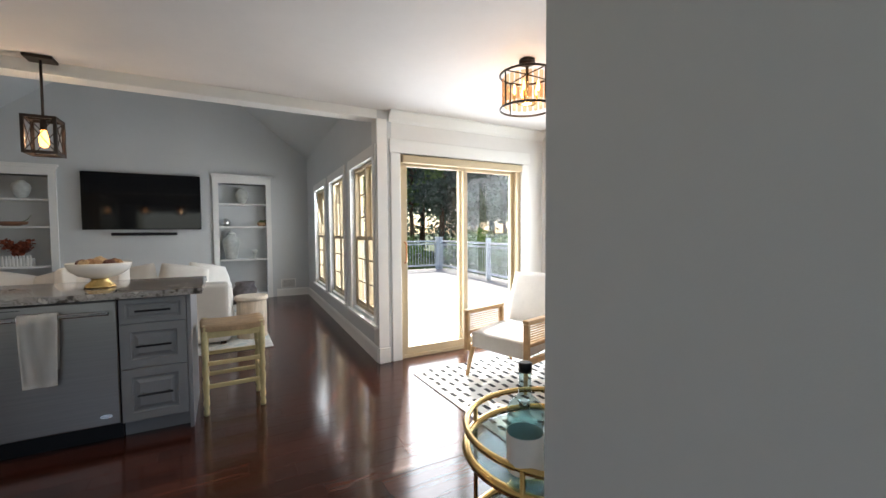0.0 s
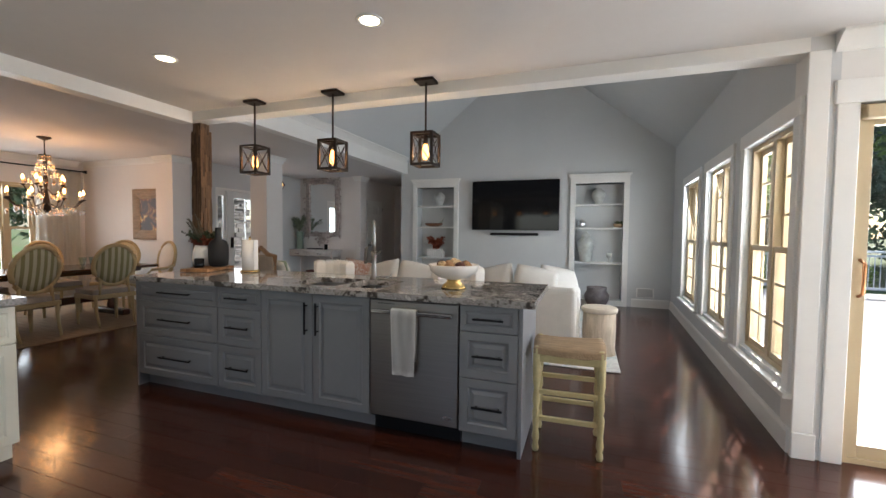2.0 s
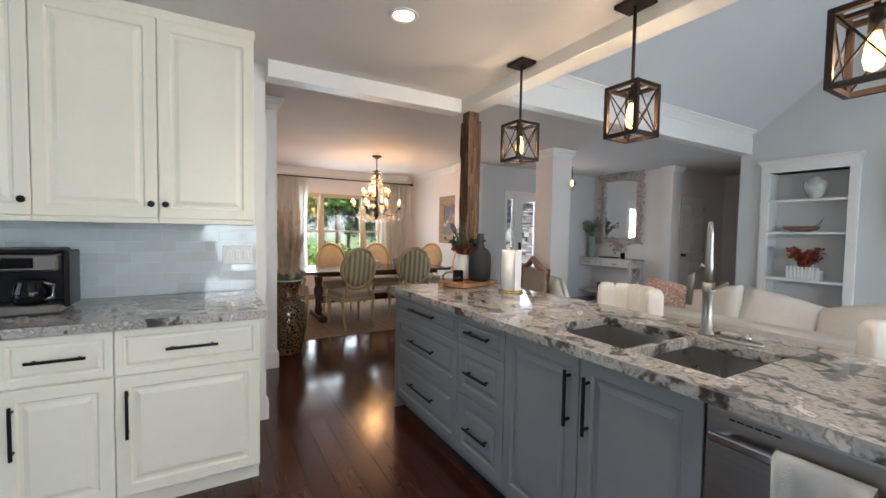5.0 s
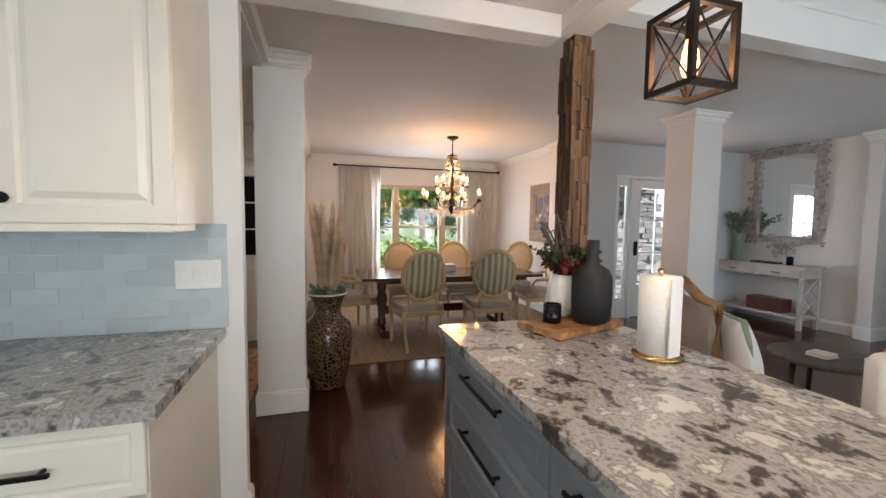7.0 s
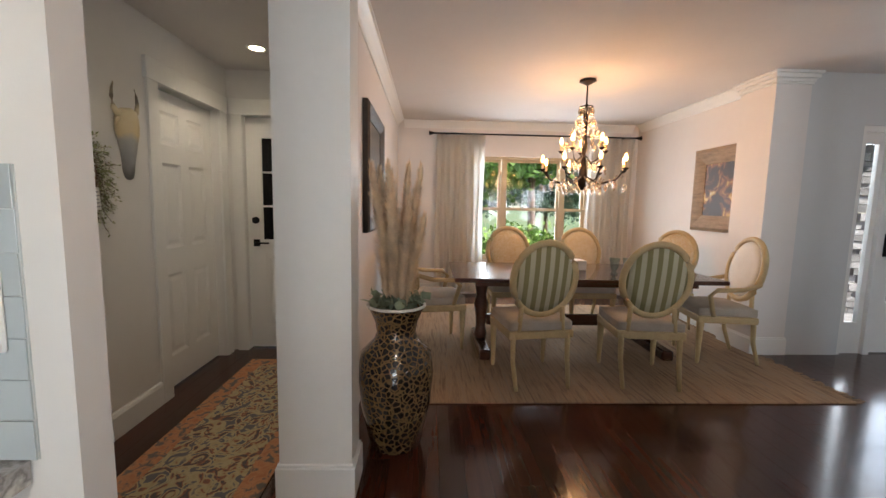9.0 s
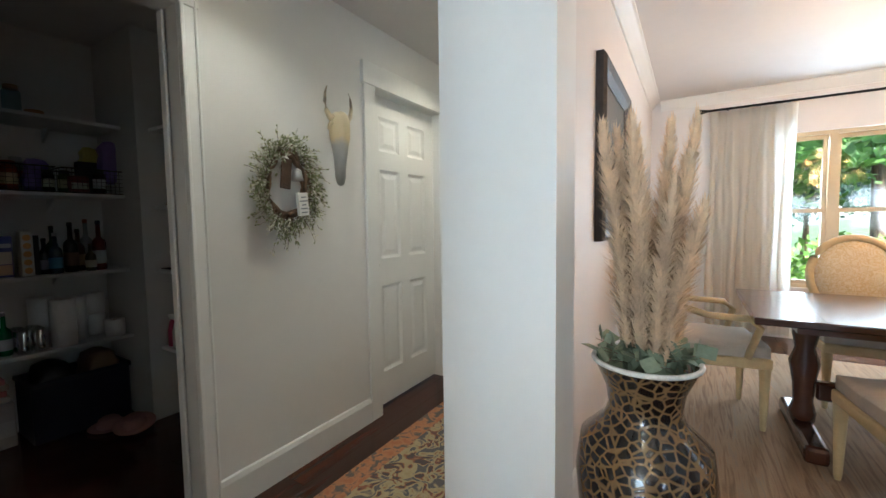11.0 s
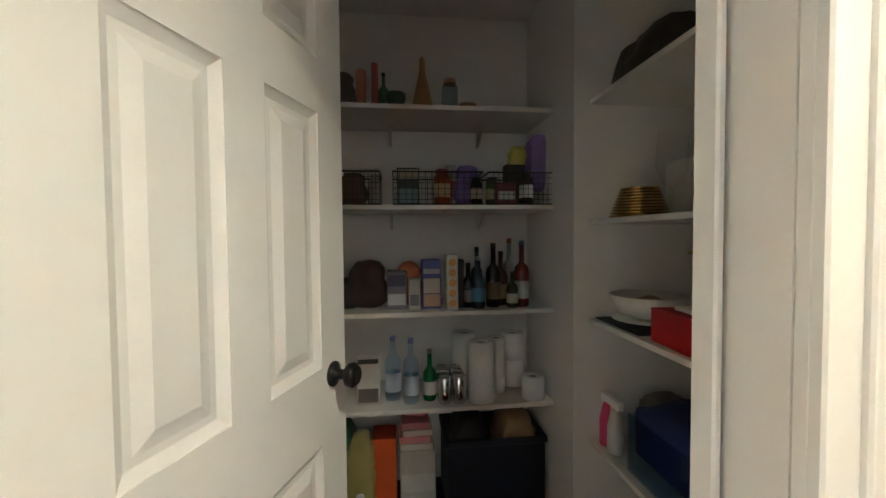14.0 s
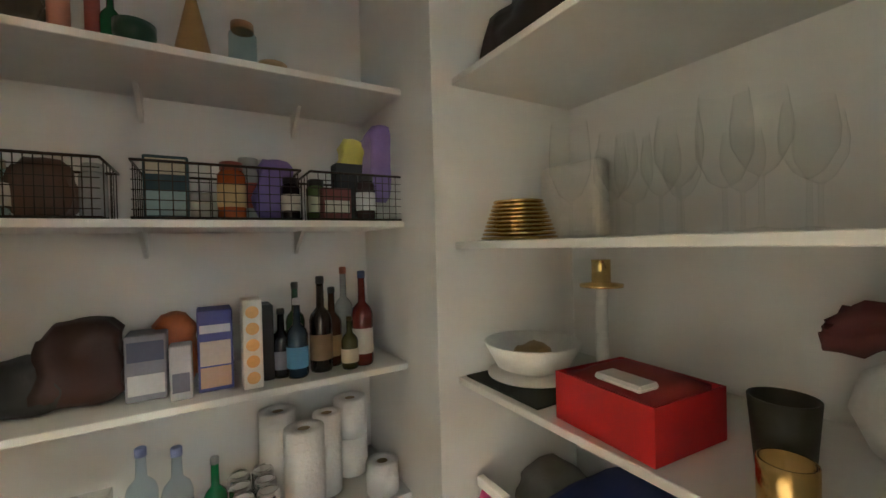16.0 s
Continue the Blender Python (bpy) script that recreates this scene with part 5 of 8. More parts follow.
# planks of the floor
pl_w, x_lo, x_hi = 0.127, -6.64, 3.22
lengths = (0.6, 0.9, 1.2, 1.5)
boards = {L_: mesh_of("plank", boxes((0.0006, 0.0006, -0.005, L_ - 0.0006, pl_w - 0.0006, 0), bevel=0.0008), PLANK) for L_ in lengths}
rest = bmesh.new()
rp, count = random.Random(9), 0
spots = []
y = -2.18
row = 0
while y < 10.8:
    lo, hi = (-9.08, x_hi)
    x = lo - rp.uniform(0, 0.6)
    while x < hi:
        L_ = rp.choice(lengths)
        right = x_hi if y < 3.66 else WX + (FX - WX) * (y - WY) / (FY - WY) + 0.03
        if x < right and x + L_ > (-9.08 if y < 5.85 else -6.72):
            spots.append((x, y, min(L_, right - x)))
        x += L_
    y += pl_w
for x, y, L_ in spots:
    inroom = (-4.6 < x < 1.2 and 0.9 < y < 3.3)
    if inroom and count < 300 and L_ in boards:
        piece("plank", boards[L_], floor, pose(x, y, 0))
        count += 1
    else:
        vs = [rest.verts.new(q) for q in ((x + 0.0008, y + 0.0008, 0), (x + L_ - 0.0008, y + 0.0008, 0), (x + L_ - 0.0008, y + pl_w - 0.0008, 0), (x + 0.0008, y + pl_w - 0.0008, 0), (x, y, -0.005), (x + L_, y, -0.005), (x + L_, y + pl_w, -0.005), (x, y + pl_w, -0.005))]
        for q in ((0, 1, 2, 3), (0, 4, 5, 1), (1, 5, 6, 2), (2, 6, 7, 3), (3, 7, 4, 0)):
            rest.faces.new([vs[i] for i in q])
ob = structure("planks_far", rest, PLANKS, parent=floor)
tagged(ob, "dark cherry floorboards", "", "", "stuff")
# glass tiles of the backsplash
splash = structure("backsplash", boxes((-3.6895, -0.6, 0.916, -3.6865, 2.10, 1.369)), GROUT, "pale blue-grey glass subway tile backsplash")
tile = mesh_of("tile", boxes((0, 0.0006, 0.0006, 0.003, 0.1494, 0.0639), bevel=0.0005), TILE)
half = mesh_of("tile", boxes((0, 0.0006, 0.0006, 0.003, 0.0744, 0.0639), bevel=0.0005), TILE)
for j in range(7):
    for i in range(18):
        piece("tile", tile, splash, pose(-3.6865, -0.6 + 0.15 * i - (0.075 if j % 2 else 0), 0.917 + 0.0645 * j, random.uniform(-0.4, 0.4), random.uniform(-1.3, 1.3), random.uniform(-0.7, 0.7)))
    if j % 2:
        piece("tile", half, splash, pose(-3.6865, 2.025, 0.917 + 0.0645 * j))


# dining room
JUTE = ramp_mat("braided_jute", [(0.3, (0.20, 0.13, 0.08)), (0.55, (0.36, 0.25, 0.15)), (0.75, (0.27, 0.22, 0.17))], 0.95, 3, 8, 1, 0.6, stretch=(1, 14, 1))
jr = thing("jute_rug", (-8.4, 2.56, 0), "brown braided jute rug with frayed fringe", "rug")
part("weave", boxes((0, 0, 0.001, 2.75, 3.15, 0.012), bevel=0.003), JUTE, jr)
bm = bmesh.new()
for k in range(120):
    x = 2.75 * k / 120
    box(bm, x, 3.15, 0.001, x + 0.012, 3.15 + random.uniform(0.05, 0.10), 0.004)
part("fringe", bm, JUTE, jr)
MAHOG = mat("dark_mahogany", (0.055, 0.020, 0.012), 0.22, var=0.4, scale=3, bump=0.03, stretch=(4, 0.5, 1), coat=0.3)
dt = thing("trestle_dining_table", (-6.72, 4.05, 0.013), "dark mahogany trestle dining table", "dining table")
part("tabletop", boxes((-0.48, -1.13, 0.70, 0.48, 1.13, 0.735), bevel=0.006), MAHOG, dt)
part("apron", boxes((-0.36, -0.95, 0.65, 0.36, 0.95, 0.6995)), MAHOG, dt)
for sy in (-0.85, 0.75):
    part("trestle_leg", lathe([(0.055, 0.09), (0.06, 0.14), (0.045, 0.2), (0.05, 0.3), (0.07, 0.42), (0.045, 0.5), (0.06, 0.58), (0.06, 0.6499)], (0, sy, 0), 16), MAHOG, dt)
    part("foot", boxes((-0.34, sy - 0.05, 0, 0.34, sy + 0.05, 0.09), bevel=0.02, seg=2), MAHOG, dt)
part("stretcher", boxes((-0.03, -0.80, 0.22, 0.03, 0.70, 0.32), bevel=0.01), MAHOG, dt)
CHAIRW = mat("antique_cream_wood", (0.50, 0.38, 0.20), 0.5, var=0.2, scale=6, bump=0.06)
SEATF = mat("taupe_seat_cloth", (0.42, 0.37, 0.31), 0.9, var=0.12, scale=8, bump=0.25, bscale=200)
STRIPE = mat("green_striped_cloth", (0.50, 0.44, 0.27), 0.9, var=0.06, bump=0.2, bscale=200)
nt = STRIPE.node_tree
tc, wv_, rp_ = nt.nodes.new("ShaderNodeTexCoord"), nt.nodes.new("ShaderNodeTexWave"), nt.nodes.new("ShaderNodeValToRGB")
wv_.inputs["Scale"].default_value = 4.4
rp_.color_ramp.interpolation = "CONSTANT"
rp_.color_ramp.elements[0].color, rp_.color_ramp.elements[1].color = (0.26, 0.23, 0.11, 1), (0.52, 0.48, 0.34, 1)
rp_.color_ramp.elements[1].position = 0.5
nt.links.new(tc.outputs["Object"], wv_.inputs[0])
nt.links.new(wv_.outputs[0], rp_.inputs[0])
nt.links.new(rp_.outputs[0], nt.nodes["Principled BSDF"].inputs["Base Color"])
FLORAL = ramp_mat("cream_floral_cloth", [(0.42, (0.60, 0.52, 0.38)), (0.52, (0.52, 0.40, 0.22)), (0.6, (0.62, 0.54, 0.40))], 0.9, 26, 2, 2, 0.2)


def oval(a, b, n=28, y=0.0):
    return [(a * math.cos(2 * math.pi * k / n), y, b * math.sin(2 * math.pi * k / n)) for k in range(n)]


def disc(a, b, t, dome=0.02):
    """A padded oval in the x-z plane."""
    bm = bmesh.new()
    rings = [[bm.verts.new((k * p[0], s_ * (t + dome * (1 - k * k)), k * p[2])) for p in oval(a, b)] for s_ in (-1, 1) for k in (1.0, 0.7, 0.35)]
    for i in (0, 1, 3, 4):
        for k in range(28):
            f = bm.faces.new((rings[i][k], rings[i][(k + 1) % 28], rings[i + 1][(k + 1) % 28], rings[i + 1][k]))
            f.smooth = True
    for k in range(28):
        bm.faces.new((rings[0][k], rings[3][k], rings[3][(k + 1) % 28], rings[0][(k + 1) % 28]))
    bm.faces.new(rings[2])
    bm.faces.new(rings[5])
    return bm


def oval_chair(x, y, rz, arms, outer, label):
    """An oval-back dining chair; its back stands on the +y side."""
    t = thing("dining_chair", pose(x, y, 0.013, 0, 0, rz), label, "chair", "chairs round the dining table")
    tilt = pose(0, 0.24, 0.80, -10)
    bm = tube([Vector(p) for p in oval(0.235, 0.27)], 0.026, 8, closed=True)
    bm.transform(tilt)
    part("back_frame", bm, CHAIRW, t)
    bm = disc(0.215, 0.25, 0.008)
    part("backrest", bm, outer, t, "", tilt)
    bm = cushion(0.50, 0.48, 0.10, 0.4)
    bm.transform(pose(0, 0, 0.455))
    part("seat", bm, SEATF, t)
    part("seat_frame", boxes((-0.25, -0.24, 0.36, 0.25, 0.24, 0.42), bevel=0.012, seg=2), CHAIRW, t)
    for sx in (-1, 1):
        part("leg", lathe([(0.012, 0), (0.016, 0.02), (0.026, 0.30), (0.03, 0.36), (0.024, 0.38)], (sx * 0.22, -0.21, 0), 12), CHAIRW, t)
        part("leg", tube([(sx * 0.21, 0.22, 0.40), (sx * 0.21, 0.23, 0.2), (sx * 0.20, 0.29, 0)], 0.022, 8, taper=0.7), CHAIRW, t)
        part("back_stile", tube([(sx * 0.17, 0.22, 0.40), (sx * 0.155, 0.22, 0.60)], 0.018, 8), CHAIRW, t)
        if arms:
            part("arm", tube([(sx * 0.235, 0.23, 0.70), (sx * 0.27, 0.08, 0.66), (sx * 0.27, -0.12, 0.65), (sx * 0.26, -0.17, 0.60), (sx * 0.24, -0.12, 0.42)], 0.02, 8), CHAIRW, t)
    return t


GS = "antique cream oval-back dining chair with green striped cloth"
FS = "antique cream oval-back dining chair with floral cloth"
oval_chair(-6.12, 3.50, -82, False, STRIPE, GS)
oval_chair(-6.12, 4.37, -96, False, STRIPE, GS)
oval_chair(-7.42, 3.62, 90, False, FLORAL, FS)
oval_chair(-7.42, 4.45, 90, False, FLORAL, FS)
oval_chair(-6.85, 2.78, 190, True, FLORAL, "antique cream oval-back armchair at the table end")
oval_chair(-6.55, 5.28, -8, True, LINEN, "antique cream armchair with white monogrammed back")
oval_chair(-7.35, 5.25, 30, False, FLORAL, FS)
cp = thing("white_planter_box", (-6.80, 3.95, 0.750), "white wooden centrepiece box on the table", "planter")
part("box", boxes((-0.08, -0.22, 0, 0.08, 0.22, 0.09), bevel=0.004), TRIM, cp)
for sy in (0.30, 0.42):
    g = thing("footed_glass", (-6.55, 4.05 + sy, 0.750), "clear footed glass on the dining table", "glass", "table glasses")
    part("bowl", lathe([(0.03, 0), (0.03, 0.008), (0.012, 0.02), (0.03, 0.05), (0.045, 0.14), (0.042, 0.14)], seg=16), CLEARB, g)
# chandelier
chd = thing("chandelier", (-7.02, 4.20, HD), "bronze candle chandelier hung with crystal drops, lit", "chandelier")
part("canopy", lathe([(0.075, -0.001), (0.08, -0.015), (0.05, -0.03), (0.015, -0.05)], seg=20), BRONZE, chd)
part("chain", tube([(0, 0, -0.05), (0, 0, -0.22)], 0.008), BRONZE, chd)
part("stem", lathe([(0.02, -1.04), (0.05, -0.98), (0.03, -0.80), (0.015, -0.7), (0.03, -0.6), (0.015, -0.5), (0.025, -0.35), (0.012, -0.22)], seg=14), BRONZE, chd)
DROP = glass_mat("crystal_drop", (0.93, 0.84, 0.72), 0.04, 0.22)
drop = mesh_of("crystal", lathe([(0.001, -0.075), (0.017, -0.045), (0.019, -0.03), (0.008, 0.0)], seg=6), DROP)
bead = mesh_of("crystal", lathe([(0.001, -0.02), (0.008, -0.01), (0.001, 0)], seg=6), DROP)
flame = mesh_of("bulb", lathe([(0.007, 0), (0.016, 0.02), (0.013, 0.045), (0.002, 0.07)], seg=10), CANDLEBULB)
cand = mesh_of("candle_sleeve", lathe([(0.011, 0), (0.011, 0.06)], seg=10), mat("ivory_sleeve", (0.7, 0.55, 0.35), 0.5))
cup = mesh_of("candle_cup", lathe([(0.006, -0.02), (0.03, 0), (0.03, 0.006), (0.012, 0.008)], seg=12), BRONZE)
for n_, rad, zc, off in ((8, 0.40, -0.85, 0.0), (5, 0.22, -0.66, 0.4)):
    for k in range(n_):
        a = 2 * math.pi * k / n_ + off
        c_, s_ = math.cos(a), math.sin(a)
        part("arm", tube([(0.02 * c_, 0.02 * s_, zc - 0.05), (rad * 0.4 * c_, rad * 0.4 * s_, zc - 0.13), (rad * 0.8 * c_, rad * 0.8 * s_, zc - 0.10), (rad * c_, rad * s_, zc)], 0.007, 6), BRONZE, chd)
        piece("candle_cup", cup, chd, pose(rad * c_, rad * s_, zc))
        piece("candle_sleeve", cand, chd, pose(rad * c_, rad * s_, zc + 0.008))
        piece("bulb", flame, chd, pose(rad * c_, rad * s_, zc + 0.068)).visible_shadow = False
        for j in range(4):
            q = rad * (0.35 + 0.22 * j)
            piece("crystal", drop, chd, pose(q * c_, q * s_, zc - 0.12 - 0.02 * (j % 2)))
part("crown_ring", tube([(0.06 * math.cos(a), 0.06 * math.sin(a), -0.25) for a in np.linspace(0, 2 * math.pi, 20, endpoint=False)], 0.006, 6, closed=True), BRONZE, chd)
for k in range(14):
    a = 2 * math.pi * k / 14
    for j in range(11):
        f_ = j / 10
        rr = 0.06 + 0.15 * f_ ** 1.6
        piece("crystal", bead if j % 3 else drop, chd, pose(rr * math.cos(a), rr * math.sin(a), -0.26 - 0.036 * j))
for k in range(16):
    a = 2 * math.pi * (k + 0.5) / 16
    for j in range(5):
        rr = 0.36 - 0.065 * j
        piece("crystal", drop if j % 2 else bead, chd, pose(rr * math.cos(a), rr * math.sin(a), -0.90 - 0.035 * j - 0.01 * (k % 2)))
# curtains
SHEER = translucent(mat("cream_linen_curtain", (0.88, 0.86, 0.81), 0.9, var=0.05, scale=5, bump=0.2, bscale=180), 0.3)
nt = SHEER.node_tree
tl, ms = nt.nodes.new("ShaderNodeBsdfTranslucent"), nt.nodes.new("ShaderNodeMixShader")
tl.inputs[0].default_value, ms.inputs[0].default_value = (0.90, 0.88, 0.84, 1), 0.62
nt.links.new(nt.nodes["Principled BSDF"].outputs[0], ms.inputs[1])
nt.links.new(tl.outputs[0], ms.inputs[2])
nt.links.new(ms.outputs[0], nt.nodes["Material Output"].inputs[0])
rod = thing("curtain_rod", (-9.02, 4.25, 2.36), "black curtain rod with flared finials", "curtain rod")
part("rod", tube([(0, -1.48, 0), (0, 1.48, 0)], 0.012), BLACK, rod)
for s_ in (-1, 1):
    bm = lathe([(0.012, 0), (0.016, 0.02), (0.022, 0.05), (0.034, 0.08), (0.02, 0.09)], seg=14)
    part("finial", bm, BLACK, rod, "", pose(0, 1.47 * s_, 0, -90 * s_))
    part("bracket", boxes((-0.075, 1.3 * s_ - 0.01, -0.02, 0.0, 1.3 * s_ + 0.01, 0.0)), BLACK, rod)
for y0, y1 in ((2.80, 3.50), (5.02, 5.69)):
    bm = bmesh.new()
    rows = []
    for j in range(14):
        z = 2.34 - (2.30) * j / 13
        rows.append([bm.verts.new((0.035 * math.sin(i * 0.95 + 0.3 * math.sin(j * 0.4)) * (0.55 + 0.45 * j / 13) + 0.01 * math.sin(i * 2.3), y0 + (y1 - y0) * i / 48 + 0.01 * math.sin(j * 0.5 + i * 0.3), z)) for i in range(49)])
    for a, b in zip(rows, rows[1:]):
        for i in range(48):
            f = bm.faces.new((a[i], b[i], b[i + 1], a[i + 1]))
            f.smooth = True
    bmesh.ops.solidify(bm, geom=bm.faces[:], thickness=0.003)
    solid("curtain", bm, SHEER, "cream linen curtain panel hanging in soft folds", "curtain", "dining curtains", (-9.02, 0, 0))


def framed(name, m, w, h, fw, fmat, label, inner, depth=0.05):
    """A picture in a bevelled frame, lower left at m's origin, facing -y."""
    t = thing(name, m, label, "picture")
    part("frame", nested(w, h, [(0, 0), (0, depth * 0.7), (fw * 0.2, depth), (fw * 0.6, depth * 0.8), (fw, depth * 0.4), (fw, 0.012)]), fmat, t)
    for k, (i, mm) in enumerate(inner):
        part("panel" if k == len(inner) - 1 else "mat_board", boxes((i, -0.0145 - 0.002 * k, i, w - i, -0.0125 - 0.002 * k, h - i)), mm, t)
    return t


PAINTING = ramp_mat("dark_floral_oil_painting", [(0.45, (0.05, 0.03, 0.02)), (0.56, (0.25, 0.10, 0.04)), (0.64, (0.60, 0.40, 0.10)), (0.72, (0.65, 0.60, 0.50))], 0.5, 7, 4, 1.0, 0.1)
GREYWOOD = mat("weathered_wood_frame", (0.30, 0.22, 0.15), 0.7, var=0.35, scale=9, bump=0.2, stretch=(1, 1, 4))
framed("flower_painting", pose(-7.70, 5.80, 1.10), 0.95, 0.90, 0.17, GREYWOOD, "still life flower painting in a weathered wood frame", [(0.165, PAINTING)])
DKFRAME = mat("dark_carved_wood", (0.03, 0.022, 0.018), 0.5, var=0.4, scale=20, bump=0.5, bscale=40)
framed("dark_framed_panel", pose(-5.92, 2.24, 1.12, 0, 0, 180), 0.95, 0.92, 0.10, DKFRAME, "dark framed smoky panel on the dining wall", [(0.095, mat("smoky_panel", (0.10, 0.095, 0.08), 0.3, var=0.4, scale=6))])
# leopard floor vase with pampas
LEO = ramp_mat("leopard_spotted_ceramic", [(0.0, (0.02, 0.012, 0.008)), (0.33, (0.02, 0.012, 0.008)), (0.40, (0.09, 0.055, 0.028)), (1.0, (0.12, 0.075, 0.04))], 0.16, 34, kind="DISTANCE_TO_EDGE", coat=0.4)
nt = LEO.node_tree
for n_ in nt.nodes:
    if n_.type == "VALTORGB":
        for e, (p_, c_) in zip(n_.color_ramp.elements, ((0.0, (0.19, 0.12, 0.05)), (0.085, (0.16, 0.10, 0.045)), (0.135, (0.015, 0.010, 0.008)), (1.0, (0.015, 0.010, 0.008)))):
            e.position, e.color = p_, (*c_, 1)
lv = thing("floor_vase", (-5.21, 2.535, 0), "tall leopard-spotted ceramic floor vase with pampas grass", "vase")
part("body", lathe([(0.12, 0), (0.14, 0.015), (0.19, 0.25), (0.205, 0.42), (0.19, 0.53), (0.12, 0.60), (0.105, 0.64), (0.115, 0.70), (0.15, 0.78), (0.155, 0.79), (0.14, 0.785), (0.10, 0.70)], seg=48), LEO, lv)
part("filler", lathe([(0.001, 0.74), (0.10, 0.735), (0.135, 0.755)], seg=20, cap=False), SAGE, lv)
bouquet(lv, 26, 0.15, 0.10, 0.06, 21, SAGE, 0.74, 12, 0.5, "eucalyptus", "pale dried leaves round the rim")
PAMPAS = mat("tan_pampas_plume", (0.80, 0.61, 0.42), 0.95, var=0.3, scale=14, bump=0.3)
part("rim", tube([(0.152 * math.cos(a), 0.152 * math.sin(a), 0.788) for a in np.linspace(0, 2 * math.pi, 40, endpoint=False)], 0.008, 7, closed=True), mat("chalky_white_rim", (0.62, 0.62, 0.60), 0.6, var=0.3, scale=30), lv, "chalky white rim")
rq = random.Random(31)
for k in range(11):
    a, lean, hh = 0.57 * k + rq.uniform(-0.2, 0.2), rq.uniform(0.05, 0.20), rq.uniform(0.42, 0.78)
    tip = Vector((math.cos(a) * lean, math.sin(a) * lean, 0.74 + hh))
    root = Vector((tip.x * 0.35, tip.y * 0.35, 0.74))
    mid = root.lerp(tip, 0.5) + Vector((tip.x, tip.y, 0)) * -0.12
    bm = tube([root, mid, tip], 0.003, 5)
    fat = rq.uniform(0.05, 0.075)
    for _ in range(2200):
        s_ = rq.uniform(0.12, 1.0)
        p = root.lerp(mid, s_ * 2) if s_ < 0.5 else mid.lerp(tip, s_ * 2 - 1)
        wdt = fat * math.sin(math.pi * min(1, (s_ - 0.05) / 0.98) ** 0.75) ** 0.7 + 0.006
        d = Vector((rq.gauss(0, 1), rq.gauss(0, 1), 0)).normalized() * wdt * rq.uniform(0.35, 1.1) + Vector((0, 0, rq.uniform(0.02, 0.075)))
        u = d.cross(Vector((0, 0, 1))).normalized() * 0.0045
        bm.faces.new([bm.verts.new(q) for q in (p - u, p + u, p + d)])
    part("pampas_plume", bm, PAMPAS, lv, "feathery tan pampas plume")

# foyer
WHITEW = mat("whitewashed_wood", (0.55, 0.52, 0.49), 0.7, var=0.15, scale=8, bump=0.1)
cn = thing("console_table", (-6.05, 8.74, 0), "whitewashed console table with two drawers and lattice ends", "console table")
part("top", boxes((-0.66, -0.20, 0.82, 0.66, 0.20, 0.85), bevel=0.004), WHITEW, cn)
part("body", boxes((-0.62, -0.18, 0.69, 0.62, 0.18, 0.8195)), WHITEW, cn)
part("shelf", boxes((-0.62, -0.18, 0.14, 0.62, 0.18, 0.17)), WHITEW, cn)
for x in (-0.60, 0.02):
    p = part("drawer", nested(0.58, 0.11, FLATDRAWER), WHITEW, cn, "", pose(x, -0.18, 0.70))
    bar_handle(p, 0.12, pose(0.29, -0.02, 0.055))
for sx in (-1, 1):
    for sy in (-1, 1):
        part("leg", boxes((sx * 0.60 - 0.025, sy * 0.16 - 0.02, 0, sx * 0.60 + 0.025, sy * 0.16 + 0.02, 0.69)), WHITEW, cn)
    for e in (-1, 1):
        for z0 in (0.18, 0.43):
            part("lattice_bar", tube([(sx * 0.60, -0.14 * e, z0), (sx * 0.60, 0.14 * e, z0 + 0.25)], 0.010, 6), WHITEW, cn)
solid("wooden_chest", boxes((-6.2, 8.62, 0.171, -5.72, 8.86, 0.36), bevel=0.01), mat("rosewood_chest", (0.10, 0.03, 0.02), 0.4, var=0.4), "small dark wooden chest on the console shelf", "chest")
solid("console_tray", boxes((-6.2, 8.66, 0.851, -5.85, 8.82, 0.875), bevel=0.004), BLACK, "black tray on the console", "tray")
solid("console_candle", lathe([(0.04, 0), (0.04, 0.12), (0.03, 0.12)], seg=18), SCREEN, "dark glass candle on the console", "candle", at=(-5.70, 8.72, 0.851))
gv = thing("green_vase", (-6.45, 8.74, 0.851), "sage green vase with leafy white branches", "vase")
part("body", lathe([(0.08, 0), (0.085, 0.01), (0.075, 0.2), (0.085, 0.42), (0.075, 0.42), (0.07, 0.3)], seg=24), mat("sage_ceramic", (0.22, 0.30, 0.25), 0.4), gv)
bouquet(gv, 26, 0.34, 0.48, 0.045, 41, SAGE, 0.35, 34, 0.4, "branches", "green and white leafy branches")
ORN = mat("whitewashed_carving", (0.44, 0.39, 0.37), 0.8, var=0.5, scale=14, bump=0.4, bscale=40)
MIRROR = mat("mirror_glass", (0.85, 0.87, 0.86), 0.03, 1.0, var=0.02, bump=0)
mi = thing("ornate_mirror", (-5.93, 8.95, 1.15), "ornate whitewashed carved mirror with a crest", "mirror")
part("glass", boxes((-0.36, -0.03, 0.1, 0.36, -0.001, 1.25)), MIRROR, mi, "silvered mirror glass")
bm = boxes((-0.46, -0.06, 0.0, -0.355, -0.001, 1.35), (0.355, -0.06, 0.0, 0.46, -0.001, 1.35), (-0.355, -0.06, 0.0, 0.355, -0.001, 0.10), (-0.355, -0.06, 1.25, 0.355, -0.001, 1.35), bevel=0.015, seg=2)
part("frame", bm, ORN, mi)
bm = bmesh.new()
rq = random.Random(12)
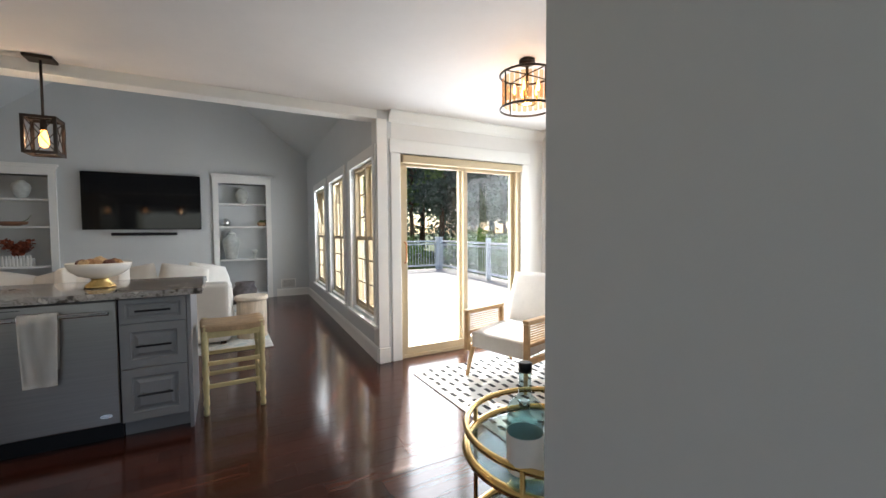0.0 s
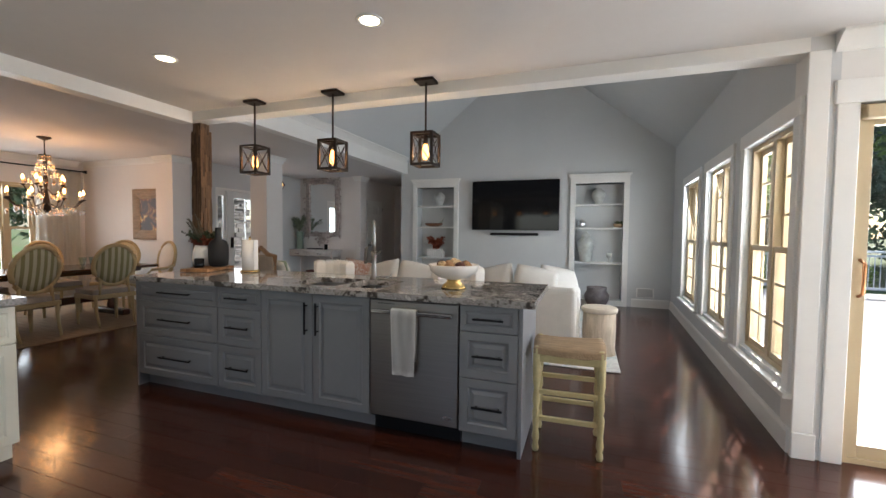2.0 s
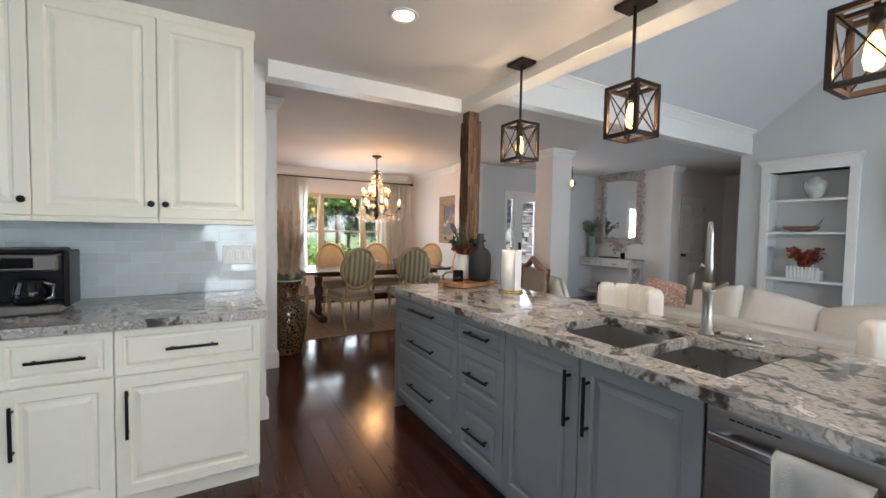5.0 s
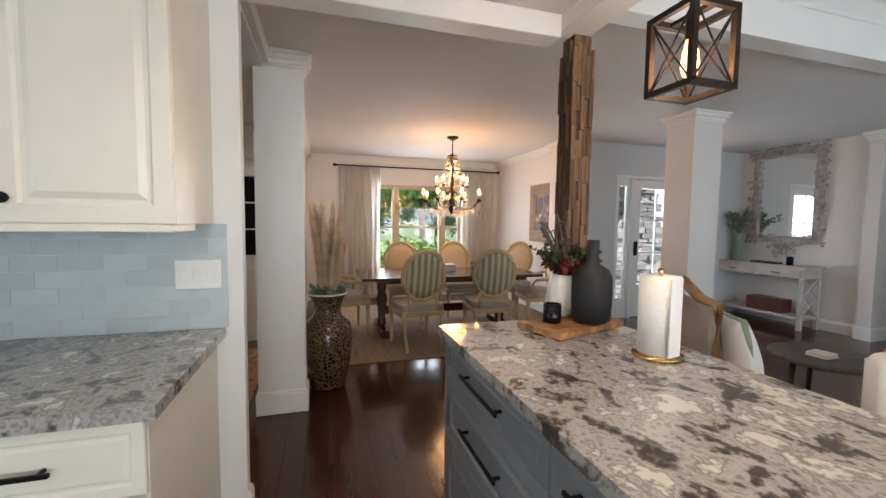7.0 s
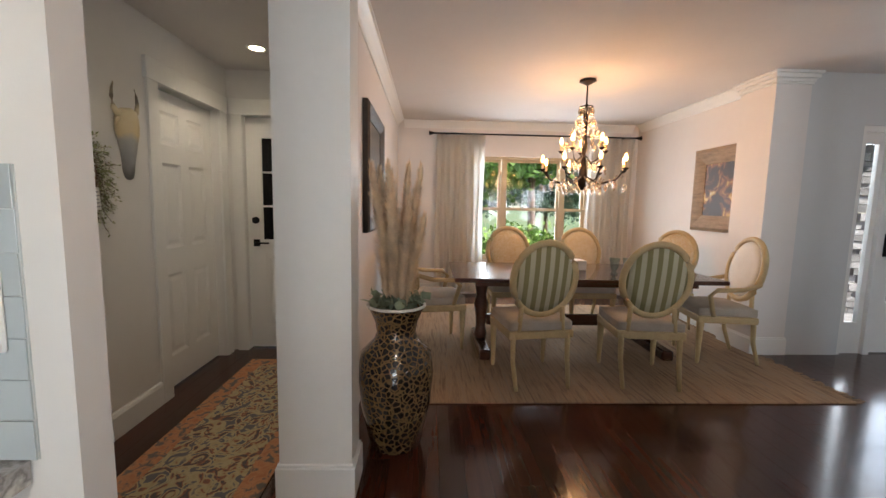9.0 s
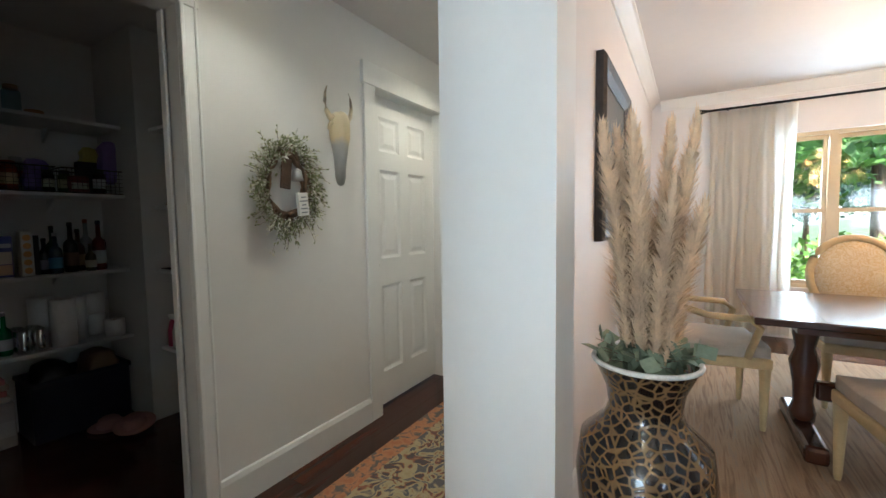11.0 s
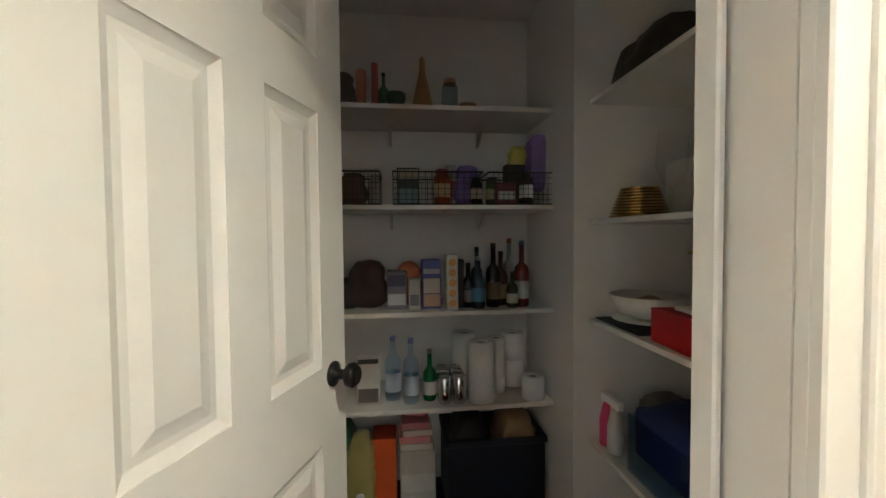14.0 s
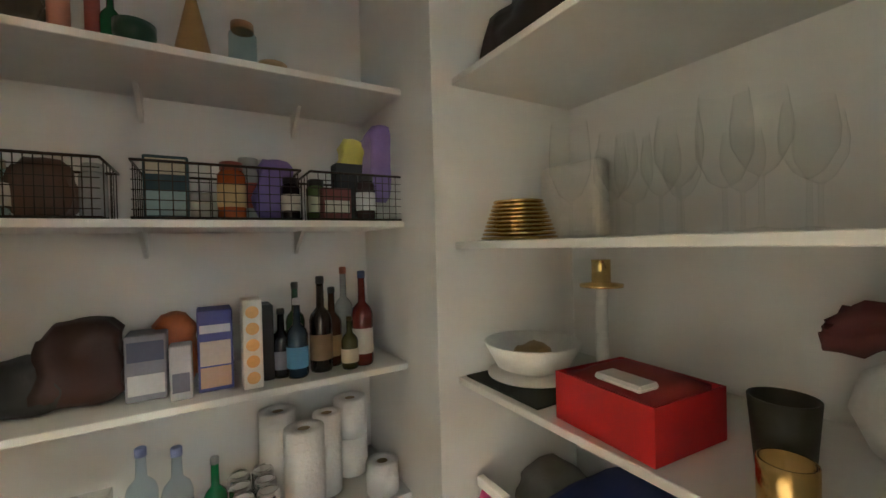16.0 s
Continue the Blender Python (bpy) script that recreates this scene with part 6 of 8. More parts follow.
spots_ = [(sx * rq.uniform(0.37, 0.52), rq.uniform(-0.02, 1.36)) for sx in (-1, 1) for _ in range(52)] + [(rq.uniform(-0.4, 0.4), rq.choice((0.04, 1.3)) + rq.uniform(-0.05, 0.06)) for _ in range(52)]
spots_ += [(rq.gauss(0, 0.075 + 0.06 * (k % 2)), 1.36 + abs(rq.gauss(0, 0.10)) + (0.05 if k % 2 == 0 else 0)) for k in range(110)] + [(sx * rq.gauss(0.47, 0.04), 1.38 + abs(rq.gauss(0, 0.05))) for sx in (-1, 1) for _ in range(22)] + [(rq.gauss(0, 0.12), -0.02 - abs(rq.gauss(0, 0.06))) for _ in range(44)]
for x, z in spots_:
    a, rr = rq.uniform(0, 6.28), rq.uniform(0.02, 0.042)
    tube([(x + rr * (1 - k / 7) * math.cos(a + k * 0.9), -0.055 - 0.004 * k, z + rr * (1 - k / 7) * math.sin(a + k * 0.9)) for k in range(7)], 0.013, 6, bm, taper=0.6)
part("carving", bm, ORN, mi, "carved scrolls and leaves")
fr = tagged(thing("door_front", pose(-6.67, 6.54, 0, 0, 0, 90), "white front door with glass lites and a sidelight", "door"), kind="structure")
part("door_frame", boxes((0.0, -0.06, 0, 0.04, 0.06, 2.10), (1.22, -0.06, 0, 1.26, 0.06, 2.10), (0.04, -0.06, 2.05, 1.22, 0.06, 2.10), (0.27, -0.06, 0, 0.33, 0.06, 2.05)), TRIM, fr)
part("sidelight_sash", boxes((0.04, -0.02, 0, 0.09, 0.02, 2.05), (0.22, -0.02, 0, 0.27, 0.02, 2.05), (0.09, -0.02, 0, 0.22, 0.02, 0.3), (0.09, -0.02, 1.95, 0.22, 0.02, 2.05)), TRIM, fr)
pane("pane", 0.09, 0.3, 0.22, 1.95, 0, fr)
p = part("door_leaf", boxes((0.335, -0.022, 0.01, 0.47, 0.022, 2.045), (1.08, -0.022, 0.01, 1.215, 0.022, 2.045), (0.47, -0.022, 0.01, 1.08, 0.022, 0.5), (0.47, -0.022, 1.92, 1.08, 0.022, 2.045)), TRIM, fr)
part("muntins", boxes((0.766, -0.012, 0.5, 0.784, 0.012, 1.92), (0.47, -0.0115, 0.965, 1.08, 0.0115, 0.983), (0.47, -0.0115, 1.44, 1.08, 0.0115, 1.458)), TRIM, p)
pane("pane", 0.47, 0.5, 1.08, 1.92, 0, p)
part("lock", boxes((0.375, -0.05, 0.93, 0.43, -0.0225, 1.14), bevel=0.004), BLACK, p, "black keypad lock")
cl = thing("foyer_lantern", (-5.9, 7.5, HD), "small lit geometric wire pendant in the foyer", "pendant lamp")
part("rod", tube([(0, 0, 0), (0, 0, -0.22)], 0.006), BRONZE, cl)
bm = bmesh.new()
for k in range(4):
    a = k * math.pi / 2
    p1 = (0.09 * math.cos(a), 0.09 * math.sin(a), -0.32)
    p2 = (0.09 * math.cos(a + math.pi / 2), 0.09 * math.sin(a + math.pi / 2), -0.32)
    for q in ((0, 0, -0.22), (0, 0, -0.44), p2):
        tube([p1, q], 0.004, 5, bm)
part("cage", bm, BRONZE, cl)
part("bulb", lathe([(0.008, -0.36), (0.024, -0.34), (0.024, -0.30), (0.01, -0.25)], seg=14), BULB, cl).visible_shadow = False
# armchair with a cane back near the island
wc = thing("cane_back_chair", pose(-3.30, 4.55, 0, 0, 0, 160), "carved wooden armchair with taupe back and green-trimmed pillow", "chair")
part("back_panel", boxes((-0.25, 0.22, 0.45, 0.25, 0.26, 1.02), bevel=0.01), SEATF, wc)
CARVED = mat("carved_walnut_trim", (0.28, 0.16, 0.08), 0.5, var=0.3)
part("back_frame", tube([(-0.26, 0.24, 0.42), (-0.28, 0.24, 0.8), (-0.27, 0.24, 1.02), (-0.14, 0.25, 1.03), (0, 0.26, 1.10), (0.14, 0.25, 1.03), (0.27, 0.24, 1.02), (0.28, 0.24, 0.8), (0.26, 0.24, 0.42)], 0.026, 8), CARVED, wc)
bm = cushion(0.54, 0.5, 0.12, 0.4)
bm.transform(pose(0, 0, 0.44))
part("seat", bm, LINEN, wc)
for sx in (-1, 1):
    for sy in (-1, 1):
        part("leg", tube([(sx * 0.23, sy * 0.21, 0.42), (sx * 0.25, sy * 0.24, 0)], 0.024, 8, taper=0.6), CARVED, wc)
bm = cushion(0.46, 0.46, 0.16, 0.8)
pw = thing("trimmed_pillow", pose(-3.27, 4.46, 0.74, 75, 0, 160), "white pillow with a green fringe on the chair", "pillow")
part("cover", bm, LINEN, pw)
part("fringe", tube([(0.215, 0.215, 0), (-0.215, 0.215, 0), (-0.215, -0.215, 0), (0.215, -0.215, 0)], 0.018, 8, closed=True), SAGE, pw, "green fringe")


# hall
def six_panel(name, m, w, h, parent_kind, label):
    """A six-panel door leaf, hinge edge at m's origin, running along x, facing -y and +y."""
    d = tagged(thing(name, m, label, "door"), kind=parent_kind)
    st_, mid = 0.115, 0.10
    zs = (0.0, 0.22, 0.80, 0.98, 1.56, 1.68, h - 0.13, h)
    bm = boxes((0, -0.018, 0, st_, 0.018, h), (w - st_, -0.018, 0, w, 0.018, h))
    for a, b in ((0, 1), (2, 3), (4, 5), (6, 7)):
        box(bm, st_, -0.018, zs[a], w - st_, 0.018, zs[b])
    for a, b in ((1, 2), (3, 4), (5, 6)):
        box(bm, w / 2 - mid / 2, -0.018, zs[a], w / 2 + mid / 2, 0.018, zs[b])
    part("leaf", bm, TRIM, d)
    for a, b in ((1, 2), (3, 4), (5, 6)):
        for x0, x1 in ((st_, w / 2 - mid / 2), (w / 2 + mid / 2, w - st_)):
            for side in (0, 1):
                pm = pose((x0 if not side else x1), 0, zs[a], 0, 0, 180 * side)
                part("panel", nested(x1 - x0, zs[b] - zs[a], [(0, 0), (0, 0.016), (0.018, 0.006), (0.03, 0.006), (0.055, 0.014)]), TRIM, d, "", pm)
    return d


def round_knob(parent, m):
    part("knob", lathe([(0.03, 0), (0.03, 0.006), (0.012, 0.012), (0.012, 0.03), (0.027, 0.04), (0.03, 0.055), (0.02, 0.066)], seg=20), BLACK, parent, "black round door knob", m)


pd = six_panel("door_pantry", pose(-3.884, 0.934, 0.012, 0, 0, 180 + 71), 0.70, 2.03, "structure", "white six-panel pantry door standing open")
round_knob(pd, pose(0.635, -0.018, 0.95, 90))
round_knob(pd, pose(0.635, 0.018, 0.95, -90))
for z in (0.22, 1.08, 1.72):
    part("hinge", boxes((-0.006, -0.0205, z, 0.003, 0.0205, z + 0.085), bevel=0.002), BLACK, pd, "black hinge")
cd_ = six_panel("door_closet", pose(-4.978, 9.34, 0.012, 0, 0, 90), 0.74, 2.03, "structure", "closed white six-panel closet door in the passage")
round_knob(cd_, pose(0.06, -0.018, 0.95, 90))
for z in (0.22, 1.0, 1.78):
    part("hinge", boxes((0.738, -0.024, z, 0.748, -0.010, z + 0.085)), BLACK, cd_, "black hinge")
hd_ = six_panel("door_hall", pose(-6.50, 0.90, 0.012), 0.75, 2.03, "structure", "closed white six-panel hall door")
part("latch", lathe([(0.022, 0), (0.022, 0.012), (0.014, 0.014)], seg=16), STEEL, hd_, "", pose(0.69, 0.018, 0.94, -90))
xd = tagged(thing("door_side", pose(-6.72, 1.11, 0.012, 0, 0, 90), "cream outside door with nine glass lites", "door"), kind="structure")
part("leaf", boxes((0, -0.02, 0, 0.13, 0.02, 2.03), (0.75, -0.02, 0, 0.88, 0.02, 2.03), (0.13, -0.02, 0, 0.75, 0.02, 0.98), (0.13, -0.02, 1.86, 0.75, 0.02, 2.03)), TRIM, xd)
part("muntins", boxes((0.328, -0.012, 0.98, 0.345, 0.012, 1.86), (0.535, -0.012, 0.98, 0.552, 0.012, 1.86), (0.13, -0.0115, 1.265, 0.75, 0.0115, 1.282), (0.13, -0.0115, 1.56, 0.75, 0.0115, 1.577)), TRIM, xd)
part("dark_glass", boxes((0.13, -0.004, 0.98, 0.75, 0.004, 1.86)), SCREEN, xd, "dark night-black glass")
for x0 in (0.14, 0.46):
    part("panel", nested(0.28, 0.68, [(0, 0), (0, 0.001), (0.02, -0.008), (0.05, 0.006)]), TRIM, xd, "", pose(x0, -0.0205, 0.18))
part("deadbolt", lathe([(0.03, 0), (0.03, 0.02), (0.02, 0.024)], seg=18), BLACK, xd, "", pose(0.07, -0.02, 1.15, 90))
part("lever", boxes((0.045, -0.03, 0.92, 0.10, -0.0205, 0.98), (0.06, -0.06, 0.943, 0.19, -0.045, 0.957), (0.063, -0.05, 0.943, 0.078, -0.03, 0.957), bevel=0.002), BLACK, xd, "black lever handle")
RUNNER = ramp_mat("persian_runner", [(0.36, (0.10, 0.08, 0.08)), (0.42, (0.30, 0.12, 0.07)), (0.46, (0.40, 0.32, 0.18)), (0.56, (0.46, 0.38, 0.23)), (0.62, (0.13, 0.12, 0.13))], 0.95, 11, 1.5, 2.0, 0.3, mix_scale=0)
RBORD = ramp_mat("rust_runner_border", [(0.3, (0.42, 0.17, 0.08)), (0.5, (0.50, 0.24, 0.12)), (0.62, (0.14, 0.12, 0.11))], 0.95, 22, 2, 0.5, 0.3)
rn = thing("hall_runner", (-6.4, 1.24, 0), "persian-style runner rug with rust border", "rug")
part("field", boxes((0.12, 0.12, 0.001, 2.0, 0.60, 0.011)), RUNNER, rn)
part("border", boxes((0, 0, 0.001, 2.12, 0.12, 0.010), (0, 0.60, 0.001, 2.12, 0.72, 0.010), (0, 0.12, 0.001, 0.12, 0.60, 0.010), (2.0, 0.12, 0.001, 2.12, 0.60, 0.010)), RBORD, rn, "rust floral border")
# wreath
wr = thing("leaf_wreath", (-5.075, 0.98, 1.412), "oval wreath of small pale green leaves with a hanging tag", "wreath")
RX_, RZ_ = 0.105, 0.148
for o_, r_, ph in ((0.0, 0.013, 0.0), (0.016, 0.010, 2.0), (-0.014, 0.010, 4.0)):
    part("grapevine", tube([((RX_ + o_ * math.cos(3 * a + ph)) * math.cos(a), 0.035 + 0.014 * math.sin(5 * a + ph), (RZ_ + o_ * math.cos(3 * a + ph)) * math.sin(a)) for a in np.linspace(0, 2 * math.pi, 60, endpoint=False)], r_, 7, closed=True), BARK, wr)
rq = random.Random(77)
lf, lf2, tw = bmesh.new(), bmesh.new(), bmesh.new()
for k in range(420):
    a = rq.uniform(0, 6.28)
    p0 = Vector(((RX_ + 0.01) * math.cos(a), rq.uniform(0.035, 0.065), (RZ_ + 0.01) * math.sin(a)))
    swirl = Vector((-math.sin(a), 0, math.cos(a))) * 0.7
    d = (Vector((math.cos(a) + rq.gauss(0, 0.45), rq.uniform(0.05, 0.6), math.sin(a) + rq.gauss(0, 0.45))) + swirl - Vector((0, 0, 0.25))).normalized()
    L_ = rq.uniform(0.045, 0.105) if k > 34 else rq.uniform(0.11, 0.17)
    mid, p1 = p0 + d * L_ * 0.55, p0 + d * L_ + Vector((0, 0, -0.12 * L_))
    mid.y, p1.y = max(0.012, mid.y), max(0.012, p1.y)
    tube([p0, mid, p1], 0.0013, 4, tw, taper=0.6)
    for j in range(10):
        f_ = rq.uniform(0.15, 1.08)
        p = p0.lerp(mid, f_ / 0.55) if f_ < 0.55 else mid.lerp(p1, (f_ - 0.55) / 0.45)
        u = (Vector((rq.gauss(0, 1), rq.gauss(0, 1), rq.gauss(0, 1))).normalized() + d * 0.8).normalized()
        v = u.cross(Vector((rq.gauss(0, 1), 1, rq.gauss(0, 1)))).normalized()
        g, s_ = (lf, rq.uniform(0.007, 0.013)) if rq.random() < 0.42 else (lf2, rq.uniform(0.006, 0.011))
        g.faces.new([g.verts.new(q) for q in (p, p + u * s_ + v * s_ * 0.42, p + u * 2 * s_, p + u * s_ - v * s_ * 0.42)])
part("twig_work", tw, BARK, wr)
part("leaf_spray", lf, mat("wreath_green", (0.26, 0.29, 0.14), 0.7, var=0.4, scale=20), wr)
part("bud_spray", lf2, mat("wreath_white", (0.74, 0.73, 0.60), 0.8, var=0.15, scale=20), wr, "small white buds")
TAGM = pose(-0.045, 0, -0.09, 0, 5, 8)
part("tag", boxes((-0.032, 0.070, -0.055, 0.032, 0.088, 0.055), bevel=0.002), PAPER, wr, "cream printed wooden tag block", TAGM)
bm = bmesh.new()
for k, w_ in enumerate((0.018, 0.026, 0.014, 0.024, 0.020)):
    box(bm, -w_, 0.0881, 0.030 - 0.018 * k, w_, 0.0886, 0.036 - 0.018 * k)
part("writing", bm, GREY, wr, "", TAGM)
part("ribbon", boxes((-0.028, 0.055, -0.04, 0.028, 0.064, 0.10), bevel=0.003), mat("brown_burlap_ribbon", (0.09, 0.055, 0.035), 0.95, var=0.3, scale=20, bump=0.5), wr, "brown burlap ribbon", pose(0.02, 0, 0.02, 0, -6))
part("bell", lathe([(0.004, 0.06), (0.02, 0.05), (0.026, 0.02), (0.03, 0.0), (0.026, 0.002)], (-0.035, 0.072, 0.02), 16), mat("grey_tin", (0.42, 0.42, 0.43), 0.4, 0.8), wr, "small grey tin bell")
# steer skull: one plain mesh
bm = bmesh.new()
rows = []
for z, w, d in ((0.05, 0.030, 0.030), (0.035, 0.062, 0.045), (0.0, 0.072, 0.055), (-0.05, 0.070, 0.060), (-0.09, 0.062, 0.060), (-0.13, 0.046, 0.052), (-0.18, 0.036, 0.044), (-0.24, 0.034, 0.038), (-0.29, 0.036, 0.032), (-0.325, 0.026, 0.022), (-0.335, 0.010, 0.010)):
    ring = []
    for k in range(20):
        a = 2 * math.pi * k / 20
        c_, s_ = math.cos(a), math.sin(a)
        dent = 0.022 * max(0, 1 - ((z + 0.055) / 0.03) ** 2) * max(0, 1 - ((abs(c_) - 0.80) / 0.2) ** 2) * (s_ > -0.3)
        dent += 0.012 * max(0, 1 - ((z + 0.28) / 0.03) ** 2) * max(0, 1 - ((abs(c_) - 0.45) / 0.25) ** 2) * (s_ > 0)
        ring.append(bm.verts.new(((w - dent) * c_, (d - dent) * s_ + (0.008 if s_ > 0.6 and z > -0.2 else 0), z)))
    rows.append(ring)
for a, b in zip(rows, rows[1:]):
    for k in range(20):
        bm.faces.new((a[k], a[(k + 1) % 20], b[(k + 1) % 20], b[k])).smooth = True
bm.faces.new(rows[0])
bm.faces.new(rows[-1][::-1])
for s_ in (-1, 1):
    tube([(s_ * x, 0.0, z) for x, z in ((0.045, 0.02), (0.085, 0.015), (0.115, 0.045), (0.128, 0.09), (0.122, 0.135), (0.104, 0.17))], 0.021, 10, bm, taper=0.18)
    tube([(s_ * 0.06, 0.0, -0.01), (s_ * 0.095, 0.0, -0.025), (s_ * 0.105, 0.0, -0.05)], 0.014, 8, bm, taper=0.3)
bmesh.ops.recalc_face_normals(bm, faces=bm.faces)
SKULL = ramp_mat("aged_bone_and_gilt", [(0.0, (0.16, 0.15, 0.14)), (0.30, (0.30, 0.30, 0.29)), (0.50, (0.38, 0.37, 0.35)), (0.60, (0.64, 0.52, 0.30)), (0.85, (0.70, 0.60, 0.40)), (1.0, (0.20, 0.17, 0.13))], 0.4, 9, 5, 0.6, 0.1)
nt = SKULL.node_tree
sx_, mr_, ad_ = nt.nodes.new("ShaderNodeSeparateXYZ"), nt.nodes.new("ShaderNodeMapRange"), nt.nodes.new("ShaderNodeMath")
mr_.inputs["From Min"].default_value, mr_.inputs["From Max"].default_value = -0.34, 0.10
rp_ = [n_ for n_ in nt.nodes if n_.type == "VALTORGB"][0]
nz_ = rp_.inputs[0].links[0].from_socket
nt.links.new(nt.nodes.new("ShaderNodeTexCoord").outputs["Object"], sx_.inputs[0])
nt.links.new(sx_.outputs["Z"], mr_.inputs["Value"])
ad_.operation, ad_.inputs[1].default_value = "MULTIPLY_ADD", 0.35
nt.links.new(nz_, ad_.inputs[0])
nt.links.new(mr_.outputs[0], ad_.inputs[2])
sb_ = nt.nodes.new("ShaderNodeMath")
sb_.operation, sb_.inputs[1].default_value = "SUBTRACT", 0.17
nt.links.new(ad_.outputs[0], sb_.inputs[0])
nt.links.new(sb_.outputs[0], rp_.inputs[0])
solid("steer_skull", bm, SKULL, "grey and gold steer skull wall ornament with horns", "wall ornament", at=pose(-5.405, 1.037, 1.765) @ Matrix.Diagonal((0.74, 0.9, 1, 1)))
# framed picture on the wall by the pantry
GOLD = mat("gilt_fillet", (0.60, 0.38, 0.10), 0.3, 0.8)
fp_ = thing("framed_picture", pose(-3.755, 1.965, 1.27, 0, 0, -90), "black carved picture frame with gold fillet and dark mat", "picture")
part("frame", nested(0.60, 0.95, [(0, 0), (0, 0.02), (0.015, 0.03), (0.055, 0.026), (0.07, 0.014), (0.07, 0.008)]), DKFRAME, fp_)
part("fillet", boxes((0.07, -0.013, 0.07, 0.078, -0.009, 0.88), (0.522, -0.013, 0.07, 0.53, -0.009, 0.88), (0.078, -0.013, 0.07, 0.522, -0.009, 0.078), (0.078, -0.013, 0.872, 0.522, -0.009, 0.88)), GOLD, fp_, "gold inner fillet")
part("mat_board", boxes((0.078, -0.0105, 0.078, 0.522, -0.0085, 0.872)), mat("navy_mat_board", (0.012, 0.012, 0.02), 0.6), fp_)
part("print", boxes((0.17, -0.012, 0.19, 0.43, -0.0108, 0.76)), mat("old_print", (0.30, 0.28, 0.22), 0.5, var=0.5), fp_)
part("print_edge", boxes((0.163, -0.0115, 0.183, 0.167, -0.0107, 0.767), (0.433, -0.0115, 0.183, 0.437, -0.0107, 0.767), (0.167, -0.0115, 0.183, 0.433, -0.0107, 0.187)), PAPER, fp_)


# pantry
SHELF = mat("white_melamine_shelf", (0.72, 0.71, 0.68), 0.45, var=0.04)
for z in (1.85, 1.425, 0.963, 0.54):
    solid("pantry_shelf", boxes((-4.962, -0.777, z - 0.02, -3.838, -0.40, z), bevel=0.002), SHELF, "white melamine pantry shelf on the back wall", "shelf", "back pantry shelves")
for z in (1.825, 1.352, 0.957, 0.465):
    solid("pantry_shelf", boxes((-5.518, -0.203, z - 0.02, -5.03, 0.858, z), bevel=0.002), SHELF, "white melamine pantry shelf along the side wall", "shelf", "side pantry shelves")
for z in (1.85, 1.425, 0.963):
    for x in (-4.25, -4.70):
        bm = bmesh.new()
        prism([(0, -0.02), (0.14, -0.02), (0.0, -0.10)], (x, -0.778, z), (x + 0.012, -0.778, z), (0, 1, 0), bm)
        solid("shelf_bracket", bm, SHELF, "small white triangular shelf bracket under the shelf", "bracket", "shelf brackets")
pc = thing("pantry_ceiling_light", (-4.45, 0.15, H), "unlit round flush ceiling light in the pantry", "ceiling light")
part("base", lathe([(0.13, -0.001), (0.13, -0.03)], seg=28), BRONZE, pc)
part("glass_bowl", lathe([(0.125, -0.03), (0.11, -0.06), (0.06, -0.085), (0.01, -0.09)], seg=28), WHITEPLASTIC, pc)

COLS = {}


def flat(c, rough=0.5, metal=0.0):
    k = (c, rough, metal)
    if k not in COLS:
        COLS[k] = mat("tint_%d" % len(COLS), c, rough, metal, var=0.12, scale=12, bump=0.02)
    return COLS[k]


def px(p):
    """Place along the back shelf from the shelf's left end, in steps."""
    return -3.97 - 0.00226 * (p - 500)


def carton(name, x, y, z, w, d, h, col, label, band=None, category="box", rz=0.0):
    t = thing(name, pose(x, y, z + 0.001, 0, 0, rz), label, category)
    part("carton", boxes((-w / 2, -d / 2, 0, w / 2, d / 2, h), bevel=0.003), flat(col, 0.6), t)
    for k, (z0, z1, c_) in enumerate(band or ()):
        part("print", boxes((-w / 2 + 0.006, d / 2, h * z0, w / 2 - 0.006, d / 2 + 0.001, h * z1)), flat(c_, 0.6), t)
    return t


def jar(name, x, y, z, r, h, col, label, lid=(0.03, 0.03, 0.03), paper=None, glassy=False):
    t = thing(name, (x, y, z + 0.001), label, "jar")
    part("body", lathe([(r * 0.9, 0), (r, 0.006), (r, h * 0.78), (r * 0.75, h * 0.86)], seg=18), CLEARB if glassy else flat(col, 0.25), t)
    part("lid", lathe([(r * 0.8, h * 0.86), (r * 0.82, h * 0.88), (r * 0.82, h), (r * 0.7, h + 0.002)], seg=18), flat(lid, 0.4), t)
    if paper:
        part("paper_label", lathe([(r + 0.0008, h * 0.2), (r + 0.0008, h * 0.6)], seg=18, cap=False), flat(paper, 0.7), t)


def bag(name, x, y, z, w, d, h, col, label):
    bm = cushion(w, d, h, 0.35, cuts=6)
    for v in bm.verts:
        k = 1 - 0.55 * max(0, v.co.z / h + 0.1)
        v.co.x *= k
        v.co += Vector((noise.noise(v.co * 18), noise.noise(v.co * 18 + Vector((5, 0, 0))), 0)) * 0.02
        v.co.z += h / 2
    solid(name, bm, flat(col, 0.5), label, "bag", at=(x, y, z))


# top shelf
Z = 1.85
bag("round_basket", px(520), -0.55, Z, 0.16, 0.14, 0.17, (0.05, 0.035, 0.025), "dark woven basket on the top shelf")
solid("pillar_candle", lathe([(0.022, 0), (0.022, 0.17), (0.004, 0.172)], seg=16), flat((0.42, 0.16, 0.10)), "terracotta pillar candle", "candle", at=(px(566), -0.50, Z))
solid("taper_candle", lathe([(0.016, 0), (0.016, 0.21), (0.004, 0.215)], seg=16), flat((0.40, 0.09, 0.07)), "tall red candle", "candle", at=(px(592), -0.52, Z))
bottle("green_bottle", (px(609), -0.50, Z + 0.001), 0.022, 0.16, flat((0.03, 0.14, 0.06), 0.15), "small dark green bottle", None, None, 0.4)
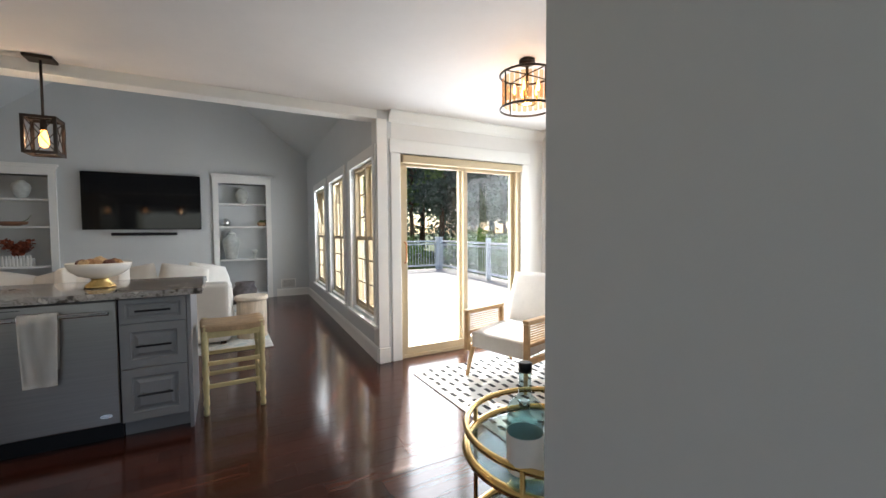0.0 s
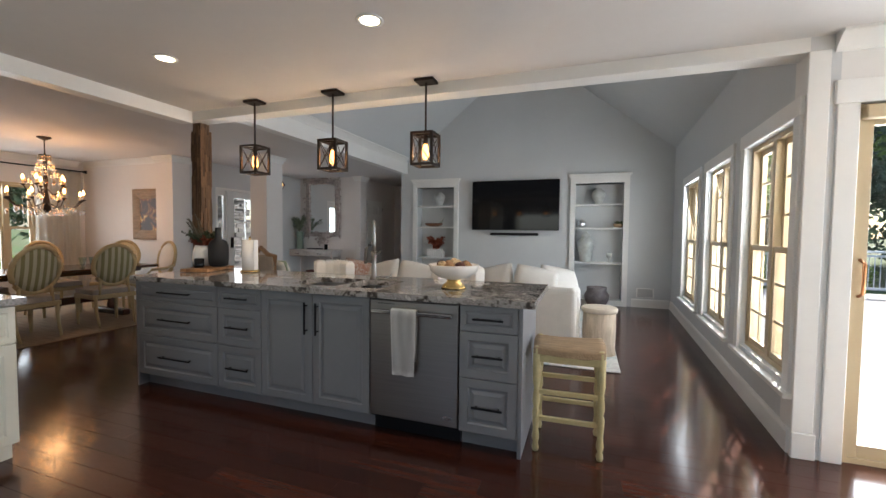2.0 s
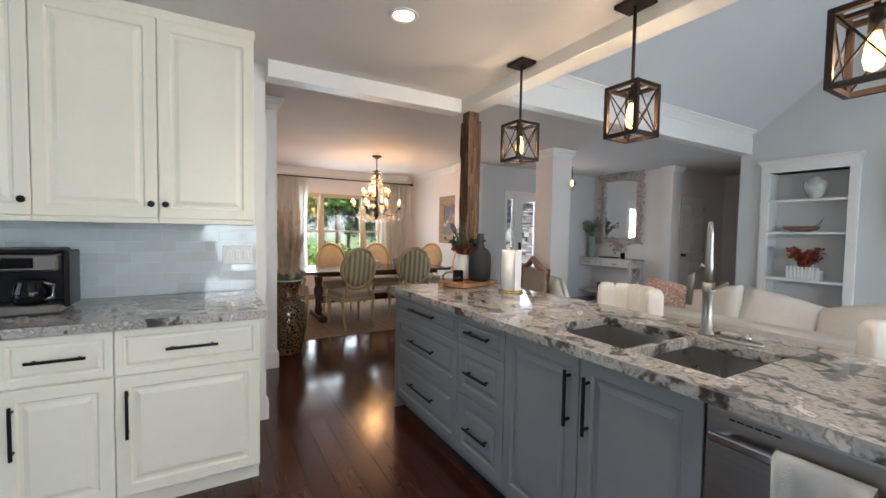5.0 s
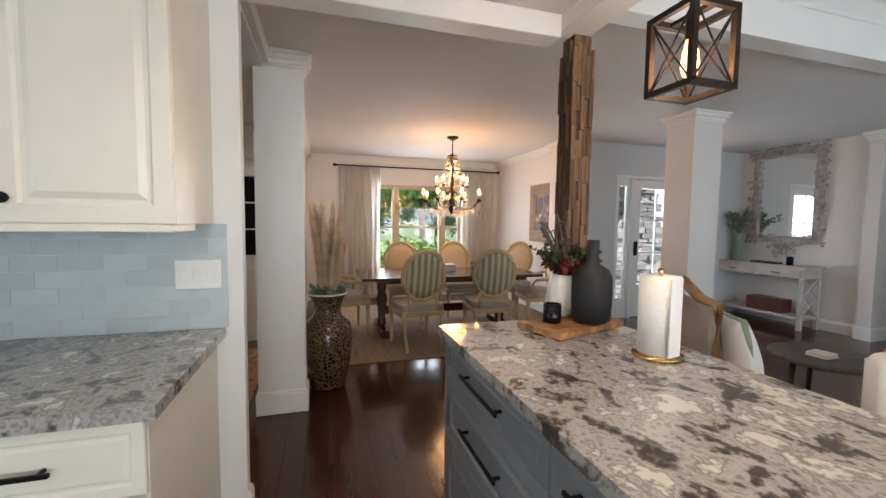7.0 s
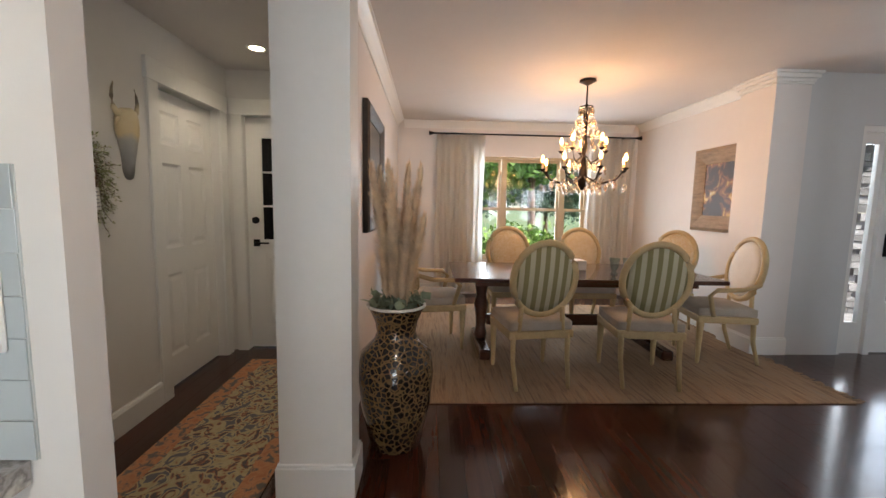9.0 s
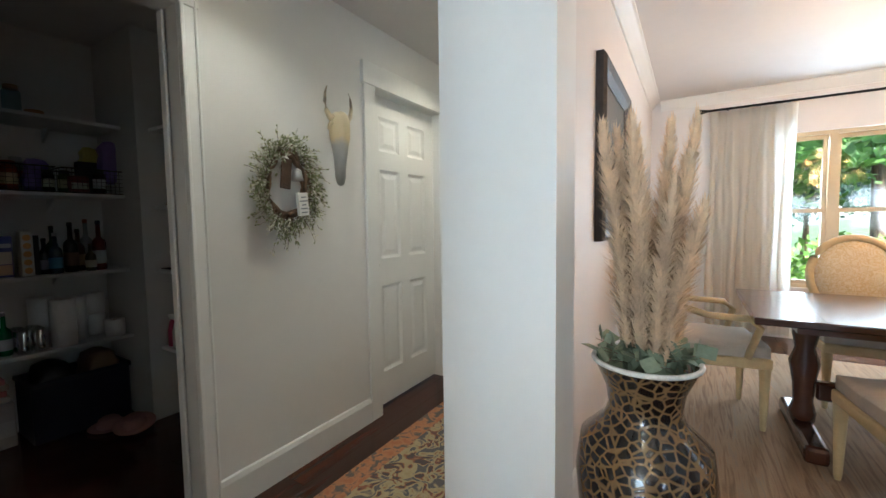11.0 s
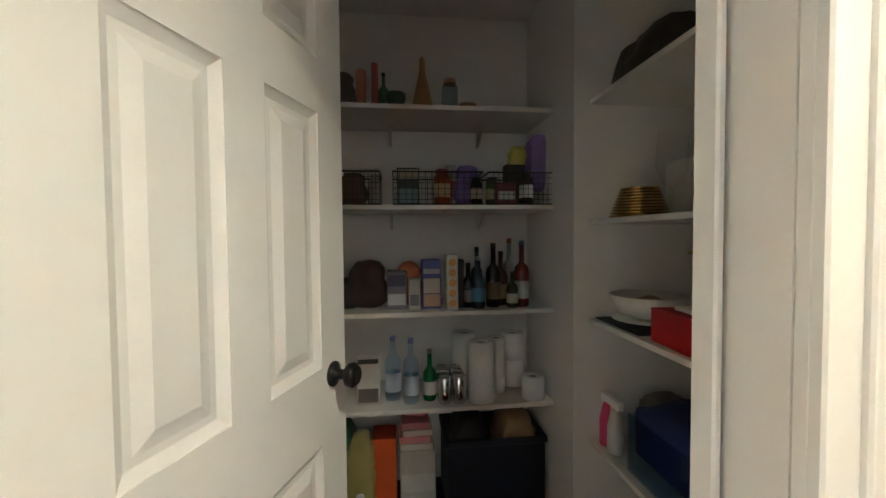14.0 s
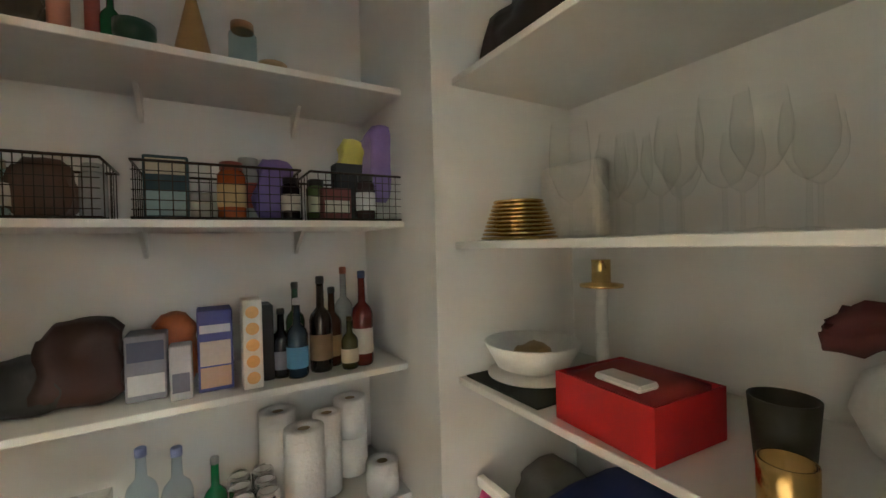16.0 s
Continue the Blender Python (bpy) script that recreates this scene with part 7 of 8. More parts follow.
solid("green_bowl", lathe([(0.02, 0), (0.045, 0.03), (0.045, 0.06), (0.03, 0.06)], seg=18), flat((0.02, 0.07, 0.04), 0.3), "small dark green pot", "pot", at=(px(632), -0.46, Z))
bm = lathe([(0.055, 0), (0.05, 0.02), (0.028, 0.12), (0.012, 0.19), (0.012, 0.24), (0.004, 0.25)], seg=10)
solid("wooden_tree", bm, flat((0.42, 0.27, 0.12)), "carved tan wooden tree ornament", "ornament", at=(px(686), -0.52, Z))
jar("cork_jar", px(741), -0.52, Z, 0.038, 0.15, (0.7, 0.7, 0.7), "clear glass jar with a cork lid", (0.35, 0.22, 0.12), glassy=True)
solid("trivet", lathe([(0.03, 0), (0.04, 0.01), (0.04, 0.02), (0.03, 0.022)], seg=18), flat((0.40, 0.25, 0.13)), "flat round wooden trivet", "trivet", at=(px(772), -0.45, Z))


def wire_basket(x0, x1, y0, y1, z, h):
    t = thing("wire_basket", ((x0 + x1) / 2, (y0 + y1) / 2, z + 0.001), "dark wire mesh storage basket", "basket", "wire baskets")
    a, b = abs(x1 - x0) / 2, (y1 - y0) / 2
    for zz in (0.004, h):
        part("rim", tube([(-a, -b, zz), (a, -b, zz), (a, b, zz), (-a, b, zz)], 0.004, 6, closed=True), BRONZE, t)
    bm = bmesh.new()
    for k in range(1, 14):
        u = -a + 2 * a * k / 14
        tube([(u, b, 0), (u, b, h)], 0.0013, 4, bm)
        tube([(u, -b, 0), (u, -b, h)], 0.0013, 4, bm)
    for k in range(1, 6):
        tube([(-a, b, h * k / 6), (a, b, h * k / 6)], 0.0013, 4, bm)
        v = -b + 2 * b * k / 6
        tube([(-a, v, 0), (-a, v, h)], 0.0013, 4, bm)
        tube([(a, v, 0), (a, v, h)], 0.0013, 4, bm)
    part("mesh", bm, BRONZE, t)


Z = 1.425
for a, b in ((500, 600), (625, 800), (812, 952)):
    wire_basket(px(a), px(b), -0.68, -0.43, Z, 0.145)
ZB = Z + 0.006
jar("spice_jar", px(512), -0.50, ZB, 0.028, 0.13, (0.25, 0.10, 0.08), "small clear spice jar", (0.5, 0.4, 0.3), (0.6, 0.55, 0.5), True)
bag("brown_bag", px(545), -0.55, ZB, 0.13, 0.1, 0.15, (0.10, 0.05, 0.035), "brown paper snack bag in a basket")
jar("steel_canister", px(590), -0.49, ZB, 0.028, 0.13, (0.35, 0.36, 0.37), "brushed steel canister", (0.4, 0.4, 0.4))
carton("tea_tin", px(655), -0.52, ZB, 0.10, 0.07, 0.165, (0.02, 0.05, 0.06), "black and teal tea tin", ((0.05, 0.45, (0.28, 0.40, 0.42)), (0.7, 0.95, (0.60, 0.52, 0.36))))
jar("sauce_jar", px(722), -0.48, ZB, 0.036, 0.155, (0.32, 0.08, 0.03), "amber sauce jar with printed label", (0.25, 0.06, 0.04), (0.50, 0.36, 0.20))
jar("tall_tin", px(745), -0.58, ZB, 0.034, 0.19, (0.40, 0.38, 0.36), "tall silver tin with red band", (0.4, 0.4, 0.4), (0.35, 0.08, 0.06))
bag("purple_pouch", px(775), -0.55, ZB, 0.12, 0.09, 0.19, (0.20, 0.14, 0.40), "purple foil snack pouch")
jar("dark_jar", px(790), -0.47, ZB, 0.026, 0.12, (0.03, 0.02, 0.02), "small dark jar with cream label", (0.03, 0.03, 0.03), (0.55, 0.5, 0.42))
jar("herb_jar", px(830), -0.54, ZB, 0.03, 0.13, (0.10, 0.14, 0.06), "green herb jar", (0.05, 0.05, 0.05), (0.45, 0.45, 0.3))
carton("cracker_box", px(852), -0.50, ZB, 0.09, 0.06, 0.10, (0.20, 0.06, 0.06), "dark red food carton", ((0.2, 0.6, (0.6, 0.58, 0.5)),))
jar("vitamin_bottle", px(893), -0.47, ZB, 0.03, 0.145, (0.05, 0.03, 0.03), "brown vitamin bottle with white label", (0.03, 0.03, 0.03), (0.60, 0.60, 0.60))
carton("black_carton", px(885), -0.60, ZB, 0.10, 0.06, 0.20, (0.03, 0.03, 0.035), "black carton in the basket")
bag("yellow_pouch", px(893), -0.62, ZB + 0.10, 0.10, 0.07, 0.20, (0.62, 0.56, 0.14), "yellow foil pouch")
bag("purple_bag", px(934), -0.56, ZB + 0.07, 0.14, 0.11, 0.27, (0.24, 0.17, 0.46), "crumpled purple foil bag")

Z = 0.963
bag("brown_sack", px(572), -0.56, Z, 0.18, 0.15, 0.22, (0.045, 0.018, 0.015), "crumpled brown sack")
bag("dark_packet", px(525), -0.55, Z, 0.15, 0.12, 0.14, (0.03, 0.03, 0.03), "dark packet on the shelf")
carton("snack_box", px(630), -0.54, Z, 0.09, 0.10, 0.17, (0.22, 0.22, 0.26), "grey and white snack carton", ((0.1, 0.4, (0.55, 0.55, 0.55)), (0.6, 0.9, (0.08, 0.09, 0.15))))
bag("orange_bag", px(655), -0.60, Z, 0.12, 0.1, 0.21, (0.42, 0.11, 0.03), "orange snack bag")
carton("cup_carton", px(664), -0.47, Z, 0.05, 0.06, 0.14, (0.45, 0.45, 0.46), "pale grey carton", ((0.15, 0.5, (0.15, 0.15, 0.2)),))
carton("cereal_box", px(699), -0.52, Z, 0.085, 0.10, 0.22, (0.07, 0.08, 0.28), "blue and cream cereal bar carton", ((0.05, 0.30, (0.52, 0.34, 0.24)), (0.32, 0.62, (0.60, 0.52, 0.46)), (0.72, 0.82, (0.6, 0.6, 0.65))))
t = carton("tall_biscuit_box", px(738), -0.46, Z, 0.05, 0.07, 0.245, (0.66, 0.64, 0.58), "tall white biscuit box with orange circles")
for k in range(5):
    part("circle", lathe([(0.017, 0), (0.017, 0.0008)], seg=16), flat((0.62, 0.34, 0.12)), t, "", pose(0, 0.0351, 0.03 + 0.045 * k, -90))
carton("black_box", px(757), -0.52, Z, 0.035, 0.09, 0.22, (0.015, 0.015, 0.018), "narrow black carton")
for p_, y, r, h, c_, pp_, cc, lb in ((775, -0.50, 0.030, 0.20, (0.012, 0.014, 0.02), (0.2, 0.2, 0.25), (0.01, 0.01, 0.01), "dark sauce bottle"),
                                     (793, -0.47, 0.031, 0.23, (0.015, 0.03, 0.05), (0.07, 0.22, 0.36), (0.6, 0.6, 0.6), "clear bottle with bright blue label"),
                                     (800, -0.58, 0.03, 0.27, (0.03, 0.07, 0.04), None, (0.02, 0.02, 0.02), "green oil bottle"),
                                     (826, -0.49, 0.034, 0.29, (0.02, 0.011, 0.009), (0.16, 0.11, 0.07), (0.02, 0.02, 0.02), "dark brown sauce bottle"),
                                     (846, -0.53, 0.032, 0.25, (0.06, 0.025, 0.015), (0.30, 0.22, 0.12), (0.02, 0.02, 0.02), "brown vinegar bottle"),
                                     (862, -0.46, 0.026, 0.16, (0.05, 0.05, 0.02), (0.5, 0.45, 0.35), (0.1, 0.08, 0.02), "small condiment bottle"),
                                     (884, -0.48, 0.034, 0.30, (0.12, 0.018, 0.014), (0.42, 0.40, 0.37), (0.02, 0.03, 0.08), "tall clear bottle with red syrup"),
                                     (873, -0.60, 0.032, 0.31, (0.25, 0.27, 0.27), None, (0.25, 0.09, 0.05), "tall clear bottle with brown cap")):
    bottle("pantry_bottle", (px(p_), y, Z + 0.001), r, h, flat(c_, 0.12), lb, flat(cc, 0.4), flat(pp_, 0.6) if pp_ else None, 0.36, "bottles on the pantry shelf")

Z = 0.54
carton("white_packet", px(572), -0.50, Z, 0.10, 0.06, 0.21, (0.55, 0.54, 0.52), "white carton with dark printed picture", ((0.05, 0.35, (0.12, 0.11, 0.11)), (0.88, 0.98, (0.03, 0.03, 0.03))))
PET = glass_mat("water_bottle_plastic", (0.80, 0.88, 0.95), 0.08)
for p_, y in ((620, -0.53), (656, -0.48)):
    bottle("water_bottle", (px(p_), y, Z + 0.001), 0.036, 0.29, PET, "clear plastic water bottle with blue label", flat((0.2, 0.24, 0.45)), flat((0.48, 0.53, 0.62)), 0.30, "water bottles")
bottle("green_glass_bottle", (px(694), -0.50, Z + 0.001), 0.03, 0.23, flat((0.01, 0.16, 0.05), 0.1), "green glass mineral water bottle", flat((0.3, 0.3, 0.3)), flat((0.6, 0.6, 0.6)), 0.38)
for k in range(6):
    solid("drink_can", lathe([(0.026, 0), (0.032, 0.008), (0.032, 0.115), (0.025, 0.125), (0.024, 0.122)], seg=18), CHROME, "plain silver drink can", "can", "silver cans", (px(722) - 0.066 * (k % 2), -0.45 - 0.066 * (k // 2), Z + 0.001 + (0.0 if k < 6 else 0.13)))


def paper_roll(x, y, z, h, r=0.058):
    t = thing("paper_roll", (x, y, z + 0.001), "white paper towel roll standing on the shelf", "paper towel", "paper rolls")
    part("paper", lathe([(0.02, 0), (r, 0), (r + 0.001, h / 2), (r, h), (0.02, h), (0.02, h - 0.03)], seg=28, cap=False), TISSUE, t)
    part("core", lathe([(0.019, 0.002), (0.019, h - 0.004)], seg=16), flat((0.36, 0.27, 0.18), 0.8), t)


paper_roll(px(797), -0.46, Z, 0.27)
paper_roll(px(776), -0.64, Z, 0.27)
paper_roll(px(838), -0.56, Z, 0.26, 0.045)
paper_roll(px(884), -0.64, Z, 0.13)
paper_roll(px(884), -0.64, Z + 0.132, 0.13)
paper_roll(px(905), -0.46, Z, 0.10, 0.052)
# floor of the pantry
carton("white_box", -4.355, -0.66, 0, 0.17, 0.18, 0.25, (0.52, 0.49, 0.45), "white cardboard box on the pantry floor", ((0.25, 0.6, (0.62, 0.60, 0.56)),))
for k, (dx, cl) in enumerate(((0.0, (0.60, 0.55, 0.50)), (0.008, (0.58, 0.22, 0.22)), (-0.006, (0.60, 0.50, 0.46)), (0.004, (0.62, 0.25, 0.27)))):
    carton("flat_pink_box", -4.35 + dx, -0.67, 0.2515 + 0.034 * k, 0.16 - 0.008 * k, 0.15, 0.032, cl, "flat pink and white box stacked on the white box")
carton("orange_bottle_box", -4.195, -0.665, 0, 0.115, 0.15, 0.32, (0.62, 0.10, 0.02), "orange detergent box")
bag("pink_pouch", -4.35, -0.68, 0.389, 0.11, 0.08, 0.10, (0.60, 0.24, 0.30), "pink pouch on the stacked boxes")
bag("green_bag", -3.98, -0.62, 0, 0.22, 0.2, 0.42, (0.03, 0.10, 0.035), "dark green shopping bag")
bag("yellow_cloth", -4.09, -0.52, 0.0, 0.13, 0.11, 0.40, (0.36, 0.32, 0.12), "yellow cloth bundle")
bottle("blue_bottle", (-4.10, -0.36, 0.001), 0.045, 0.20, flat((0.02, 0.10, 0.32), 0.3), "blue plastic cleaner bottle on the floor", flat((0.6, 0.6, 0.6)), None, 0.3)
NAVY = flat((0.005, 0.008, 0.022), 0.5)
tb = thing("storage_bin", (-4.715, -0.615, 0), "dark navy plastic storage bin", "bin")
part("tub", boxes((-0.23, -0.15, 0, 0.23, 0.15, 0.01), (-0.23, -0.15, 0.01, -0.222, 0.15, 0.35), (0.222, -0.15, 0.01, 0.23, 0.15, 0.35), (-0.222, -0.15, 0.01, 0.222, -0.142, 0.35), (-0.222, 0.142, 0.01, 0.222, 0.15, 0.35)), NAVY, tb)
part("rim", boxes((-0.24, 0.15, 0.325, 0.24, 0.162, 0.352), (-0.24, -0.15, 0.325, -0.2305, 0.15, 0.352), (0.2305, -0.15, 0.325, 0.24, 0.15, 0.352), bevel=0.003), NAVY, tb)
bag("black_bag", -4.61, -0.615, 0.012, 0.22, 0.25, 0.42, (0.010, 0.010, 0.012), "black plastic bag in the bin")
bag("kraft_bag", -4.83, -0.60, 0.012, 0.20, 0.24, 0.44, (0.26, 0.17, 0.09), "folded kraft paper bag in the bin")
for x, y, rz, tip in ((-4.79, -0.36, 20, 0), (-4.85, -0.17, -30, -14)):
    t = thing("felt_hat", pose(x, y, 0.005 + (0.035 if tip else 0), tip, 0, rz) @ Matrix.Diagonal((0.64, 0.64, 0.64, 1)), "pale pink felt hat on the pantry floor", "hat", "hats on the floor")
    part("brim", lathe([(0.0, 0.0), (0.15, 0.004), (0.165, 0.016), (0.16, 0.02), (0.10, 0.014)], seg=28, cap=False), flat((0.42, 0.23, 0.20), 0.9), t)
    part("crown", lathe([(0.095, 0.01), (0.085, 0.08), (0.06, 0.10), (0.005, 0.092)], seg=24, cap=False), flat((0.42, 0.23, 0.20), 0.9), t)
wb = thing("woven_floor_basket", (-5.20, 0.13, 0.0), "round woven basket under the side shelf", "basket")
part("basket", lathe([(0.12, 0.0), (0.15, 0.01), (0.17, 0.16), (0.165, 0.30), (0.15, 0.30), (0.14, 0.03), (0.0, 0.02)], seg=32, cap=False), WICKER, wb)
part("lining", lathe([(0.148, 0.301), (0.172, 0.303), (0.175, 0.25), (0.170, 0.25)], seg=32, cap=False), LINEN, wb)
bag("grey_cloth_bag", -5.17, 0.20, 0.03, 0.18, 0.16, 0.36, (0.30, 0.27, 0.23), "pale grey cloth bag in the basket")

# side shelves
Z = 1.352
gp = thing("gold_plate_stack", (-5.16, -0.075, Z + 0.001), "stack of gold charger plates", "plates")
for k in range(10):
    part("plate", lathe([(0.05, 0.011 * k), (0.105 - 0.004 * k, 0.004 + 0.011 * k), (0.105 - 0.004 * k, 0.009 + 0.011 * k), (0.05, 0.008 + 0.011 * k)], seg=26), BRASS, gp)
solid("white_dish", boxes((-5.36, -0.14, Z + 0.001, -5.30, 0.08, Z + 0.22), bevel=0.02, seg=3), flat((0.66, 0.64, 0.60), 0.3), "white square platter standing on edge", "platter")
WINE = glass_mat("clear_stemware_glass", (0.985, 0.99, 0.985), 0.05, 0.02)
stem_foot = mesh_of("foot", lathe([(0.034, 0), (0.034, 0.003), (0.006, 0.007), (0.0, 0.007)], seg=20, cap=False), WINE)
stem_rod = mesh_of("stem", lathe([(0.006, 0.0065), (0.004, 0.02), (0.004, 0.085), (0.008, 0.09)], seg=10, cap=False), WINE)
bowls = (mesh_of("bowl", lathe([(0.004, 0.086), (0.02, 0.098), (0.038, 0.135), (0.040, 0.165), (0.033, 0.215)], seg=22, cap=False), WINE),
         mesh_of("bowl", lathe([(0.004, 0.086), (0.026, 0.10), (0.046, 0.15), (0.047, 0.20), (0.040, 0.27)], seg=22, cap=False), WINE))
for j in range(4):
    for i in range(3):
        big = (2 * i + j) % 4 == 0
        t = thing("wine_glass", (-5.14 - 0.12 * i, 0.13 + 0.125 * j + 0.02 * (i % 2), Z + 0.001), "large clear stemmed goblet on the pantry shelf" if big else "clear stemmed wine glass on the pantry shelf", "glass", "stemware")
        for nm, me in (("foot", stem_foot), ("stem", stem_rod), ("bowl", bowls[big])):
            piece(nm, me, t, pose(0, 0, 0)).visible_shadow = False
Z = 0.957
solid("black_placemat", boxes((-5.32, -0.19, Z + 0.001, -5.05, 0.10, Z + 0.006)), flat((0.012, 0.015, 0.013), 0.8), "folded black placemat under the bowl", "placemat")
solid("white_plate", lathe([(0.06, 0), (0.125, 0.012), (0.125, 0.018), (0.0, 0.01)], seg=30, cap=False), flat((0.70, 0.69, 0.66), 0.3), "white plate under the bowl", "plate", at=(-5.19, -0.065, Z + 0.007))
solid("white_bowl", lathe([(0.05, 0), (0.10, 0.02), (0.135, 0.085), (0.131, 0.088), (0.095, 0.03), (0.0, 0.02)], seg=32, cap=False), flat((0.70, 0.69, 0.66), 0.3), "wide white ceramic bowl", "bowl", at=(-5.19, -0.065, Z + 0.024))
bag("bowl_contents", -5.19, -0.055, Z + 0.045, 0.10, 0.08, 0.06, (0.28, 0.20, 0.10), "brown pouch lying in the bowl")
rb = thing("red_box", pose(-5.155, 0.275, Z + 0.001, 0, 0, -4) @ Matrix.Diagonal((0.95, 0.7, 0.9, 1)), "bright red open storage box with a cloth", "box")
RED = flat((0.42, 0.012, 0.015), 0.45)
part("base", boxes((-0.11, -0.17, 0, 0.11, 0.17, 0.004)), RED, rb)
for b_ in ((-0.11, -0.17, 0.004, -0.105, 0.17, 0.115), (0.105, -0.17, 0.004, 0.11, 0.17, 0.115), (-0.105, -0.17, 0.004, 0.105, -0.165, 0.115), (-0.105, 0.165, 0.004, 0.105, 0.17, 0.115)):
    part("side_panel", boxes(b_), RED, rb)
bm = cushion(0.20, 0.30, 0.06, 0.5, cuts=6)
bm.transform(pose(0, 0, 0.10))
part("cloth", bm, flat((0.25, 0.03, 0.03), 0.9), rb)
part("white_napkin", boxes((0.04, -0.03, 0.125, 0.10, 0.12, 0.140), bevel=0.006), LINEN, rb)
cs = thing("gold_candlestick", (-5.30, 0.085, Z + 0.001), "glass candlestick with a gold cup", "candlestick")
part("stem", lathe([(0.05, 0), (0.05, 0.01), (0.016, 0.02), (0.016, 0.265)], seg=18), flat((0.66, 0.66, 0.63), 0.15), cs)
part("cup", lathe([(0.055, 0.265), (0.055, 0.273), (0.024, 0.277), (0.024, 0.335), (0.026, 0.337)], seg=20), BRASS, cs, "gold cup and drip plate")
solid("gold_tumbler", lathe([(0.034, 0), (0.036, 0.004), (0.036, 0.07), (0.032, 0.07), (0.032, 0.02)], seg=24), BRASS, "short gold metal tumbler", "tumbler", at=(-5.10, 0.545, Z + 0.001))
solid("grey_cup", lathe([(0.04, 0), (0.05, 0.12), (0.046, 0.12), (0.038, 0.02)], seg=22), flat((0.035, 0.033, 0.022), 0.5), "dark grey cup on the pantry shelf", "cup", at=(-5.22, 0.50, Z + 0.001))
wv2 = thing("white_vase", (-5.38, 0.655, Z + 0.001), "round white vase with a dark red dried flower head", "vase")
part("body", lathe([(0.05, 0), (0.09, 0.03), (0.115, 0.09), (0.10, 0.15), (0.05, 0.185), (0.04, 0.20), (0.036, 0.20), (0.036, 0.15)], seg=30), flat((0.66, 0.65, 0.62), 0.3), wv2)
bm = cushion(0.10, 0.14, 0.07, 0.5, cuts=6)
for v in bm.verts:
    v.co += Vector((noise.noise(v.co * 40), noise.noise(v.co * 40 + Vector((5, 0, 0))), noise.noise(v.co * 40 + Vector((0, 5, 0))))) * 0.02
bm.transform(pose(0.02, -0.07, 0.235, 25))
part("flower_head", bm, flat((0.10, 0.025, 0.025), 0.9), wv2, "dark red dried flower head")
Z = 1.825
bag("dark_basket", -5.20, 0.02, Z, 0.24, 0.30, 0.18, (0.03, 0.022, 0.02), "dark woven basket on the high shelf")
Z = 0.465
tote = thing("blue_tote", (-5.24, 0.28, Z + 0.001), "clear-sided storage tote with navy fabric", "tote")
part("tub", boxes((-0.18, -0.26, 0, 0.18, 0.26, 0.006), (-0.18, -0.26, 0.006, -0.174, 0.26, 0.20), (0.174, -0.26, 0.006, 0.18, 0.26, 0.20), (-0.174, -0.26, 0.006, 0.174, -0.254, 0.20), (-0.174, 0.254, 0.006, 0.174, 0.26, 0.20)), PET, tote)
bm = cushion(0.34, 0.50, 0.26, 0.4, cuts=8)
bm.transform(pose(0, 0, 0.15))
part("fabric", bm, flat((0.012, 0.025, 0.13), 0.8), tote, "navy blue fabric")
for y, c_ in ((-0.15, (0.55, 0.05, 0.16)), (-0.09, (0.62, 0.60, 0.58))):
    t = thing("spray_bottle", (-5.08, y, Z + 0.001), "white and pink cleaner spray bottle", "spray bottle", "spray bottles")
    part("body", lathe([(0.028, 0), (0.03, 0.01), (0.03, 0.10), (0.02, 0.15), (0.012, 0.17)], seg=16), flat(c_, 0.35), t)
    part("trigger_head", boxes((-0.012, -0.03, 0.17, 0.012, 0.035, 0.20), (-0.006, -0.03, 0.14, 0.006, -0.02, 0.17), bevel=0.003), WHITEPLASTIC, t)
bag("grey_rag", -5.30, -0.10, Z, 0.2, 0.16, 0.2, (0.16, 0.15, 0.13), "grey cleaning rags")

# outdoors
GRASS = ramp_mat("lawn_and_leaf_litter", [(0.35, (0.05, 0.09, 0.025)), (0.5, (0.09, 0.14, 0.04)), (0.65, (0.16, 0.13, 0.08))], 0.95, 0.6, 8, 0.5, 0.3, mix_scale=9)
structure("ground", boxes((-400, -400, -0.9, 400, 400, -0.62)), GRASS, "green lawn with leaf litter")
DECKW = by_piece(mat("sun_bleached_deck_boards", (0.42, 0.40, 0.39), 0.8, var=0.2, scale=5, bump=0.2, stretch=(1, 8, 1)), 0.12, True)
bm = bmesh.new()
for k in range(68):
    y = 3.84 + 0.14 * k
    box(bm, 1.62, y, -0.14, 6.2 + 0.018 * k, y + 0.134, -0.10)
deck = structure("deck", bm, DECKW, "sun-bleached grey wooden deck boards")
structure("deck_base", boxes((1.7, 3.85, -0.62, 6.0, 13.0, -0.15)), JOINT, "dark underside of the deck")
RAIL = mat("pale_blue_white_rail_paint", (0.62, 0.66, 0.70), 0.6, var=0.08)


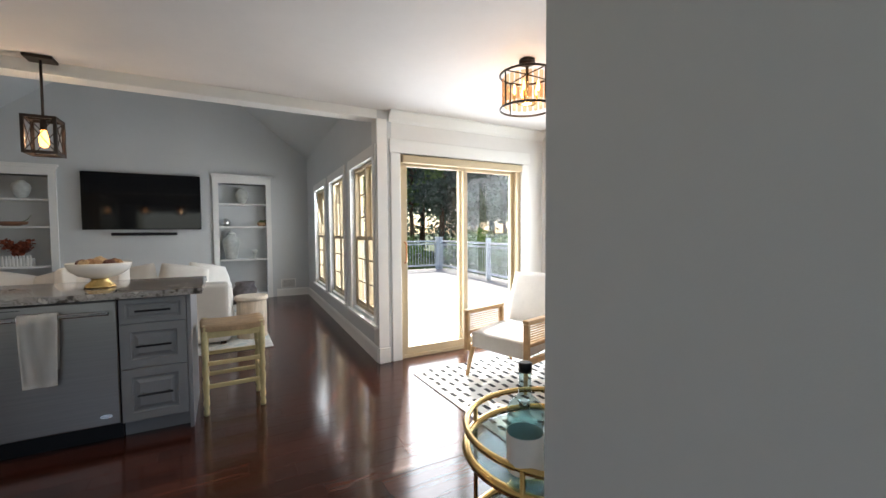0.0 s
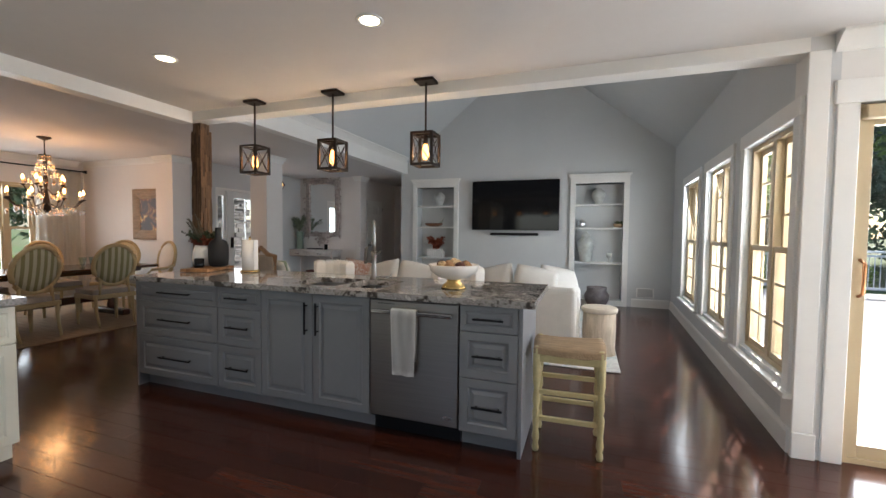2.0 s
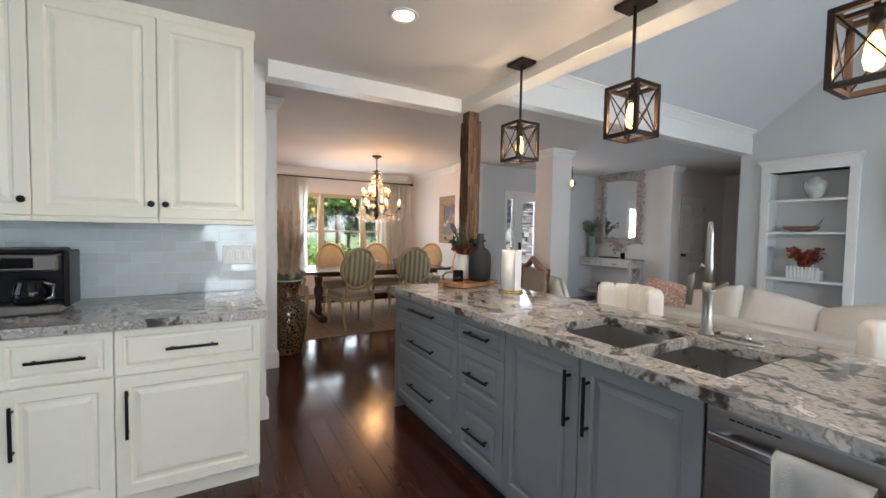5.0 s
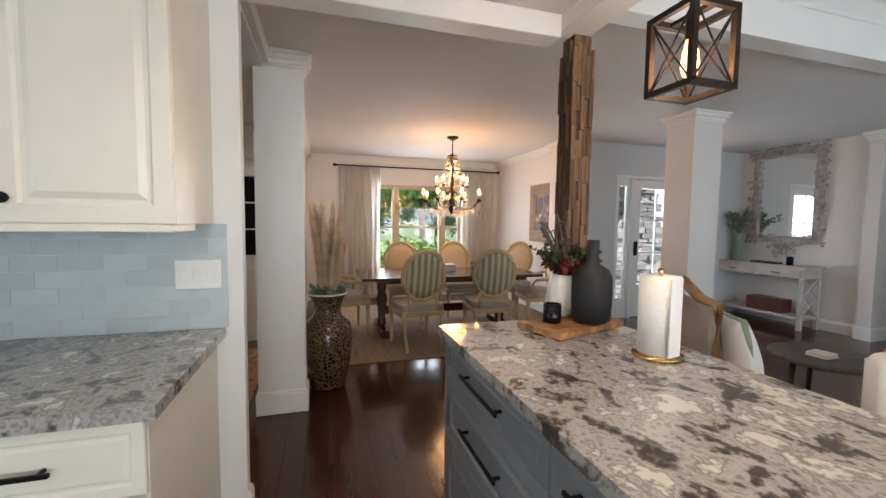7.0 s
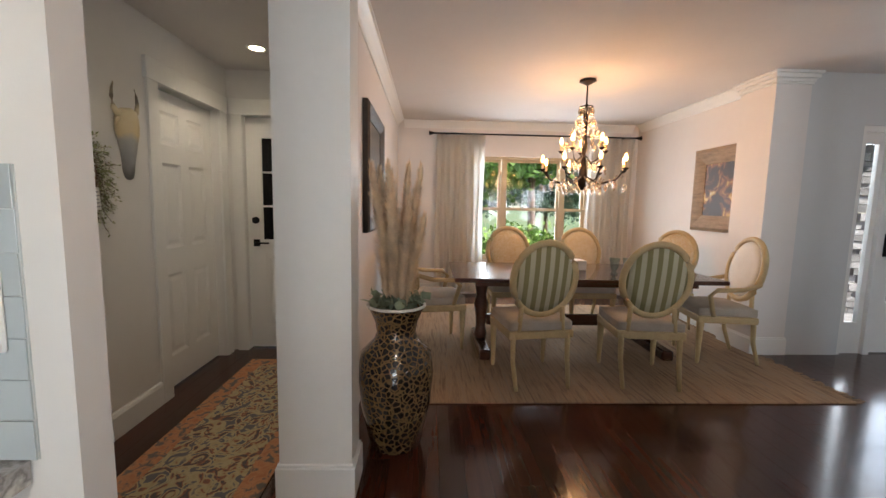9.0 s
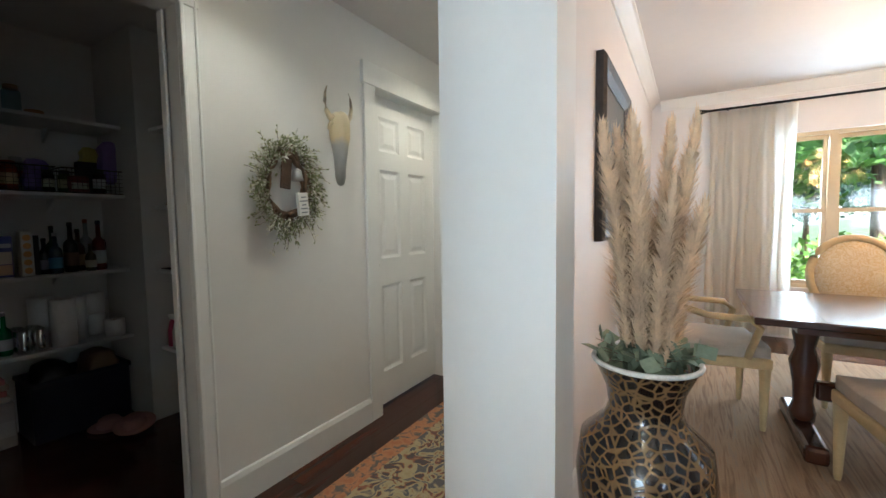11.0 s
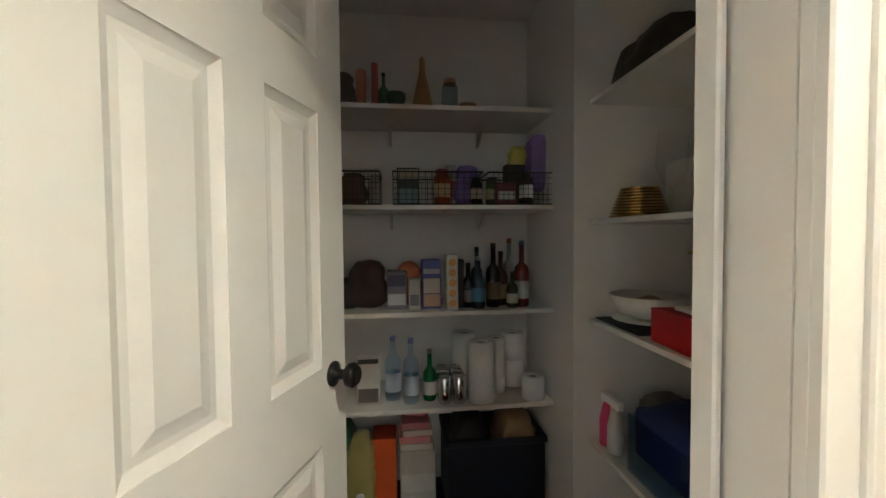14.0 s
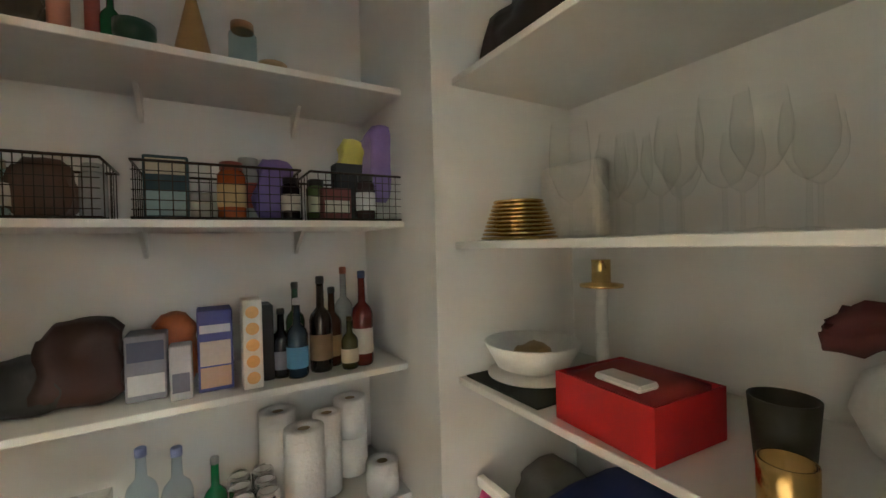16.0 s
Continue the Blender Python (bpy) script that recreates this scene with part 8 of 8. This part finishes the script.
def railing(p0, p1, bays):
    a, b = Vector(p0), Vector(p1)
    t = thing("deck_railing", pose(a.x, a.y, a.z, 0, 0, math.degrees(math.atan2((b - a).y, (b - a).x))), "painted wooden deck railing with thin dark balusters", "railing", "deck railings")
    L_ = (b - a).length
    for z0, z1, w in ((1.0, 1.05, 0.07), (0.90, 0.95, 0.02), (0.12, 0.18, 0.02)):
        part("rail", boxes((0, -w, z0, L_, w, z1), bevel=0.004), RAIL, t)
    for k in range(bays + 1):
        x = L_ * k / bays
        part("post", boxes((x - 0.055, -0.055, 0, x + 0.055, 0.055, 1.15), (x - 0.07, -0.07, 1.15, x + 0.07, 0.07, 1.18), bevel=0.004), RAIL, t)
    bm = bmesh.new()
    n_ = int(L_ / 0.11)
    for k in range(1, n_):
        x = L_ * k / n_
        tube([(x, 0, 0.15), (x, 0, 0.93)], 0.009, 5, bm)
    part("balusters", bm, RAIL, t)


railing((6.0, 4.2, -0.10), (6.9, 13.0, -0.10), 5)
railing((2.4, 13.1, -0.10), (6.8, 13.1, -0.10), 3)
railing((6.2, 3.9, -0.10), (10.0, 2.5, -0.10), 2)


def crown_mesh(name, rx, rz, n, leaf, material, seed, cone=False):
    """Many small leaves in clumps inside an uneven crown."""
    rnd = random.Random(seed)
    bm = bmesh.new()
    clumps = []
    for _ in range(46):
        if cone:
            s = rnd.random() ** 0.8
            a, r = rnd.uniform(0, 6.28), rx * (1 - s) * rnd.uniform(0.5, 1.0) + 0.1
            clumps.append((Vector((r * math.cos(a), r * math.sin(a), rz * (2 * s - 1))), 0.45 + 0.5 * (1 - s)))
        else:
            d = Vector((rnd.gauss(0, 1), rnd.gauss(0, 1), rnd.gauss(0, 1))).normalized() * rnd.random() ** 0.4
            clumps.append((Vector((d.x * rx, d.y * rx, d.z * rz)), rnd.uniform(0.3, 0.6) * rx * 0.6))
    for _ in range(n):
        c, r = rnd.choice(clumps)
        p = c + Vector((rnd.gauss(0, 1), rnd.gauss(0, 1), rnd.gauss(0, 0.8))) * r * 0.55
        u = Vector((rnd.gauss(0, 1), rnd.gauss(0, 1), rnd.gauss(0, 1))).normalized()
        v = u.cross(Vector((rnd.gauss(0, 1), rnd.gauss(0, 1), rnd.gauss(0, 1)))).normalized()
        s = leaf * rnd.uniform(0.6, 1.4)
        bm.faces.new([bm.verts.new(q) for q in (p - u * s, p + v * s * 0.55, p + u * s, p - v * s * 0.55)])
    return mesh_of(name, bm, material)


LEAF = by_piece(mat("oak_leaves", (0.20, 0.33, 0.09), 0.6, var=0.5, scale=2), 0.4, True)
PINE = by_piece(mat("pine_needles", (0.11, 0.17, 0.12), 0.7, var=0.5, scale=2), 0.4, True)
for m_, k_ in ((LEAF, 0.6), (PINE, 0.6)):
    translucent(m_, k_)
BUSH = by_piece(mat("bright_shrub_leaves", (0.14, 0.24, 0.03), 0.6, var=0.4, scale=3), 0.35, True)
crowns = [crown_mesh("crown", 2.6, 3.0, 6000, 0.16, LEAF, 1), crown_mesh("crown", 2.1, 4.6, 6000, 0.15, PINE, 2, True), crown_mesh("crown", 3.0, 3.6, 6000, 0.16, PINE, 3)]
shrub = crown_mesh("leaves", 0.9, 0.6, 5000, 0.05, BUSH, 4)
bm = tube([(0, 0, 0), (0.1, 0, 2.0), (0.0, 0.1, 5.0), (0.1, 0, 8.0)], 0.2, 10, taper=0.3)
for k in range(6):
    a = k * 1.1
    tube([(0, 0, 3.2 + 0.6 * k), (0.8 * math.cos(a), 0.8 * math.sin(a), 4.0 + 0.6 * k), (1.7 * math.cos(a), 1.7 * math.sin(a), 4.4 + 0.6 * k)], 0.07, 6, bm, taper=0.3)
trunk = mesh_of("trunk", bm, BARK)


def tree(x, y, kind, s):
    nm = ("oak_tree", "pine_tree", "dark_tree")[kind]
    t = thing(nm, pose(x, y, -0.62, 0, 0, x * 40 % 360) @ Matrix.Diagonal((s, s, s, 1)), ("broad leafy green tree behind the house", "tall dark pine tree behind the house", "dense dark green tree behind the house")[kind], "tree", "trees")
    piece("trunk", trunk, t, pose(0, 0, 0))
    piece("crown", crowns[kind], t, pose(0, 0, (5.6, 5.2, 5.4)[kind]))


rt = random.Random(15)
for k in range(17):
    a = radians(38 + 4.6 * k)
    r_ = rt.uniform(23, 32)
    tree(r_ * math.cos(a) + 2, r_ * math.sin(a), rt.choice((1, 1, 2, 2, 0)), rt.uniform(0.85, 1.15))
for k in range(30):
    a = radians(30 + 3.4 * k)
    r_ = rt.uniform(34, 48)
    tree(r_ * math.cos(a) + 2, r_ * math.sin(a), rt.choice((1, 2, 2)), rt.uniform(1.2, 1.6))
tree(4.4, 17.5, 0, 0.75)
for x, y in ((-15, 2), (-14, 5.5), (-16, 8.5), (-19, 4), (-20, 0), (-21, 8), (-13.5, -1.5), (-24, 3), (-25, 6.5)):
    tree(x, y, rt.choice((0, 0, 2)), rt.uniform(0.6, 0.9))
for x, y, s in ((7.9, 8.2, 1.2), (8.4, 9.6, 1.4), (8.2, 11.2, 1.3), (7.9, 6.6, 1.2), (8.3, 4.8, 1.2), (8.6, 13.0, 1.5), (9.5, 3.3, 1.3), (4.5, 15.0, 1.2), (6.2, 15.2, 1.3), (-11.6, 3.4, 1.1), (-11.9, 4.8, 1.2), (-11.5, 5.6, 1.0), (-12.5, 2.4, 1.2)):
    t = thing("shrub", pose(x, y, -0.62, 0, 0, x * 70 % 360) @ Matrix.Diagonal((s, s, s, 1)), "bright green rounded garden shrub", "shrub", "garden shrubs")
    piece("leaves", shrub, t, pose(0, 0, 0.62))
    part("stems", tube([(0, 0, 0), (0.05, 0, 0.3), (0, 0.1, 0.7)], 0.03, 6, taper=0.4), BARK, t)
# neighbouring house
SIDING = mat("blue_grey_siding", (0.30, 0.33, 0.36), 0.7, var=0.08, scale=2, bump=0.05)
nh = thing("neighbour_house", pose(22.5, 20.5, -0.62, 0, 0, 45), "blue-grey two-storey neighbouring house with white windows", "house")
part("wall", boxes((-5, -4, 0, 5, 4, 5.6)), SIDING, nh)
bm = bmesh.new()
vs = [bm.verts.new(q) for q in ((-5.4, -4.4, 5.5), (5.4, -4.4, 5.5), (5.4, 4.4, 5.5), (-5.4, 4.4, 5.5), (-5.4, 0, 8.2), (5.4, 0, 8.2))]
for q in ((0, 1, 5, 4), (2, 3, 4, 5), (1, 2, 5), (3, 0, 4), (3, 2, 1, 0)):
    bm.faces.new([vs[i] for i in q])
part("roof", bm, mat("dark_shingles", (0.07, 0.07, 0.075), 0.9, var=0.3, scale=3), nh)
for side, m in ((0, pose(0, -4, 0)), (1, pose(-5, 0, 0, 0, 0, -90))):
    for x in (-2.6, 0, 2.6):
        for z in (1.0, 3.8):
            w_ = part("window", boxes((x - 0.6, -0.06, z, x + 0.6, 0, z + 1.4), bevel=0.02), TRIM, nh, "white-framed window", m)
            part("pane", boxes((x - 0.5, -0.08, z + 0.1, x - 0.03, -0.061, z + 1.3), (x + 0.03, -0.08, z + 0.1, x + 0.5, -0.061, z + 1.3)), SCREEN, w_)
# stone wall outside the front door
STONE = by_piece(mat("stacked_grey_stone", (0.26, 0.25, 0.25), 0.9, var=0.3, scale=6, bump=0.5, bscale=30), 0.45, True)
bm = bmesh.new()
z = -0.3
rz_ = random.Random(3)
while z < 2.6:
    hh, y = rz_.uniform(0.06, 0.12), 6.2
    while y < 8.9:
        L_ = rz_.uniform(0.12, 0.38)
        box(bm, -8.6, y + 0.006, z, -8.30 + rz_.uniform(-0.02, 0.03), y + L_ - 0.006, z + hh - 0.008)
        y += L_
    z += hh
tagged(structure("porch_stone_wall", bm, STONE, "stacked grey stone porch wall"), kind="structure")
structure("porch_floor", boxes((-9.0, 5.95, -0.5, -6.76, 9.2, -0.05)), STONE, "stone porch floor")
